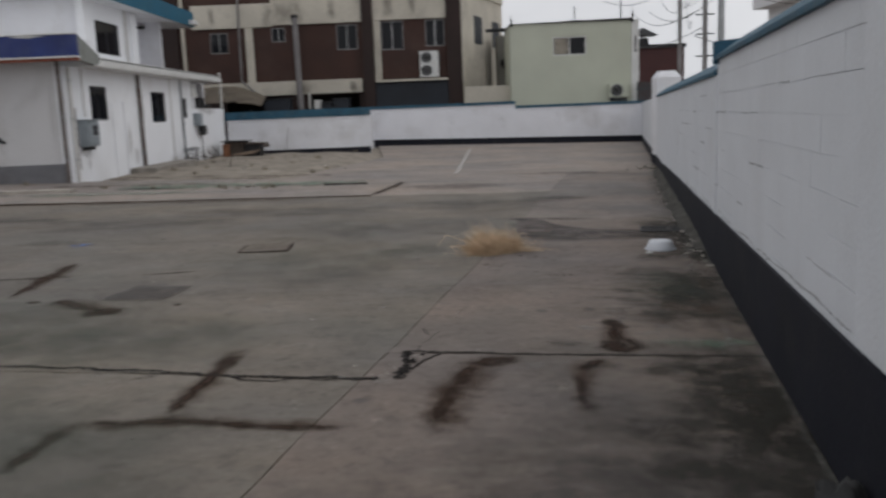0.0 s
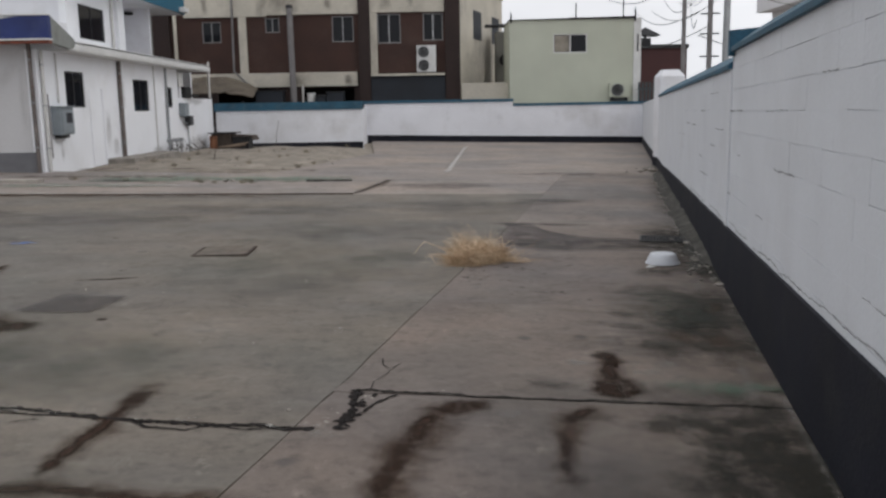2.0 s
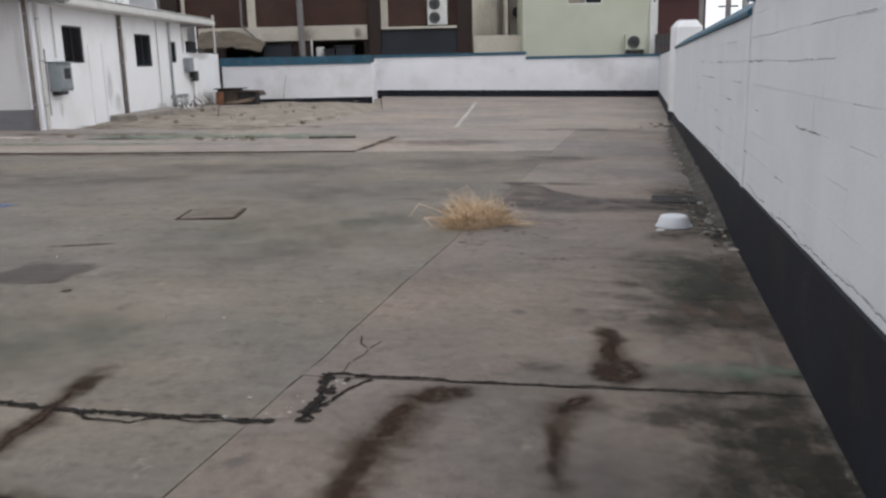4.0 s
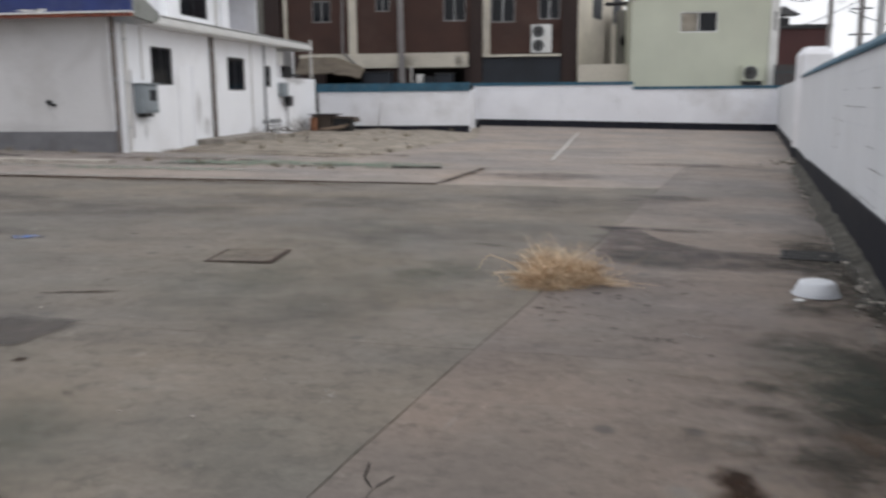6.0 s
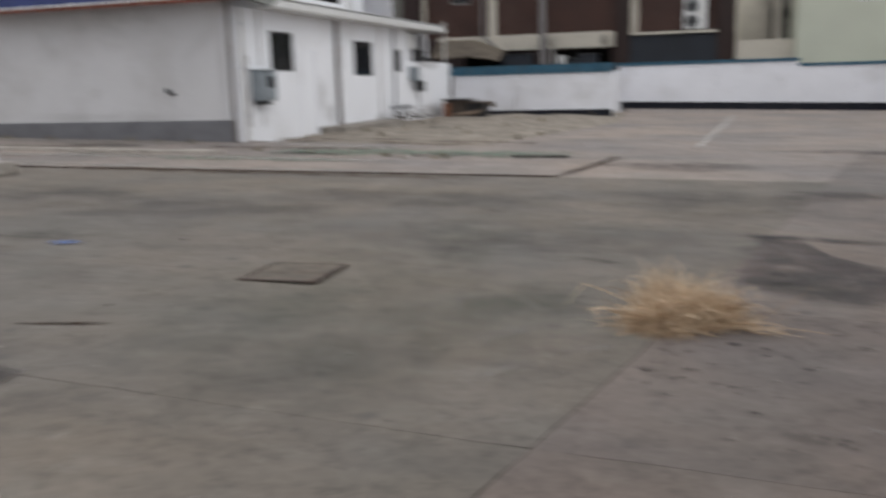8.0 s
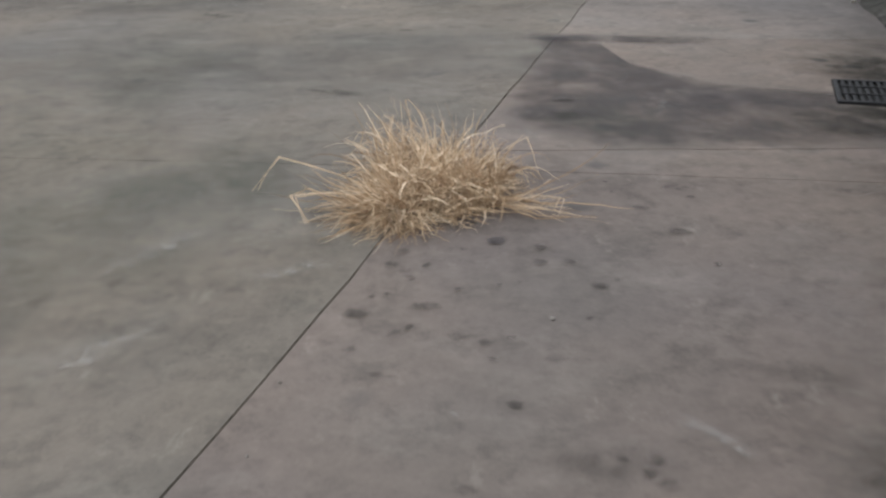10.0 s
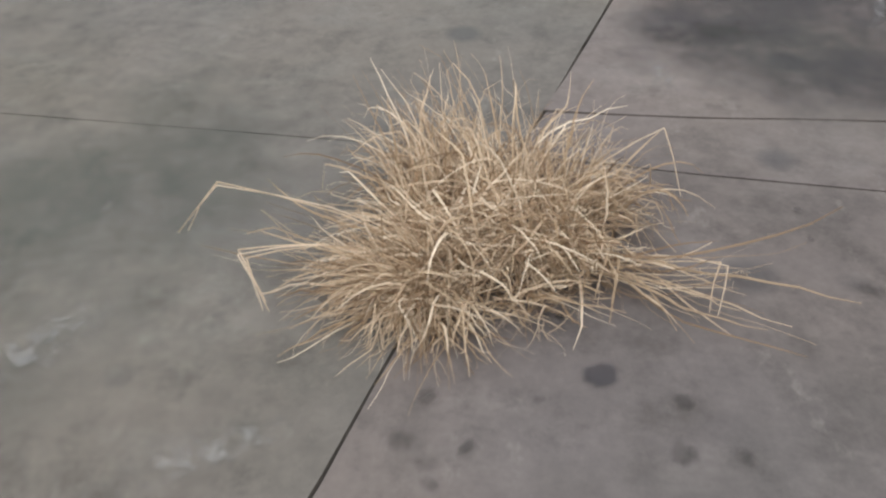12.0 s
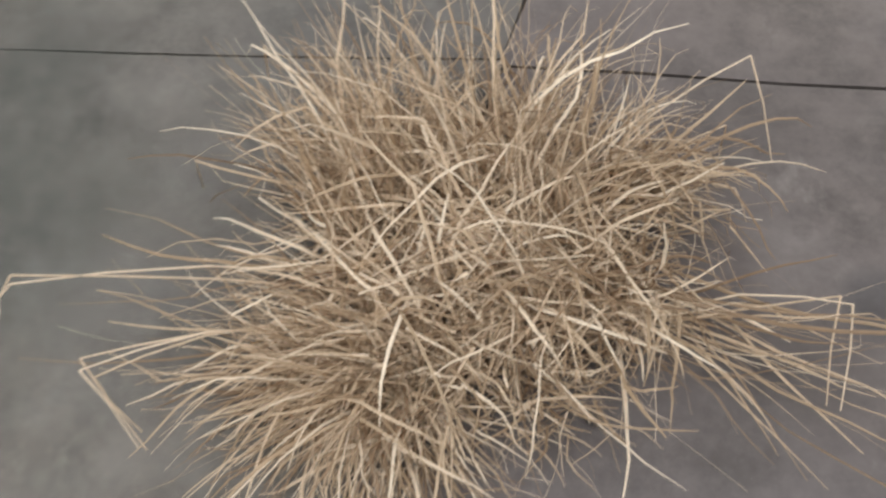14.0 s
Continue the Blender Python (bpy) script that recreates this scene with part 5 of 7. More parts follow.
def drain_grate():
    x, y = 2.72, 10.58
    z = gz(x, y)
    t = thing("drain_grate", (x, y, z), "black cast-iron drain grate set by the wall", "drain grate")
    t.rotation_euler = (0, 0, radians(-14))
    L, W = 0.27, 0.21

    def loc(lo, hi, bev=0.0):
        return box(bm_new(), lo, hi, bev)

    def child(name, bm, m):
        o = new(name, mesh_of(name, bm, m))
        o.parent = t
        return o
    child("sump", loc((-L, -W, 0.003), (L, W, 0.006)), DARK)
    for lo, hi in (((-L, -W, 0.006), (L, -W + 0.025, 0.022)), ((-L, W - 0.025, 0.006), (L, W, 0.022)), ((-L, -W + 0.026, 0.006), (-L + 0.025, W - 0.026, 0.022)), ((L - 0.025, -W + 0.026, 0.006), (L, W - 0.026, 0.022))):
        child("frame", loc(lo, hi, 0.003), IRON)
    for i in range(14):
        c = -L + 0.05 + i * (2 * L - 0.1) / 13
        child("bar", loc((c - 0.008, -W + 0.026, 0.008), (c + 0.008, W - 0.026, 0.02)), IRON)
    for k in (-0.33, 0.33):
        child("cross_bar", loc((-L + 0.026, W * k - 0.008, 0.0205), (L - 0.026, W * k + 0.008, 0.024)), IRON)


drain_grate()


def hatch():
    t = thing("floor_hatch", (-2.03, 9.6, gz(-2.03, 9.6)), "square rusty steel hatch in an angle-iron frame", "hatch")
    t.rotation_euler = (0, 0, radians(2))

    def child(name, lo, hi, m, bev=0.0):
        o = new(name, mesh_of(name, box(bm_new(), lo, hi, bev), m))
        o.parent = t
        return o
    h = 0.28
    child("plate", (-h + 0.03, -h + 0.03, 0.004), (h - 0.03, h - 0.03, 0.014), RUST_PLATE, 0.003)
    for lo, hi in (((-h, -h, 0.003), (h, -h + 0.022, 0.014)), ((-h, h - 0.028, 0.003), (h, h, 0.012)), ((-h, -h + 0.029, 0.003), (-h + 0.02, h - 0.029, 0.014)), ((h - 0.028, -h + 0.029, 0.003), (h, h - 0.029, 0.012))):
        child("frame_bar", lo, hi, RUST_FRAME, 0.003)


hatch()
pool("tar_patch", "dark grey square patch in the yard concrete", PATCH, [(-2.86, 6.93), (-2.34, 6.91), (-2.25, 7.44), (-2.76, 7.52)], 1.15, 0.07, 0.05)


def pole_stand():
    x, y = -8.93, 13.9
    z = gz(x, y)
    t = thing("pole_stand", (x, y, z), "concrete block holding two thin white upright rods", "stand")
    part("block", bx((x - 0.3, y - 0.2, z), (x + 0.3, y + 0.2, z + 0.17), 0.03), RUBBLE, t, "rough grey concrete block")
    part("rod", tube(bm_new(), [(x + 0.02, y, z + 0.16), (x + 0.14, y, z + 0.78)], 0.025), PIPE_WHITE, t)
    part("rod", tube(bm_new(), [(x + 0.06, y + 0.08, z + 0.16), (x - 0.1, y + 0.08, z + 0.66)], 0.022), PIPE_WHITE, t)


pole_stand()


def low_kerb(name, label, pts, w, h, m):
    b = bm_new()
    rows = []
    for i, (x, y) in enumerate(pts):
        x2, y2 = pts[min(i + 1, len(pts) - 1)]
        x1, y1 = pts[max(0, i - 1)]
        d = Vector((x2 - x1, y2 - y1, 0)).normalized()
        nn = Vector((-d.y, d.x, 0)) * w / 2
        k = h * (1 + 0.25 * noise.noise(Vector((x, y, 0))))
        g = gz(x, y)
        rows.append([b.verts.new(q) for q in ((x - nn.x, y - nn.y, g - 0.02), (x - nn.x, y - nn.y, g + k), (x + nn.x, y + nn.y, g + k), (x + nn.x, y + nn.y, g - 0.02))])
    for p, q in zip(rows, rows[1:]):
        for j in range(4):
            b.faces.new((p[j - 1], p[j], q[j], q[j - 1]))
    b.faces.new(rows[0]), b.faces.new(rows[-1][::-1])
    return tagged(new(name, mesh_of(name, b, m)), label, "kerb", kind="structure")


# low strip, dark all over, drawn for the dark face of a step
low_kerb("trim_channel", "low dark edge strip of a shallow drainage channel", [(-1.33 - 0.45 * i, 15.65 - 0.046 * i) for i in range(27)], 0.035, 0.02, RUST_FRAME)
low_kerb("trim_kerb", "low pale broken kerb before the building", [(-7.6 - 0.6 * i, 17.6 - 0.03 * i + 0.05 * math.sin(i * 2.3)) for i in range(22)], 0.3, 0.05, RUBBLE)
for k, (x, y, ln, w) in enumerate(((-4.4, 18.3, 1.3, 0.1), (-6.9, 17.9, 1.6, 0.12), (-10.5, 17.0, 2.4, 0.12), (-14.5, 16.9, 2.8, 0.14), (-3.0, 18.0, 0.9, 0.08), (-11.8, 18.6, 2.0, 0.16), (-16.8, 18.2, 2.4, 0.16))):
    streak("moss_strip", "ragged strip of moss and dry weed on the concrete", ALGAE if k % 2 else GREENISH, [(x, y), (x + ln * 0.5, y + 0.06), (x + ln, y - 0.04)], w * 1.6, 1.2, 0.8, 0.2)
for x0, x1, y, w in ((-12.5, -8.2, 16.6, 0.25), (-7.5, -4.0, 16.9, 0.16), (-18.5, -13, 16.3, 0.3), (-17, -9, 19.3, 0.2), (-8, -3.4, 19.6, 0.2), (-12, -3, 15.35, 0.1)):
    streak("lime_scuff", "pale worn strip on the concrete before the building", PALE_WORN, [(x0, y - 0.1), ((x0 + x1) / 2, y), (x1, y + 0.15)], w, 1.1, 0.5, 0.1)
for x0, x1, y, w in ((-16, -9, 14.2, 0.3), (-9, -2, 15.0, 0.18), (-18, -10, 17.9, 0.25), (-9, -5, 18.9, 0.25)):
    streak("rust_stain", "brown dirt strip beside the drainage channel", DIRT_STAIN, [(x0, y - 0.1), ((x0 + x1) / 2, y), (x1, y + 0.2)], w, 1.0, 0.5, 0.15)
low_kerb("trim_ridge", "dark mossy ridge across the concrete", [(-2.53 + 0.15 * i, 18.27 + 0.03 * i) for i in range(7)], 0.2, 0.03, MOSSY)
streak("open_crack", CR, DIRT_STAIN, [(-1.33, 15.7), (-1.15, 16.6), (-1.0, 17.6), (-0.8, 18.9)], 0.1, 1.3, 0.7, 0.15)
ragged_crack([(-1.33, 15.7), (-1.15, 16.6), (-1.0, 17.6), (-0.85, 18.6)], 0.025, 15, 1.1)
z = gz(-8.6, 10.46)
tagged(new("rubber_strip", mesh_of("rubber_strip", tube(bm_new(), [(-9.05, 10.28, z + 0.02), (-8.75, 10.36, z + 0.012), (-8.4, 10.52, z + 0.02), (-8.1, 10.66, z + 0.06)], 0.013), BLACK_RUBBER)), "bent black rubber strip lying on the concrete", "strip")


def stone(rng, r):
    bm = bm_new()
    bmesh.ops.create_icosphere(bm, subdivisions=1, radius=r)
    k = rng.random() * 50
    for v in bm.verts:
        v.co *= 1 + 0.9 * noise.noise(v.co / r * 1.7 + Vector((k, 0, 0)))
        v.co.z *= 0.6
    return bm


def rubble():
    rng = random.Random(5)
    kinds = [mesh_of("stone", stone(rng, 1.0), RUBBLE) for i in range(6)]
    spots = []
    for i in range(34):
        s = rng.choice((rng.uniform(8.2, 12.2), rng.uniform(12, 22.5), rng.uniform(9, 11)))
        spots.append((on_wall(s, -abs(rng.gauss(0.03, 0.13)) - 0.05, 0), rng.uniform(0.012, 0.045)))
    for i in range(36):
        s = rng.uniform(8.0, 11.2)
        spots.append((on_wall(s, -abs(rng.gauss(0.0, 0.09)) - 0.045, 0), rng.uniform(0.012, 0.05)))
    for i in range(120):
        x, y = rng.uniform(-8.2, -2.4), rng.uniform(21.3, 34)
        spots.append((Vector((x, y, gz(x, y) + 0.0)), rng.uniform(0.015, 0.05)))
    for i in range(36):
        x, y = rng.uniform(-5, 1.6), rng.uniform(2.5, 9)
        spots.append((Vector((x, y, gz(x, y))), rng.uniform(0.006, 0.014)))
    for x, y, r in ((-4.1, 18.0, 0.1), (-4.0, 18.15, 0.06), (5.3, 21.6, 0.12), (5.0, 21.5, 0.08), (5.5, 21.9, 0.1), (4.6, 21.2, 0.06), (5.45, 22.3, 0.16), (5.25, 22.1, 0.1), (5.6, 22.0, 0.13), (5.1, 22.4, 0.07), (5.5, 22.5, 0.12)):
        spots.append((Vector((x, y, gz(x, y))), r))
    for p, r in spots:
        o = new("stone", rng.choice(kinds))
        o.matrix_world = Matrix.LocRotScale(p + Vector((0, 0, r * 0.3)), Euler((0, 0, rng.random() * 6)), (r, r * rng.uniform(0.5, 0.9), r * rng.uniform(0.4, 0.8)))
        tagged(o, "loose lump of broken concrete on the ground", "stone", "loose rubble")


rubble()


def crack_chips():
    """Broken lumps where the crossing joint has spalled."""
    rng = random.Random(9)
    kinds = [mesh_of("chip", stone(rng, 1.0), RUBBLE) for i in range(4)]
    for i in range(26):
        k = rng.random()
        x, y = -0.42 + 0.24 * k + rng.gauss(0, 0.03), 4.74 + 0.5 * k + rng.gauss(0, 0.03)
        r = rng.uniform(0.005, 0.015)
        o = new("concrete_chip", rng.choice(kinds))
        o.matrix_world = Matrix.LocRotScale((x, y, gz(x, y) - 0.002), Euler((0, 0, rng.random() * 6)), (r, r, r * 0.6))
        tagged(o, "small chip of spalled concrete in the crack", "stone", "crack chips")


crack_chips()


# ---- details on the service building ----
def wall_pipe(x, y, z0, z1, r, m, label, clips=True):
    t = thing("drain_pipe", (x, y, z0), label, "pipe")
    part("pipe", tube(bm_new(), [(x, y, z0), (x, y, z1)], r, 10), m, t)
    if clips:
        for k in (0.2, 0.55, 0.88):
            z = z0 + (z1 - z0) * k
            part("clip", tube(bm_new(), [(x, y, z - 0.015), (x, y, z + 0.015)], r * 1.25, 10), GREY_METAL, t)
    return t


gh = gz(HX, HY)
wall_pipe(HX - 0.1, HY - 0.06, gh, 2.96, 0.045, GREY_RUSTY, "dark grey rusty downpipe at the building corner")
wall_pipe(HX + 0.05, HY + 0.16, gh, 2.85, 0.04, PIPE_WHITE, "white plastic downpipe at the building corner")
# added dark rod that draws the shadow groove at the corner
wall_pipe(HX + 0.06, HY + 0.3, gh + 0.3, 1.9, 0.014, GREY_RUSTY, "thin dark rod for the shaded groove beside the corner downpipe", False)
wall_pipe(HX + 0.06, 24.8, 0.1, 2.84, 0.055, GREY_RUSTY, "grey rusty downpipe on the white wall")
wall_pipe(HX + 0.05, 28.85, 0.1, 2.84, 0.035, GREY_METAL, "grey pipe on the white wall")
wall_pipe(HX + 0.03, 27.75, 0.2, 2.84, 0.018, PIPE_WHITE, "thin white conduit on the white wall", False)
wall_pipe(HX + 0.04, 20.95, 1.7, 2.82, 0.018, PIPE_WHITE, "thin white conduit on the white wall", False)


def meter_box():
    t = thing("meter_box", (HX, 20.95, 0.9), "grey electricity meter box on the white wall", "meter box")
    part("body", bx((HX + 0.002, 20.55, 0.98), (HX + 0.22, 21.25, 1.6), 0.02), METER, t)
    d = part("door", bx((HX + 0.221, 20.6, 1.03), (HX + 0.245, 21.2, 1.55), 0.01), METER, t)
    part("dial_window", bx((HX + 0.246, 20.8, 1.25), (HX + 0.255, 21.1, 1.48), 0.005), GLASS_DARK, d)
    part("hood", bx((HX + 0.002, 20.52, 1.601), (HX + 0.27, 21.28, 1.63)), METER, t)
    part("lower_tray", bx((HX + 0.01, 20.65, 0.9), (HX + 0.16, 21.1, 0.978), 0.01), DARK_METAL, t)


meter_box()


def shed_door():
    t = thing("door_1", (HX + 0.01, 22.4, 0.1), "plain white panel door flush with the wall", "door", kind="structure")
    part("leaf", bx((HX + 0.002, 22.75, 0.12), (HX + 0.03, 23.5, 2.05), 0.005), WHITE, t)
    part("edge_strip", bx((HX + 0.002, 23.503, 0.12), (HX + 0.05, 23.56, 2.07)), WHITE_OLD, t)


shed_door()


def step_slab():
    t = bx((HX + 0.03, 23.6, -0.1), (HX + 0.75, 27.6, gh + 0.1), 0.02)
    tagged(new("doorstep", mesh_of("doorstep", t, RUBBLE)), "rough concrete doorstep along the white wall", "step")


step_slab()


def gas_meters():
    t = thing("gas_meter", (HX + 0.1, 30.5, 1.0), "grey gas meter with pipes on the low white wall", "gas meter")
    part("body", bx((HX + 0.002, 30.2, 1.3), (HX + 0.22, 30.65, 1.75), 0.04), METER, t)
    part("regulator", bx((HX + 0.002, 30.75, 0.98), (HX + 0.2, 31.2, 1.32), 0.05), DARK_METAL, t)
    part("pipe", tube(bm_new(), [(HX + 0.08, 30.4, 1.3), (HX + 0.08, 30.4, 1.1), (HX + 0.08, 30.8, 1.05)], 0.025), GREY_METAL, t)
    part("pipe", tube(bm_new(), [(HX + 0.08, 30.9, 1.0), (HX + 0.08, 30.9, 0.1)], 0.022), GREY_METAL, t)
    u = thing("stand_pipe", (HX + 0.3, 28.3, 0.1), "low pale pipework with valves at the wall foot", "pipe")
    for y in (28.1, 28.75, 29.2):
        part("riser", tube(bm_new(), [(HX + 0.3, y, 0.05), (HX + 0.3, y, 0.55)], 0.022), GREY_METAL, u)
        part("valve", bx((HX + 0.22, y - 0.1, 0.5), (HX + 0.38, y + 0.1, 0.62), 0.03), GREY_METAL, u)
    part("link", tube(bm_new(), [(HX + 0.3, 28.1, 0.42), (HX + 0.3, 29.2, 0.42)], 0.018), GREY_METAL, u)
    w = thing("wall_clutter", (HX - 0.1, 31.3, 1.92), "dark fittings and a white box on the low wall", "clutter")
    part("white_box", bx((HX - 0.25, 30.25, 2.3), (HX + 0.05, 30.75, 2.75), 0.02), WHITE_METAL, w)
    part("bracket", bx((HX - 0.2, 30.4, 1.925), (HX, 30.6, 2.3)), WHITE_OLD, w)
    part("motor", bx((HX - 0.3, 30.8, 1.925), (HX + 0.08, 31.6, 2.3), 0.06), DARK_METAL, w)
    part("sheet", bx((HX - 0.4, 31.65, 1.99), (HX + 0.05, 32.55, 2.06)), DARK_METAL, w)
    part("bearer", bx((HX - 0.15, 31.9, 1.925), (HX - 0.05, 32.0, 1.99)), DARK_METAL, w)


gas_meters()


def wood_pile():
    rng = random.Random(3)
    z0 = gz(-7.2, 33) + 0.03
    t = thing("timber_pile", (-7.2, 33.0, z0), "low heap of old timber, crates and sheets on bare soil", "timber")
    part("crate", bx((-8.2, 32.6, z0 - 0.1), (-7.46, 33.4, z0 + 0.5), 0.02), BARK, t, "dark wooden crate")
    part("sheet", bx((-8.3, 32.5, z0 + 0.501), (-7.3, 33.5, z0 + 0.54), 0.01), DARK_METAL, t)
    part("crate", bx((-7.45, 32.65, z0 - 0.1), (-6.85, 33.4, z0 + 0.38), 0.02), DARK_METAL, t)
    part("rusty_can", tube(bm_new(), [(-8.1, 32.5, z0 - 0.05), (-8.1, 32.5, z0 + 0.42)], 0.14, 14), RUST_CAN, t, "bright rust-orange can")
    part("sheet", prism(bm_new(), [(-7.5, z0 + 0.4), (-6.75, z0 + 0.385), (-6.65, z0 + 0.25), (-6.62, z0 + 0.26), (-6.7, z0 + 0.42), (-7.5, z0 + 0.45)], 32.55, 33.45, 1), BARK, t)
    for i in range(4):
        y, x = 32.35 + i * 0.05, -7.9 + rng.uniform(0, 0.3)
        part("plank", tube(bm_new(), [(x, y - 0.05, z0 + 0.02), (x + rng.uniform(0.5, 1.0), y + rng.uniform(-0.1, 0.1), z0 + 0.05 + 0.04 * i)], 0.03, 5), WOOD, t)
    u = thing("brush_heap", (-8.1, 28.9, 0.2), "small heap of grey dry twigs against the wall", "brush")
    for i in range(40):
        x, y = rng.uniform(-8.5, -7.6), rng.uniform(27.8, 30.2)
        a = rng.random() * 6.28
        part("twig", tube(bm_new(), [(x, y, gz(x, y) + 0.1), (x + 0.3 * math.cos(a), y + 0.5 * math.sin(a), gz(x, y) + rng.uniform(0.12, 0.45))], 0.012, 4, 0.004), BARK, u)
    for (x, y, h) in ((-6.15, 34.2, 1.0), (-6.2, 25.2, 0.5)):
        s = thing("weed_stalk", (x, y, gz(x, y)), "single tall dry weed stalk in bare soil", "weed")
        part("stem", tube(bm_new(), [(x, y, gz(x, y)), (x + 0.05, y, gz(x, y) + h * 0.5), (x + 0.16, y, gz(x, y) + h)], 0.012, 5, 0.005), BARK, s)


wood_pile()


def weed_tufts():
    rng = random.Random(21)
    kinds = []
    for k in range(4):
        b = bm_new()
        for i in range(46):
            a, ln, lean = rng.random() * 6.283, rng.uniform(0.1, 0.32), rng.uniform(0.2, 1.2)
            p = Vector((rng.gauss(0, 0.05), rng.gauss(0, 0.05), 0))
            q = p + Vector((math.sin(lean) * math.cos(a), math.sin(lean) * math.sin(a), math.cos(lean))) * ln
            m = p.lerp(q, 0.55) + Vector((0, 0, ln * 0.12))
            tube(b, [p, m, q], 0.005, 3, 0.002)
        kinds.append(mesh_of("weed", b, WEED))
    spots = [(rng.uniform(-8.2, -3.0), rng.uniform(21.5, 26), 0.0) for i in range(7)] + [(rng.uniform(-8.3, -3.2), rng.uniform(26, 34), 0.03) for i in range(8)] + [(rng.uniform(-17, -9), 19.8 + rng.uniform(-0.2, 0.1), 0.0) for i in range(10)] + [(rng.uniform(-8, -2), 17.9 + rng.uniform(-0.3, 0.4), 0.0) for i in range(8)]
    for x, y, dz in spots:
        o = new("weed_tuft", rng.choice(kinds))
        sc = rng.uniform(0.35, 0.8)
        o.matrix_world = Matrix.LocRotScale((x, y, gz(x, y) + dz - 0.01), Euler((0, 0, rng.random() * 6)), (sc, sc, sc * 0.8))
        tagged(o, "small dry weed tuft on bare ground", "weed", "dry weeds")


weed_tufts()


def front_wall_bits():
    t = thing("vent_stub", (-10.24, HY, 1.2), "small dark broken vent stub in the front wall", "vent")
    part("ring", tube(bm_new(), [(-10.24, HY - 0.004, 1.23), (-10.24, HY - 0.06, 1.24)], 0.055, 9), DARK_METAL, t)
    part("flap", bx((-10.19, HY - 0.07, 1.15), (-10.1, HY - 0.005, 1.2), 0.01), DARK_METAL, t)
    z = gz(-15.5, HY)
    u = thing("black_sack", (-15.5, HY - 0.25, z), "slumped black sack leaning on the front wall", "sack")
    b = bm_new()
    bmesh.ops.create_icosphere(b, subdivisions=3, radius=1)
    for v in b.verts:
        k = 1 + 0.25 * noise.noise(v.co * 1.8)
        k *= 1 + 0.35 * noise.noise(v.co * 4.0)
        v.co = Vector((v.co.x * 0.12 * k * (1.2 - 0.6 * v.co.z) - 0.05 * v.co.z, v.co.y * 0.12 * k, (v.co.z + 1) * 0.33 * k)) + Vector((-15.5, HY - 0.28, z))
    part("bag", b, BLACK_RUBBER, u, smooth=True)
    for x0, x1, z0, z1 in ((-16.55, -16.2, 0.75, 1.3), (-17.3, -17.05, 0.8, 1.15), (-15.75, -15.62, 0.9, 1.7)):
        b = bm_new()
        cx, cz = (x0 + x1) / 2, (z0 + z1) / 2
        ring = [b.verts.new((cx + (x1 - x0) / 2 * math.cos(a) * (1 + 0.3 * noise.noise(Vector((a, cx, 0)))), HY - 0.003, cz + (z1 - z0) / 2 * math.sin(a) * (1 + 0.3 * noise.noise(Vector((a, cz, 4)))))) for a in [6.283 * i / 24 for i in range(24)]]
        f = b.faces.new(ring)
        r = bmesh.ops.extrude_face_region(b, geom=[f])
        bmesh.ops.translate(b, verts=[v for v in r["geom"] if isinstance(v, bmesh.types.BMVert)], vec=(0, -0.004, 0))
        tagged(new("filler_patch", mesh_of("filler_patch", b, FRONT_WHITE)), "white filler patch on the stained front wall", "patch")


front_wall_bits()


def corner_sack():
    p = on_wall(3.02, -0.1, 0)
    t = thing("black_sack", tuple(p), "crumpled black sack at the foot of the block wall", "sack")
    b = bm_new()
    bmesh.ops.create_icosphere(b, subdivisions=3, radius=1)
    for v in b.verts:
        k = 1 + 0.45 * noise.noise(v.co * 2.2)
        v.co = Vector((v.co.x * 0.1 * k, v.co.y * 0.15 * k, (v.co.z + 1) * 0.09 * k)) + p
    part("bag", b, BLACK_RUBBER, t, smooth=True)


corner_sack()


def wall_mark(name, label, material, axis, at, pts, width, peak=1.0):
    """A stain on an upright wall along a line of (along, height)."""
    fine = []
    for a, b in zip(pts, pts[1:]):
        k = max(3, int(math.dist(a, b) / 0.1))
        fine += [(a[0] + (b[0] - a[0]) * i / k, a[1] + (b[1] - a[1]) * i / k) for i in range(k)]
    fine.append(pts[-1])
    bm = bm_new()
    fades, rows = [], []
    for i, (u, v) in enumerate(fine):
        u2, v2 = fine[min(i + 1, len(fine) - 1)]
        u1, v1 = fine[max(0, i - 1)]
        ln = math.dist((u1, v1), (u2, v2)) or 1
        nu, nv = -(v2 - v1) / ln, (u2 - u1) / ln
        w = width * (1 + 0.6 * noise.noise(Vector((u * 2, v * 2, 3))))
        end = min(1, min(i, len(fine) - 1 - i) / max(1, 0.3 * len(fine)))
        row = []
        for o, f in ((-1, 0), (-0.5, 0.7), (0, 1), (0.5, 0.7), (1, 0)):
            p = (u + nu * o * w, v + nv * o * w)
            row.append(bm.verts.new((at, p[0], p[1]) if axis == "x" else (p[0], at, p[1])))
            fades.append(f * end * peak)
        rows.append(row)
    for a, b in zip(rows, rows[1:]):
        for j in range(4):
            bm.faces.new((a[j], a[j + 1], b[j + 1], b[j]))
    ob = new(name, mesh_of(name, bm, material))
    ob.data.attributes.new("fade", "FLOAT", "POINT").data.foreach_set("value", fades)
    return tagged(ob, label, "stain", kind="stuff")


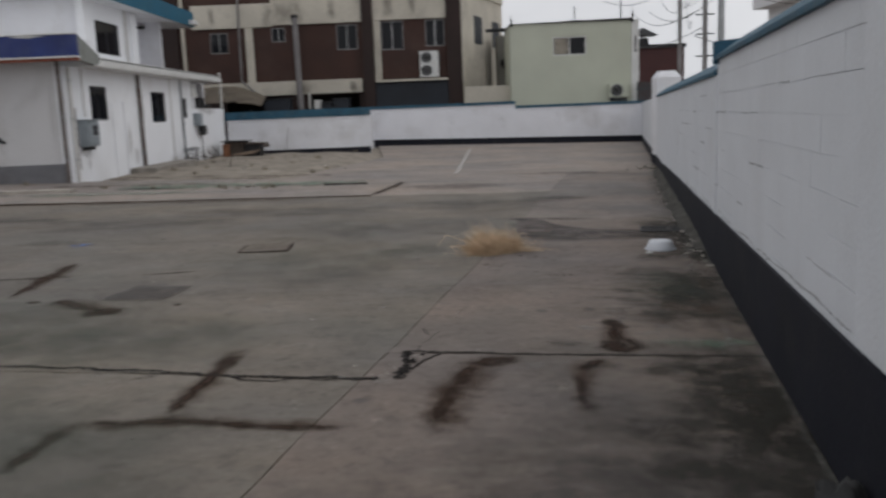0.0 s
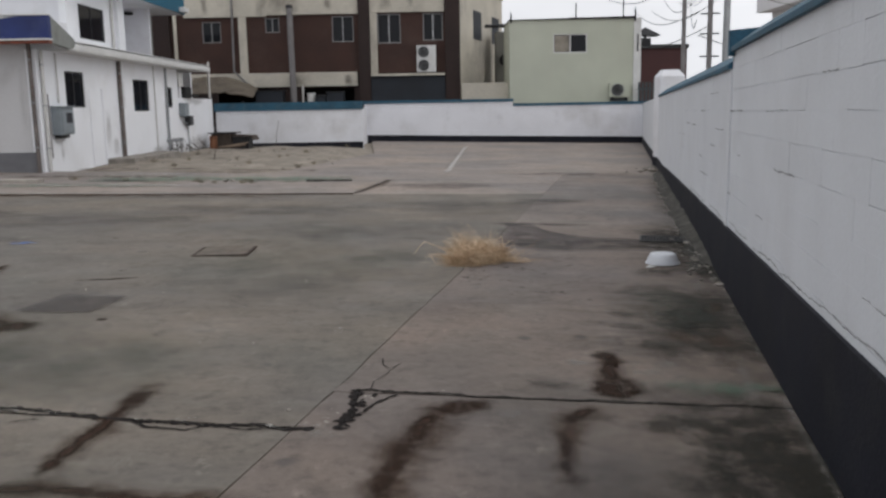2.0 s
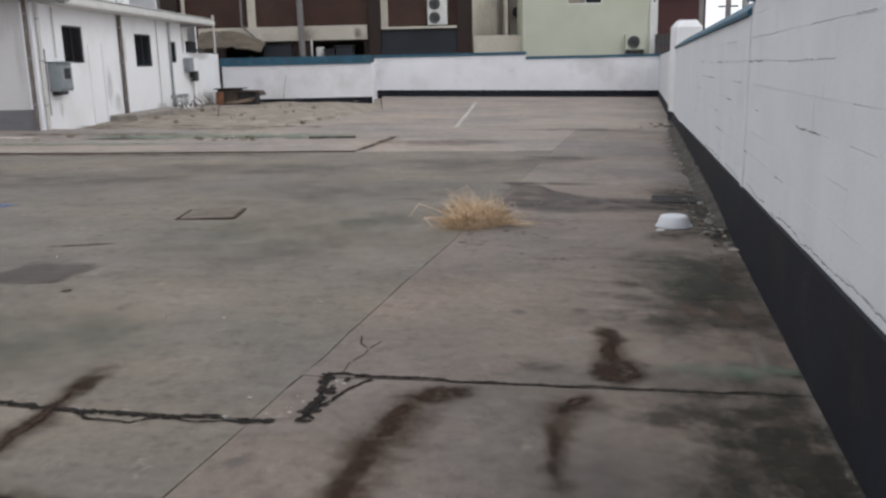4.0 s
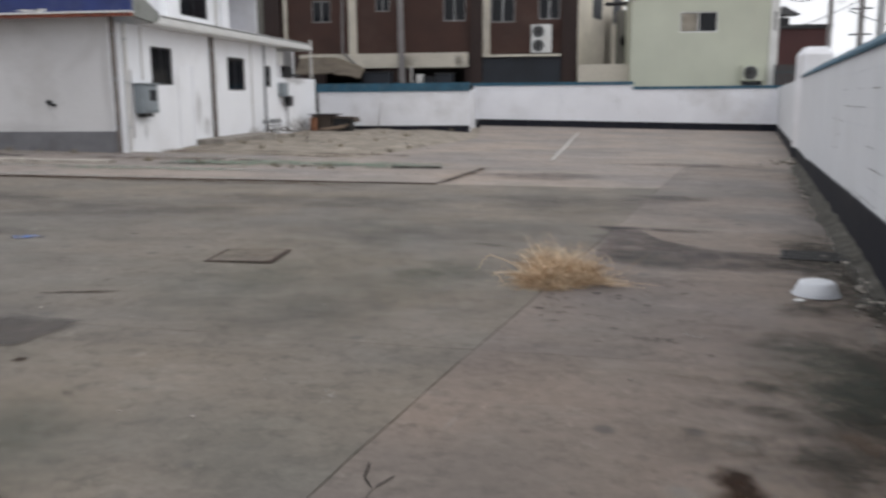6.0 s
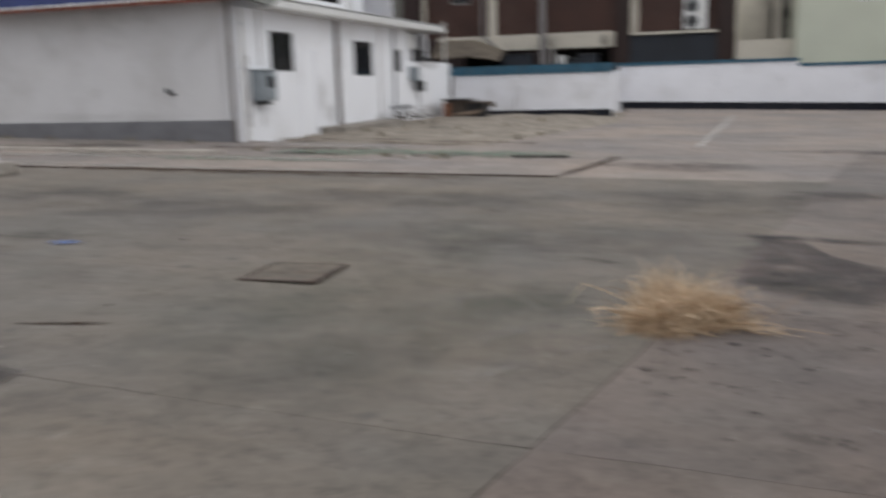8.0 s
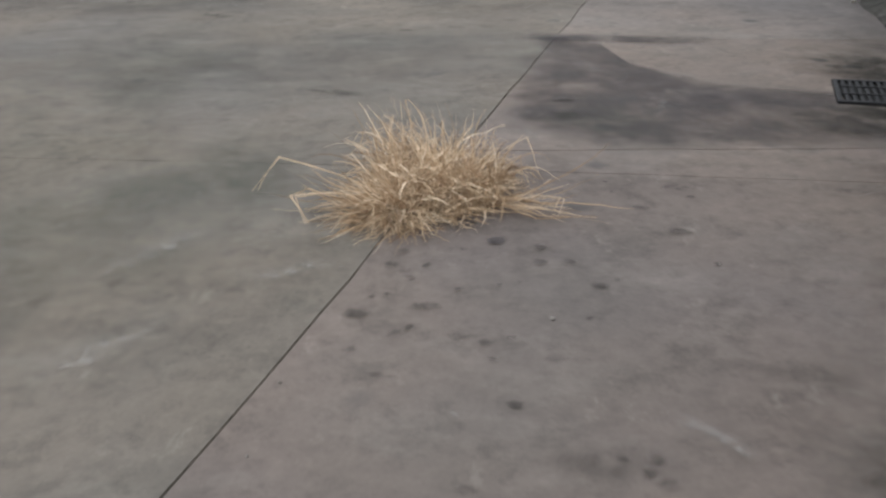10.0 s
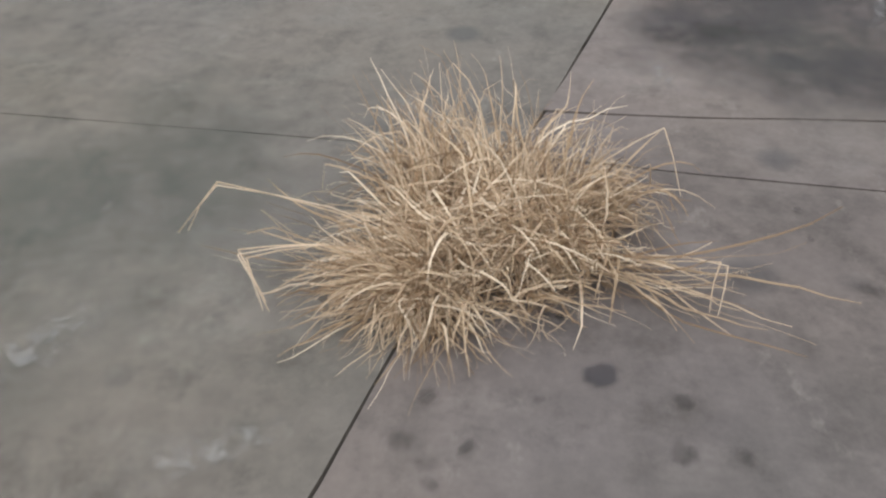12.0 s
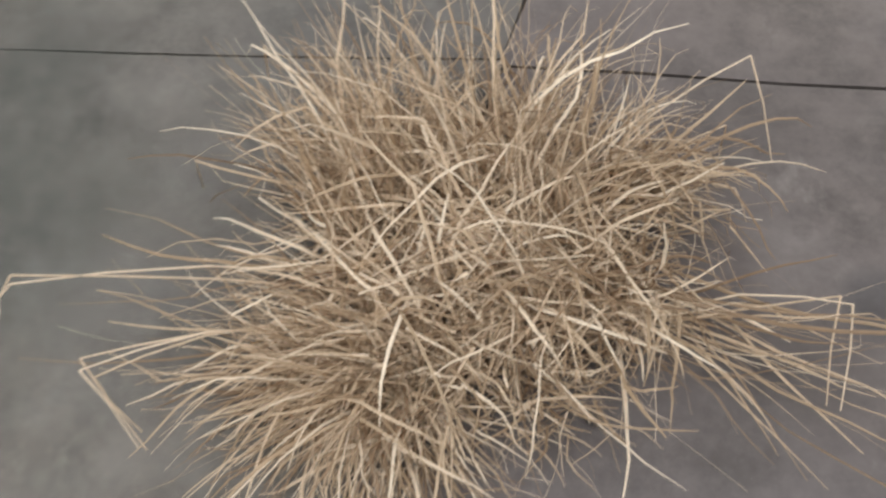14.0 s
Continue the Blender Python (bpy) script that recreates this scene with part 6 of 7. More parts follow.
GRIME = "grey weather stain on the white wall"
for pts, w, pk in (([(-10.0, 1.75), (-9.4, 2.2), (-8.9, 2.7)], 0.14, 1.0), ([(-15.4, 2.85), (-12.5, 2.75), (-9.0, 2.7)], 0.35, 1.0), ([(-13.2, 2.7), (-13.0, 1.6)], 0.3, 0.9), ([(-11.6, 2.7), (-11.5, 1.9)], 0.3, 0.9), ([(-14.6, 2.7), (-14.5, 1.2)], 0.22, 0.9), ([(-12.3, 1.25), (-11.9, 1.1)], 0.14, 0.9), ([(-8.95, 0.8), (-8.95, 2.8)], 0.07, 1.1), ([(-15.0, 0.72), (-9.0, 0.7)], 0.12, 1.0), ([(-10.3, 1.2), (-10.1, 0.75)], 0.07, 1.0)):
    wall_mark("wall_grime", GRIME, WALL_GRIME, "y", HY - 0.004, pts, w * 1.4, pk * 0.5)
for pts, w, pk in (([(23.9, 0.3), (23.9, 1.6)], 0.25, 1.0), ([(24.3, 0.25), (24.4, 0.9)], 0.3, 1.1), ([(27.2, 0.2), (28.4, 0.3)], 0.22, 1.1), ([(30.6, 0.3), (34.0, 0.35)], 0.35, 1.2), ([(30.5, 1.9), (33.5, 1.85)], 0.2, 1.1), ([(31.2, 1.8), (31.3, 0.9)], 0.2, 1.0), ([(25.2, 2.6), (25.2, 1.4)], 0.12, 0.9), ([(21.0, 0.9), (21.0, 0.3)], 0.12, 1.0)):
    wall_mark("wall_grime", GRIME, WALL_GRIME, "x", HX + 0.004, pts, w, pk)
for x0, z0, z1, w in ((-2.0, 1.4, 0.5, 0.15), (0.5, 1.5, 0.6, 0.2), (2.9, 1.4, 0.4, 0.2), (5.5, 1.35, 0.3, 0.15), (8.05, 1.4, 0.0, 0.1), (8.9, 1.4, 0.1, 0.1), (3.5, 0.4, 0.3, 0.5), (7.2, 1.3, 0.3, 0.2)):
    wall_mark("wall_grime", GRIME, WALL_GRIME, "y", 40.095, [(x0, z0), (x0 + 0.05, z1)], w * 1.5, 0.3)
for x0, z0, z1, w in ((-7.2, 1.3, 0.3, 0.2), (-5.4, 1.3, 0.5, 0.1), (-4.0, 1.3, 0.4, 0.2)):
    wall_mark("wall_grime", GRIME, WALL_GRIME, "y", 34.595, [(x0, z0), (x0 + 0.05, z1)], w * 1.5, 0.3)
DRIP = "dark water streak on weathered render"
for x0, z0, z1, w in ((-8.4, 7.1, 5.9, 0.35), (-7.6, 7.2, 6.0, 0.5), (-7.0, 7.2, 6.1, 0.3), (-11.2, 7.0, 6.2, 0.15), (-2.4, 7.3, 6.2, 0.3), (-1.2, 7.3, 6.3, 0.2), (-5.2, 7.2, 6.3, 0.2), (-6.9, 3.25, 2.6, 0.3), (-4.3, 3.2, 2.7, 0.15)):
    wall_mark("wall_grime", DRIP, DRIP_STAIN, "y", 43.875, [(x0, z0 + 0.1), (x0 + 0.05, z1 - 0.2)], w * 1.4, 0.75)


def fascia_flakes():
    rng = random.Random(8)
    t = thing("peeled_paint", (-13, 19.44, 3.4), "pale flakes of peeled paint along the blue fascia", "flake")
    for i in range(22):
        x, z = rng.uniform(-18.2, -8.4), rng.choice((3.49, 3.47, 3.06))
        b = bm_new()
        ring = [b.verts.new((x + rng.uniform(0.5, 1) * rng.choice((0.1, 0.2, 0.35)) * math.cos(a), 19.449, z + rng.uniform(0.4, 1) * 0.04 * math.sin(a))) for a in [6.283 * k / 9 for k in range(9)]]
        f = b.faces.new(ring)
        r = bmesh.ops.extrude_face_region(b, geom=[f])
        bmesh.ops.translate(b, verts=[v for v in r["geom"] if isinstance(v, bmesh.types.BMVert)], vec=(0, -0.006, 0))
        part("flake", b, WHITE_METAL, t)


fascia_flakes()


# ---- things behind the back wall ----
def outdoor_unit(x0, x1, y, z0, z1, fans, label):
    t = thing("air_conditioner", ((x0 + x1) / 2, y, z0), label, "air conditioner")
    # the single-fan casing borrows the grey-green panel colour to look shaded
    part("casing", bx((x0, y - 0.32, z0 + 0.05), (x1, y, z1), 0.02), WHITE_METAL if fans > 1 else CABIN, t)
    for x in (x0 + 0.1, x1 - 0.16):
        part("foot", bx((x, y - 0.34, z0), (x + 0.06, y + 0.02, z0 + 0.049)), DARK_METAL, t)
    r = min((x1 - x0) * 0.36, (z1 - z0) / fans * 0.4)
    for k in range(fans):
        cz = z0 + 0.05 + (z1 - z0 - 0.05) * (k + 0.5) / fans
        cx = x0 + r + 0.07
        fan = part("fan_grille", tube(bm_new(), [(cx, y - 0.323, cz), (cx, y - 0.345, cz)], r, 24), DARK, t, "dark round fan opening")
        for q in (0.4, 0.75, 1.0):
            ring = bm_new()
            tube(ring, [(cx + r * q * math.cos(a), y - 0.35, cz + r * q * math.sin(a)) for a in [6.2832 * i / 20 for i in range(21)]], 0.012, 5)
            part("guard_ring", ring, GREY_METAL, fan)
    return t


outdoor_unit(-0.88, 0.06, 43.95, 3.13, 4.45, 2, "tall white two-fan air conditioner unit on the ledge")
outdoor_unit(8.25, 9.15, 42.25, 1.74, 2.45, 1, "white air conditioner unit with shade in its colour against the green cabin")
part("bracket", bx((8.3, 41.95, 1.6), (9.1, 42.25, 1.735)), DARK_METAL, tagged(thing("unit_bracket", (8.7, 42.2, 1.6), "dark steel bracket under the cabin air conditioner", "bracket")))


def service_poles():
    t = thing("concrete_post", (-7.05, 43.2, -0.2), "grey weathered post standing before the brown building", "post")
    part("shaft", tube(bm_new(), [(-6.86, 43.2, -0.2), (-6.92, 43.2, 6.25)], 0.16, 12, 0.14), GREY_POLE, t)
    part("cap", tube(bm_new(), [(-6.92, 43.2, 6.251), (-6.92, 43.2, 6.4)], 0.17, 12), DARK_METAL, t)
    u = thing("drain_pipe", (-9.85, 43.8, 2.0), "long pale downpipe with a slanting foot on the brown building", "pipe")
    part("pipe", tube(bm_new(), [(-9.8, 43.8, 7.6), (-9.85, 43.8, 3.35), (-8.75, 43.6, 2.3)], 0.055, 8), GREY_POLE, u)
    w = thing("tarp_roof", (-10.5, 42.5, 1.9), "sagging dirty sheet roof over a store", "roof")
    b = bm_new()
    n = 14
    grid = [[b.verts.new((-11.4 + 3.0 * i / n, 41.0 + 1.2 * j / 4, 2.3 + (0.75 - 0.6 * max(0, i / n - 0.45)) * j / 4 + 0.1 * noise.noise(Vector((i * 0.7, j * 0.9, 1))) - 0.5 * max(0, i / n - 0.6))) for j in range(5)] for i in range(n + 1)]
    for i in range(n):
        for j in range(4):
            b.faces.new((grid[i][j], grid[i + 1][j], grid[i + 1][j + 1], grid[i][j + 1]))
    r = bmesh.ops.extrude_face_region(b, geom=b.faces[:])
    bmesh.ops.translate(b, verts=[v for v in r["geom"] if isinstance(v, bmesh.types.BMVert)], vec=(0, 0, -0.05))
    part("sheet", b, TARP, w, "dirty beige sagging sheet")
    for x in (-11.2, -8.9):
        part("leg", tube(bm_new(), [(x, 41.1, -0.2), (x, 41.1, 1.9)], 0.05), DARK_METAL, w)
    for x, z0, z1, m in ((-6.46, 0.0, 2.6, PIPE_WHITE), (-6.05, 0.0, 2.25, WHITE_METAL)):
        c = thing("storage_drum" if m is WHITE_METAL else "pipe_stub", (x, 43.4, z0 - 0.2), "pale object standing behind the low wall", "clutter")
        part("body", tube(bm_new(), [(x, 43.4, z0 - 0.2), (x, 43.4, z1)], 0.2 if m is WHITE_METAL else 0.05, 12), m, c)
    for x0, x1, z1 in ((-8.6, -7.3, 2.35), (-5.2, -4.4, 2.25), (-5.75, -5.25, 2.1)):
        c = thing("stored_boxes", ((x0 + x1) / 2, 42.8, -0.2), "dark stacked goods behind the low wall", "boxes")
        part("goods_block", bx((x0, 42.5, -0.2), (x1, 43.3, z1), 0.05), NAVY, c)
        part("lid", bx((x0 - 0.06, 42.45, z1 + 0.001), (x1 + 0.06, 43.35, z1 + 0.05)), DARK_METAL, c)


service_poles()


def right_background():
    for x, y, r, m, h in ((9.1, 32.8, 0.085, GREY_POLE, 11), (9.95, 32.5, 0.1, GREY_POLE, 11), (10.5, 32.35, 0.13, GREY_METAL, 12)):
        t = thing("utility_pole", (x, y, -0.4), "tall grey utility pole beyond the block wall", "pole", "utility poles")
        part("shaft", tube(bm_new(), [(x, y, -0.4), (x, y, h)], r, 10, r * 0.8), m, t)
        part("crossarm", bx((x - 0.9, y - 0.05, h - 1.2), (x + 0.9, y + 0.05, h - 1.1)), DARK_METAL, t)
    rung = thing("pole_bracket", (9.95, 32.5, 3.2), "steel step brackets between the utility poles", "bracket")
    for z in (3.1, 3.9, 4.6, 5.3, 6.2):
        part("rung", tube(bm_new(), [(9.62, 32.55, z), (10.28, 32.45, z)], 0.03, 5), DARK_METAL, rung)
    rng = random.Random(4)
    for i in range(16):
        z = 4.0 + i * 0.26
        a = Vector((10.0 + rng.uniform(-0.8, 0.5), 32.4, z + rng.uniform(-0.2, 0.2)))
        e = Vector((rng.choice((11.5, 12.5, 16, 22, 26)) + rng.uniform(-0.6, 2), rng.uniform(50, 62), z * 1.35 + rng.uniform(-0.8, 1.6)))
        pts = [a.lerp(e, k / 12) - Vector((0, 0, 0.7 * math.sin(math.pi * k / 12))) for k in range(13)]
        t = thing("overhead_wire", tuple(a), "thin black overhead wire", "wire", "overhead wires")
        part("wire", tube(bm_new(), pts, 0.018, 4), BLACK_RUBBER, t)
    t = thing("red_house", (14.5, 60, -0.4), "dull dark red house beyond the cabin", "house")
    part("wall", bx((13.0, 58, -0.4), (16.4, 64, 5.0)), ROOF_RED, t)
    part("roof", bx((12.9, 57.9, 5.001), (16.5, 64.1, 5.25)), DARK_METAL, t)
    part("water_tank", bx((13.4, 59, 5.251), (14.3, 60, 5.75), 0.1), DARK_METAL, t)
    b = bm_new()
    lo = [b.verts.new(p) for p in ((13.1, 58.8, 5.9), (14.9, 58.8, 5.9), (14.9, 60.3, 5.9), (13.1, 60.3, 5.9))]
    top = b.verts.new((14.0, 59.5, 6.5))
    b.faces.new(lo[::-1])
    for i in range(4):
        b.faces.new((lo[i - 1], lo[i], top))
    part("tank_roof", b, DARK_METAL, t)
    part("tank_post", tube(bm_new(), [(14.0, 59.5, 5.7), (14.0, 59.5, 5.95)], 0.1), DARK_METAL, t)
    f = thing("green_fence", (10.2, 41.6, -0.3), "dark green slatted fence behind the wall corner", "fence")
    for i in range(9):
        part("slat", bx((9.5 + i * 0.17, 41.6, -0.3), (9.6 + i * 0.17, 41.63, 2.45)), CANOPY_POST, f)
    part("rail", bx((9.48, 41.635, 2.1), (11.0, 41.67, 2.18)), CANOPY_POST, f)
    a = thing("apartment_block", (36, 80, -0.4), "pale apartment block with overhanging upper floors", "building")
    part("base", bx((34, 76, -0.4), (50, 90, 10.3)), TOWER_WHITE, a)
    part("upper_storey", bx((32.4, 74, 10.301), (50, 90, 24)), TOWER_WHITE, a)
    for k in range(4):
        for j in range(5):
            part("window", bx((33.2 + j * 3.2, 73.96, 11.2 + k * 3), (34.6 + j * 3.2, 74.02, 12.7 + k * 3)), GLASS_DARK, a)
    s = thing("steel_house", (4.2, 47, -0.3), "grey sheet-clad lean-to beside the cabin", "building")
    part("wall", bx((3.3, 48.0, -0.3), (5.0, 49.5, 5.4)), OFFICE_GREY, s)
    part("fan", tube(bm_new(), [(3.75, 47.99, 3.9), (3.75, 47.9, 3.9)], 0.3, 16), DARK, s)
    part("pipe", tube(bm_new(), [(2.6, 46.5, 5.55), (4.6, 46.5, 5.6)], 0.09), DARK_METAL, s)
    w = thing("rear_building", (-17.5, 56, -0.2), "grey-beige rear wing behind the teal roof", "building")
    wins = [(-17.7, -16.5, 8.3, 9.4), (-20.2, -19.3, 8.6, 9.4)]
    part("wall", holed_wall(bm_new(), "y", 50, 0.25, -24, -12.5, -0.2, 10.15, wins), OFFICE_GREY, w)
    part("roof", bx((-24.2, 49.8, 10.151), (-12.45, 58, 10.4)), DARK_METAL, w)
    for q in wins:
        window(w, "y", 50, 1, *q, 1, ALU, 0.07, label="sliding window")


right_background()

# ---- street side ----
SA, SR = Vector((-0.794, 0.608, 0)), Vector((0.608, 0.794, 0))


def street(d, u, z=0.0):
    """A place on the street side: metres out from the yard, metres along the street, height."""
    p = Vector((0.61, 3.99, 0)) + SA * d + SR * u
    return Vector((p.x, p.y, z))


def sbox(lo, hi, bevel=0.0):
    """A box in street measure: (out, along, height)."""
    b = box(bm_new(), lo, hi, bevel)
    for v in b.verts:
        v.co = street(*v.co)
    return b


def stube(pts, r, sides=8, r_end=None):
    return tube(bm_new(), [street(*p) for p in pts], r, sides, r_end)


def bus(d, u0, u1, label):
    t = thing("bus", tuple(street(d, (u0 + u1) / 2, 0.55)), label, "bus", "parked buses")
    part("body", sbox((d, u0, 0.85), (d + 2.4, u1, 3.0), 0.15), BUS_BLUE, t)
    part("roof", sbox((d + 0.05, u0 + 0.1, 3.001), (d + 2.35, u1 - 0.1, 3.2), 0.05), WHITE_METAL, t, "pale roof")
    n = max(3, int((u1 - u0) / 1.4))
    for i in range(n):
        a = u0 + 0.4 + (u1 - u0 - 0.8) * i / n
        part("window", sbox((d - 0.02, a, 1.75), (d + 0.05, a + (u1 - u0 - 0.8) / n - 0.08, 2.65), 0.01), GLASS_BLUE, t)
    part("stripe", sbox((d - 0.03, u0 + 2.2, 1.3), (d + 0.02, u0 + 4.2, 1.6)), BUS_YELLOW, t, "yellow lettering band")
    for u in (u0 + 1.5, u1 - 1.8):
        w = part("wheel", stube([(d - 0.03, u, 1.0), (d + 0.3, u, 1.0)], 0.45, 18), BLACK_RUBBER, t)
        part("hub", stube([(d - 0.06, u, 1.0), (d - 0.031, u, 1.0)], 0.2, 12), GREY_METAL, w)


def car(d, u0, u1, m, roof, label):
    t = thing("car", tuple(street(d, (u0 + u1) / 2, 0.55)), label, "car")
    L = u1 - u0
    z = 0.85
    b = bm_new()
    prism(b, [(u0, z), (u1, z), (u1, z + 0.55), (u1 - 0.2 * L, z + 0.62), (u1 - 0.32 * L, z + 1.05), (u0 + 0.25 * L, z + 1.08), (u0 + 0.08 * L, z + 0.65), (u0, z + 0.55)], d, d + 1.6, 0)
    bmesh.ops.bevel(b, geom=b.edges[:], offset=0.06, segments=2, affect="EDGES")
    for v in b.verts:
        v.co = street(*v.co)
    part("body", b, m, t)
    part("window", sbox((d - 0.01, u0 + 0.24 * L, z + 0.62), (d + 0.05, u1 - 0.33 * L, z + 0.98), 0.01), GLASS_DARK, t)
    part("roof_panel", sbox((d + 0.2, u0 + 0.28 * L, z + 1.081), (d + 1.4, u1 - 0.36 * L, z + 1.13), 0.02), roof, t)
    for u in (u0 + 0.2 * L, u1 - 0.2 * L):
        part("wheel", stube([(d - 0.02, u, z), (d + 0.2, u, z)], 0.3, 16), BLACK_RUBBER, t)


def street_side():
    for u0, u1, d0, d1 in ((-60, 60, 36, 46), (-60, 60, 49.2, 62)):
        b = sbox((d0, u0, 0.2), (d1, u1, 0.56))
        setting("road", b, ROAD, "dark asphalt street beyond the yard", "road")
    bus(57.5, -3.7, 3.6, "parked blue city bus with dark windows")
    bus(53.5, 3.9, 13.2, "parked blue city bus with a yellow band")
    car(59.5, -8.6, -4.8, BUS_YELLOW, WHITE_METAL, "yellow taxi with a white roof")
    c = thing("street_canopy", tuple(street(33, -3, 0.55)), "long flat grey canopy roof on dark posts", "canopy")
    part("roof", sbox((31.5, -16, 3.2), (35, 9, 3.42), 0.04), CANOPY, c)
    part("edge", sbox((31.42, -16, 3.22), (31.499, 9, 3.47)), CANOPY, c)
    for u in (-12.5, -1.0, 8.4):
        part("post", sbox((32.6, u - 0.18, 0.4), (32.95, u + 0.17, 3.199), 0.03), CANOPY_POST, c)
    k = setting("kerb", sbox((30.5, -40, 0.3), (36, 40, 0.66)), ROAD, "raised grey pavement beside the street", "pavement")
    for u0, u1 in ((-6.5, -2.2), (1.2, 5.2), (-14, -8)):
        h = thing("bench_planter", tuple(street(35.4, u0, 0.66)), "low dark planter along the pavement", "planter")
        part("trough", sbox((35.1, u0, 0.66), (35.7, u1, 0.95), 0.03), DARK_METAL, h)
        part("soil", sbox((35.15, u0 + 0.05, 0.951), (35.65, u1 - 0.05, 0.97)), DIRT, h)
    f = thing("blue_fence", tuple(street(56, -5, 0.56)), "tall blue-grey bar fence along the street", "fence")
    for i in range(17):
        u = -9.4 + i * 0.27
        part("bar", sbox((56, u, 0.56), (56.06, u + 0.13, 3.9)), FENCE_BLUE if i % 3 else STEEL_DARK, f)
    part("rail", sbox((56.061, -9.4, 3.3), (56.12, -4.8, 3.42)), FENCE_BLUE, f)
    # glass office with a forked steel column
    g = thing("glass_office", tuple(street(88, -12, 0.4)), "blue-green glass office tower with pale floor bands", "building")
    part("core", sbox((87.0, -30, 0.4), (105, -1.9, 46)), NAVY, g)
    for k in range(19):
        z = 1.0 + k * 2.35
        for j in range(14):
            u = -29.8 + j * 2.0
            part("pane", sbox((86.9, u, z), (86.99, u + 1.92, z + 1.7)), GLASS_BLUE, g)
        part("floor_band", sbox((86.85, -30, z + 1.72), (86.995, -1.9, z + 2.33)), TEAL_BAND, g)
    s = thing("white_tower", tuple(street(82, 0, 0.4)), "plain pale slab tower beside the glass office", "building")
    part("shaft", sbox((81, -1.85, 0.4), (90, 1.0, 44), 0.05), TOWER_WHITE, s)
    y = thing("forked_column", tuple(street(62, -4.5, 0.5)), "large forked grey steel column before the glass office", "column")
    part("stem", stube([(62, -4.6, 0.5), (62, -4.5, 10.4)], 0.6, 14), STEEL_DARK, y)
    part("arm", stube([(62, -4.7, 10.0), (62, -8.0, 16.2), (62, -10.5, 21)], 0.42, 12), STEEL_DARK, y)
    part("arm", stube([(62, -4.3, 10.0), (62, -0.9, 17.2), (62, 1.0, 21)], 0.5, 12), STEEL_DARK, y)
    r = thing("round_building", tuple(street(97, 3, 0.4)), "grey round-fronted building with a white band and low roof", "building")
    part("drum", tube(bm_new(), [street(97, 3.0, 0.4), street(97, 3.0, 13.4)], 2.15, 24), STEEL_DARK, r)
    part("white_band", tube(bm_new(), [street(97, 3.0, 11.4), street(97, 3.0, 12.5)], 2.25, 24), TOWER_WHITE, r)
    for z in (4.0, 7.0, 9.0):
        part("window_band", tube(bm_new(), [street(97, 3.0, z), street(97, 3.0, z + 1.5)], 2.18, 24), GLASS_BLUE, r)
    part("roof", tube(bm_new(), [street(97, 3.0, 13.401), street(97, 3.0, 14.6)], 2.5, 24, 0.4), DARK_METAL, r)
    o = thing("grey_office", tuple(street(120, 26, 0.4)), "pale grey stepped office block in the distance", "building")
    part("main_block", sbox((120, 23.4, 0.4), (132, 33.6, 22.4)), TOWER_WHITE, o)
    part("low_block", sbox((121, 19.9, 0.4), (132, 23.39, 16.6)), STEEL_DARK, o)
    for u0, u1, z0, z1 in ((23.0, 25.2, 14.2, 19.0), (26.3, 27.2, 15.2, 18.6), (24.6, 25.3, 20.4, 21.6), (25.9, 26.6, 20.4, 21.6), (28.4, 29.2, 16.6, 17.8), (30.0, 30.8, 16.4, 17.6)):
        part("window", sbox((119.9, u0 + 2.1, z0), (120.05, u1 + 2.1, z1)), GLASS_BLUE, o)
    for i in range(5):
        part("window", sbox((120.9, 20.1 + 0.7 * i, 12.5), (121.05, 20.6 + 0.7 * i, 16.2)), GLASS_BLUE, o)
    part("mast", stube([(124, 24.4, 22.4), (124, 24.4, 24.6)], 0.12, 6), DARK_METAL, o)
    p = thing("leaning_pole", tuple(street(40, 3.6, 0.4)), "tall thin leaning pole beside the street", "pole")
    part("shaft", stube([(40, 4.2, 0.4), (40, 3.6, 9.6)], 0.1, 8, 0.07), DARK_METAL, p)
    for d, u, h, a in ((52, 3.6, 7.5, -1.6), (62, 11.6, 9.7, -1.9)):
        l = thing("street_lamp", tuple(street(d, u, 0.5)), "grey street lamp with a curved arm", "street lamp", "street lamps")
        part("post", stube([(d, u, 0.5), (d, u, h - 0.5)], 0.09, 8), GREY_METAL, l)
        part("arm", stube([(d, u, h - 0.5), (d, u + a * 0.3, h - 0.1), (d, u + a, h)], 0.05, 6), GREY_METAL, l)
        part("head", sbox((d - 0.15, u + a - 0.45, h - 0.06), (d + 0.15, u + a, h + 0.1), 0.03), GREY_METAL, l)


street_side()


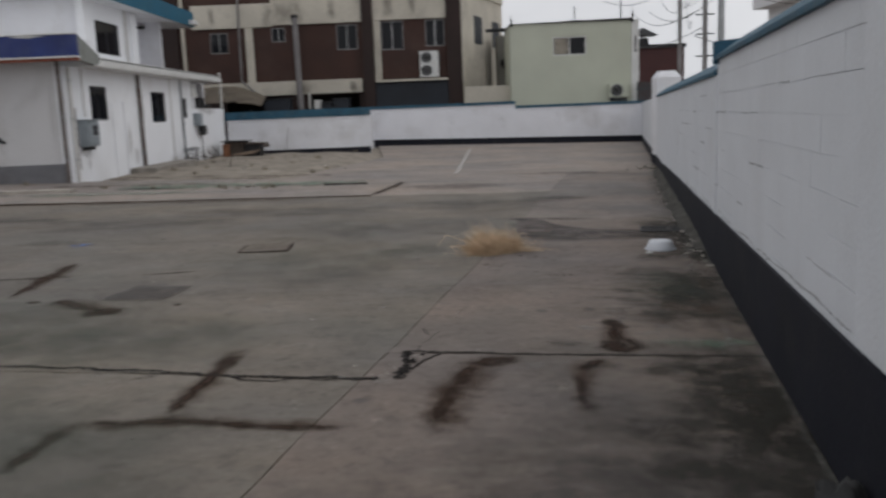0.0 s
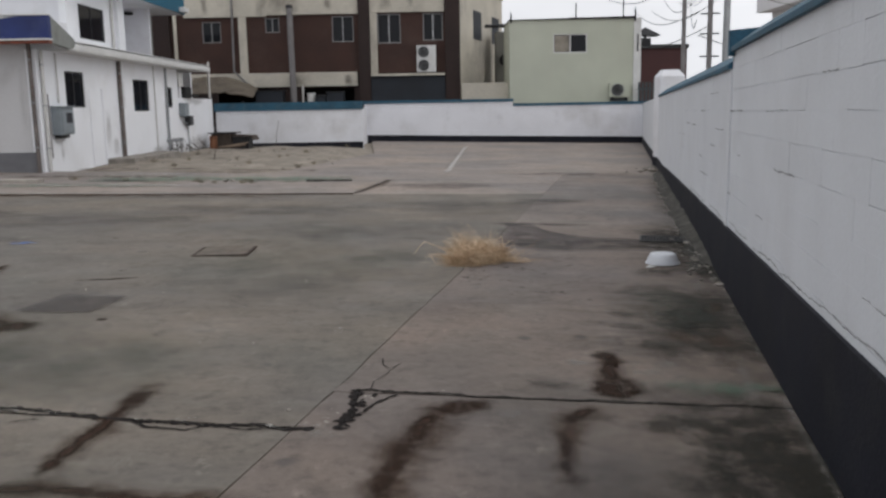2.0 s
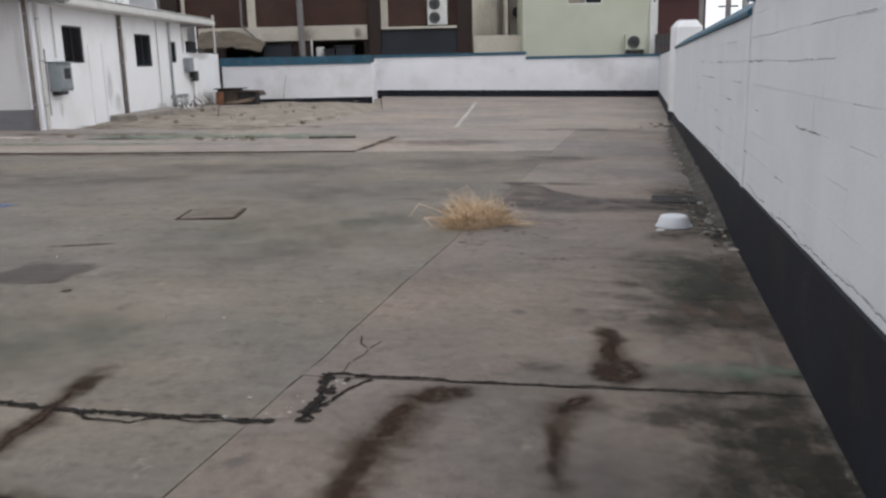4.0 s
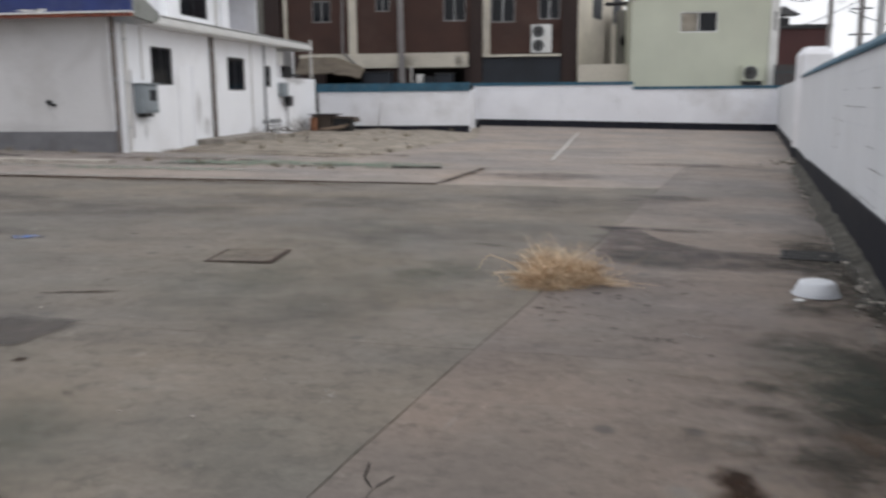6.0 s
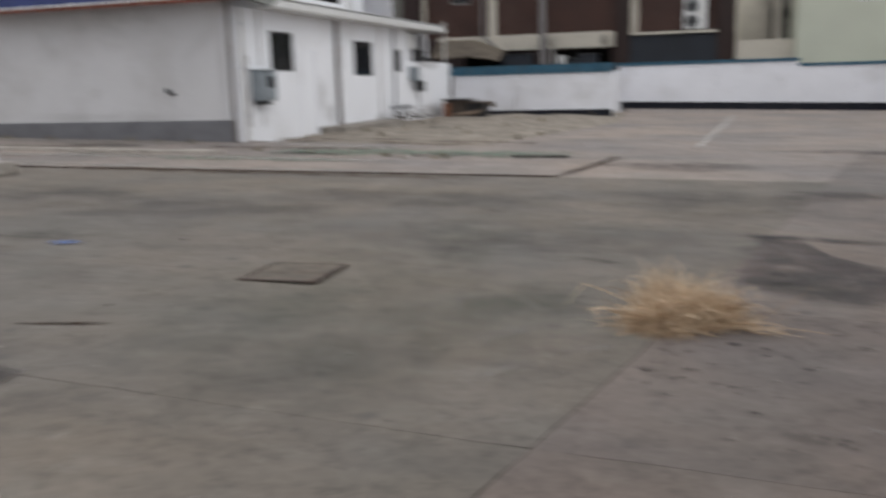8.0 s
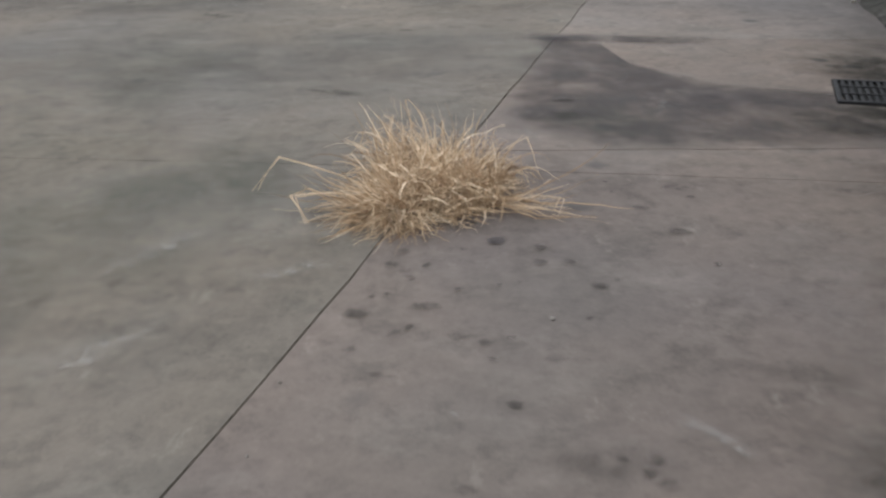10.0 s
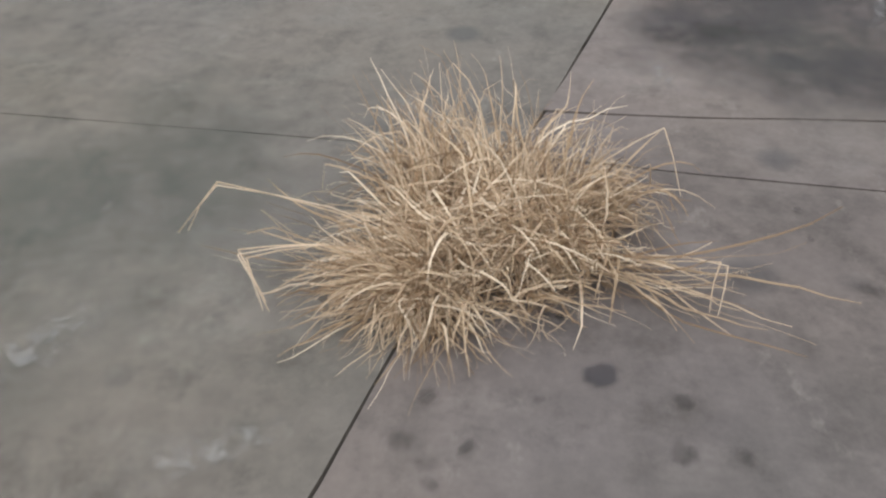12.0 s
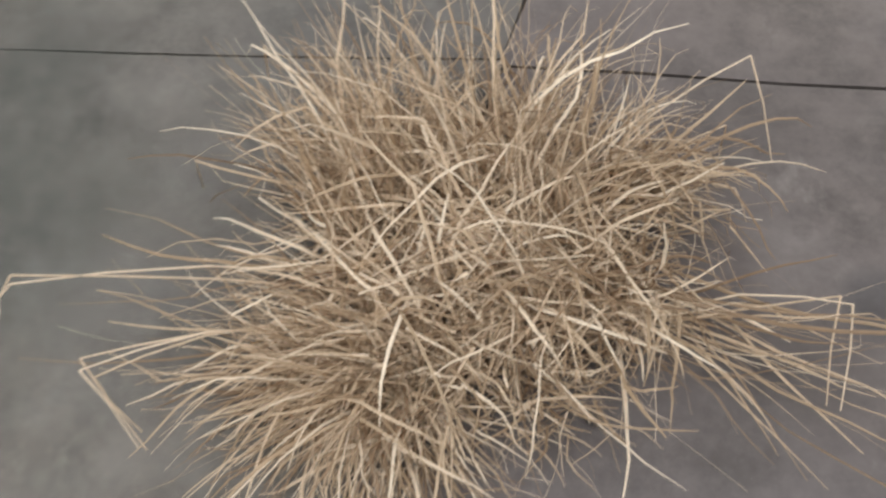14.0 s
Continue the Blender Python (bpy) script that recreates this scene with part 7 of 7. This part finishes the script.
def bare_tree(d, u, h, seed):
    rng = random.Random(seed)
    base = street(d, u, 0.55)
    t = thing("bare_tree", tuple(base), "leafless street tree with fine brown branches", "tree", "street trees")
    part("trunk", tube(bm_new(), [base, base + Vector((0.1, 0, h * 0.3)), base + Vector((0.05, 0.1, h * 0.55))], min(0.16, h * 0.02), 8, min(0.09, h * 0.012)), BARK, t)
    b = bm_new()

    def grow(p, dirn, ln, r, depth):
        q = p + dirn * ln
        tube(b, [p, p.lerp(q, 0.5) + Vector((rng.gauss(0, 0.04), rng.gauss(0, 0.04), 0)), q], r, 4, r * 0.6)
        if depth:
            for k in range(3):
                nd = (dirn + Vector((rng.gauss(0, 0.55), rng.gauss(0, 0.55), rng.gauss(0.1, 0.3)))).normalized()
                grow(p.lerp(q, rng.uniform(0.6, 1)), nd, ln * rng.uniform(0.6, 0.8), r * 0.6, depth - 1)
    for k in range(6):
        a = k * 1.05 + rng.random()
        grow(base + Vector((0.05, 0.05, h * rng.uniform(0.3, 0.55))), Vector((math.cos(a) * 0.7, math.sin(a) * 0.7, 0.75)).normalized(), h * 0.2, min(0.05, h * 0.01), 3)
    part("crown", b, BARK, t)


bare_tree(47, -7.6, 6.5, 1)
bare_tree(45, -10.5, 6.0, 2)
bare_tree(46.5, -5.6, 4.5, 3)
for i in range(7):
    bare_tree(37.0 + 0.4 * (i % 3), -11.5 + 1.9 * i, 2.0 + 0.3 * (i % 2), 10 + i)


# ---- pieces of the block wall ----
def block_wall():
    L, H = 0.392, 0.168

    def mesh(length, height, gap=0.0003):
        b = bm_new()
        box(b, (0.00015, 0.0, gap), (length - 0.00015, 0.006, height - gap))
        return mesh_of("block", b, BLOCK_WHITE)
    ang = math.atan2(WD.y, WD.x)
    slope = (on_wall(10, 0, 0).z - on_wall(0, 0, 0).z) / 10
    turn = Matrix.Rotation(ang, 4, "Z") @ Matrix.Rotation(-math.atan(slope), 4, "Y") @ Matrix.Diagonal((1, -1, 1, 1))
    full = mesh(L, H)
    open_joint = mesh(L, H, 0.0048)
    top_near, top_far = mesh(L, 1.93 - 1.797), mesh(L, 0.1)
    rng = random.Random(2)
    rest = bm_new()
    for row in range(1, 10):
        z = 0.285 + row * H
        for i in range(-20, 62):
            s = i * L + (L / 2 if row % 2 else 0) + 0.18
            if z + H < band_top(s) or s > 22.4:
                continue
            top = 1.93 if s + L <= 8.5 else 1.8
            if z >= top - 0.02:
                continue
            me = (full if rng.random() < 0.72 else open_joint) if z + H <= top + 0.01 else (top_near if top > 1.9 else top_far)
            m = Matrix.Translation(on_wall(s, 0.001 + rng.gauss(0, 0.0005), z)) @ turn
            if 1.6 < s < 13.2:
                o = new("block", me)
                o.parent = wall_east
                o.matrix_world = m
            else:
                hh = H if z + H <= top + 0.01 else top - z
                w = box(bm_new(), (0.0003, 0, 0.0006), (L - 0.0003, 0.006, hh - 0.0006))
                w.transform(m)
                tmp = bpy.data.meshes.new("tmp")
                w.to_mesh(tmp)
                w.free()
                rest.from_mesh(tmp)
                bpy.data.meshes.remove(tmp)
    o = part("block_courses", rest, BLOCK_WHITE, wall_east)
    tagged(o, kind="stuff")


block_wall()


def joint_cracks():
    """Open mortar joints and a ragged break in the paint above the base band."""
    rng = random.Random(44)

    def strip(line, width, label, material, peak):
        bm = bm_new()
        rows, fades = [], []
        for i, (u, z) in enumerate(line):
            lo, hi = width * rng.uniform(0.3, 1.2), width * rng.uniform(0.3, 1.2)
            end = min(1, i / 2, (len(line) - 1 - i) / 2)
            rows.append([bm.verts.new(on_wall(u, -0.0085, z + o)) for o in (-lo * 1.6, -lo, hi, hi * 1.6)])
            f = peak * end * rng.uniform(0.5, 1)
            fades += [0, f, f, 0]
        for a, b in zip(rows, rows[1:]):
            for j in range(3):
                bm.faces.new((a[j], a[j + 1], b[j + 1], b[j]))
        ob = new("joint_crack", mesh_of("joint_crack", bm, material))
        ob.data.attributes.new("fade", "FLOAT", "POINT").data.foreach_set("value", fades)
        tagged(ob, label, "stain", kind="stuff")

    for i in range(34):
        row = rng.randrange(3, 10)
        z0, u, ln = 0.285 + row * 0.168, rng.uniform(2.2, 15), rng.uniform(0.25, 1.0)
        if z0 > 1.78 or 3.4 > u + ln > 2.5 or 2.5 < u < 3.35:
            continue
        z, line = z0, []
        for k in range(int(ln / 0.03)):
            z += rng.gauss(0, 0.0016) + (z0 - z) * 0.2
            line.append((u + k * 0.03, z))
        strip(line, rng.choice((0.0022, 0.003, 0.0045)), "dark open mortar joint in the painted block wall", JOINT_DARK, 1.2)
    for u0, u1 in ((3.4, 5.2), (5.1, 7.0), (7.2, 8.3), (8.7, 9.9), (10.4, 12.5)):
        z, line = 0.0, []
        for k in range(int((u1 - u0) / 0.03)):
            u = u0 + k * 0.03
            z = z * 0.9 + rng.gauss(0, 0.004)
            line.append((u, band_top(u) + 0.045 + z))
        strip(line, 0.004, "ragged crack in the white paint above the base band", JOINT_DARK, 1.3)


joint_cracks()


# ---- concrete slabs of the yard ----
# joints: a point, a direction, the gap, the waviness and its length
JOINTS = {
    "long": ((-1.49, 0.32), (6.53, 29.28), 0.0075, 0.014, 0.7),
    "crack": ((-0.41, 4.72), (-8.59, 0.98), 0.016, 0.02, 0.16),
    "split": ((0.0, 5.2), (1.0, -0.1), 0.018, 0.012, 0.3),
    "cross": ((1.55, 7.29), (-10.15, 0.32), 0.0042, 0.018, 0.6),
    "left": ((2.0, 9.48), (-10.2, 0.14), 0.004, 0.008, 0.6),
    "right_a": ((2.08, 9.77), (-10.3, -0.53), 0.0075, 0.009, 0.4),
    "right_b": ((2.0, 9.405), (-10.1, 0.55), 0.0055, 0.008, 0.4),
    "mid": ((1.5, 11.85), (10, 0.15), 0.0045, 0.014, 0.6),
    "drain": ((-1.33, 15.65), (-9.7, -0.99), 0.012, 0.01, 0.6),
    "back": ((0, 20.4), (10, 0.1), 0.012, 0.014, 0.7),
    "diag": ((-1.33, 15.66), (0.49, 3.1), 0.05, 0.05, 0.5),
    "far": ((0, 29.0), (10, 0.1), 0.01, 0.012, 0.7),
}


def cut(poly, name):
    """Splits an outline [(x, y, joint on the edge to the next)] along a joint."""
    (px, py), (dx, dy), gap, wav, wl = JOINTS[name]
    ln = math.hypot(dx, dy)
    nx, ny = -dy / ln, dx / ln
    side = [(x - px) * nx + (y - py) * ny for x, y, e in poly]
    out = []
    for sign in (1, -1):
        res = []
        for i, (x, y, e) in enumerate(poly):
            j = (i + 1) % len(poly)
            a, b = side[i] * sign, side[j] * sign
            if a >= 0:
                res.append((x, y, e if b >= 0 or a == 0 else e))
            if (a >= 0) != (b >= 0):
                k = a / (a - b)
                cx, cy = x + (poly[j][0] - x) * k, y + (poly[j][1] - y) * k
                res.append((cx, cy, (name, sign) if a >= 0 else e))
        out.append(res if len(res) > 2 else None)
    return out


def slab_mesh(poly):
    ring = []
    for i, (x, y, e) in enumerate(poly):
        x2, y2, _ = poly[(i + 1) % len(poly)]
        ln = math.hypot(x2 - x, y2 - y)
        if e is None:
            n = 1
        else:
            n = max(1, int(ln / (0.05 if JOINTS[e[0]][3] > 0.02 else 0.2)))
        for k in range(n):
            px, py = x + (x2 - x) * k / n, y + (y2 - y) * k / n
            if e:
                (_, _), (dx, dy), gap, wav, wl = JOINTS[e[0]]
                l2 = math.hypot(dx, dy)
                nx, ny = -dy / l2, dx / l2
                seed = len(e[0]) * 7.3
                shift = wav * (noise.noise(Vector((px / wl, py / wl, seed))) + 0.5 * noise.noise(Vector((px / wl * 3, py / wl * 3, seed))))
                g = gap / 2 * (1 + 0.9 * noise.noise(Vector((px * 6, py * 6, e[1] * 4)))) * e[1]
                px, py = px + nx * (shift + g), py + ny * (shift + g)
            ring.append((px, py))
    ox = sum(p[0] for p in ring) / len(ring)
    oy = sum(p[1] for p in ring) / len(ring)
    bm = bm_new()
    top = [bm.verts.new((x, y, gz(x, y))) for x, y in ring]
    low = [bm.verts.new((x, y, gz(x, y) - 0.085)) for x, y in ring]
    f = bm.faces.new(top)
    bmesh.ops.triangulate(bm, faces=[f])
    for i in range(len(ring)):
        bm.faces.new((top[i - 1], top[i], low[i], low[i - 1]))
    return bm


def yard():
    def wall_at(y):
        return (y - WN.y * (WOFF + 0.02)) / WD.y * WD.x + WN.x * (WOFF + 0.02)
    y_mid = 20.45
    near = [(-23, -7, None), (wall_at(-7), -7, None), (wall_at(y_mid), y_mid, None), (-23, y_mid, None)]
    far = [(-3.6, y_mid + 0.01, None), (wall_at(y_mid), y_mid + 0.01, None), (wall_at(40.08), 40.06, None), (-2.9, 40.06, None), (-2.0, 29.5, None)]
    root = tagged(thing("concrete_yard", (0, 8, gz(0, 8)), "worn stained concrete paving in large jointed slabs", "paving"), kind="structure")
    left, right = [], []
    a, b = cut(near, "long")
    left, right = ([a], [b]) if sum(p[0] for p in a) / len(a) < sum(p[0] for p in b) / len(b) else ([b], [a])

    def slice_all(polys, name):
        return [q for p in polys for q in cut(p, name) if q]
    for nm in ("crack", "cross", "left", "drain"):
        left = slice_all(left, nm)
    for nm in ("split", "cross", "right_a", "mid", "back"):
        right = slice_all(right, nm)
    fars = slice_all([far], "far")
    near_right = [p for p in right if 8.2 < sum(q[1] for q in p) / len(p) < 9.2]
    right = [p for p in right if p not in near_right] + slice_all(near_right, "right_b")
    old = [p for p in left + right if sum(q[1] for q in p) / len(p) > 15.2]
    for p in left + right + fars:
        part("slab", slab_mesh(p), CONCRETE_PALE if p in fars or p in old and p in left else (CONCRETE_MID if p in old else CONCRETE_OLIVE if p in left else CONCRETE_WARM if sum(q[1] for q in p) / len(p) < 7 else CONCRETE), root)


yard()
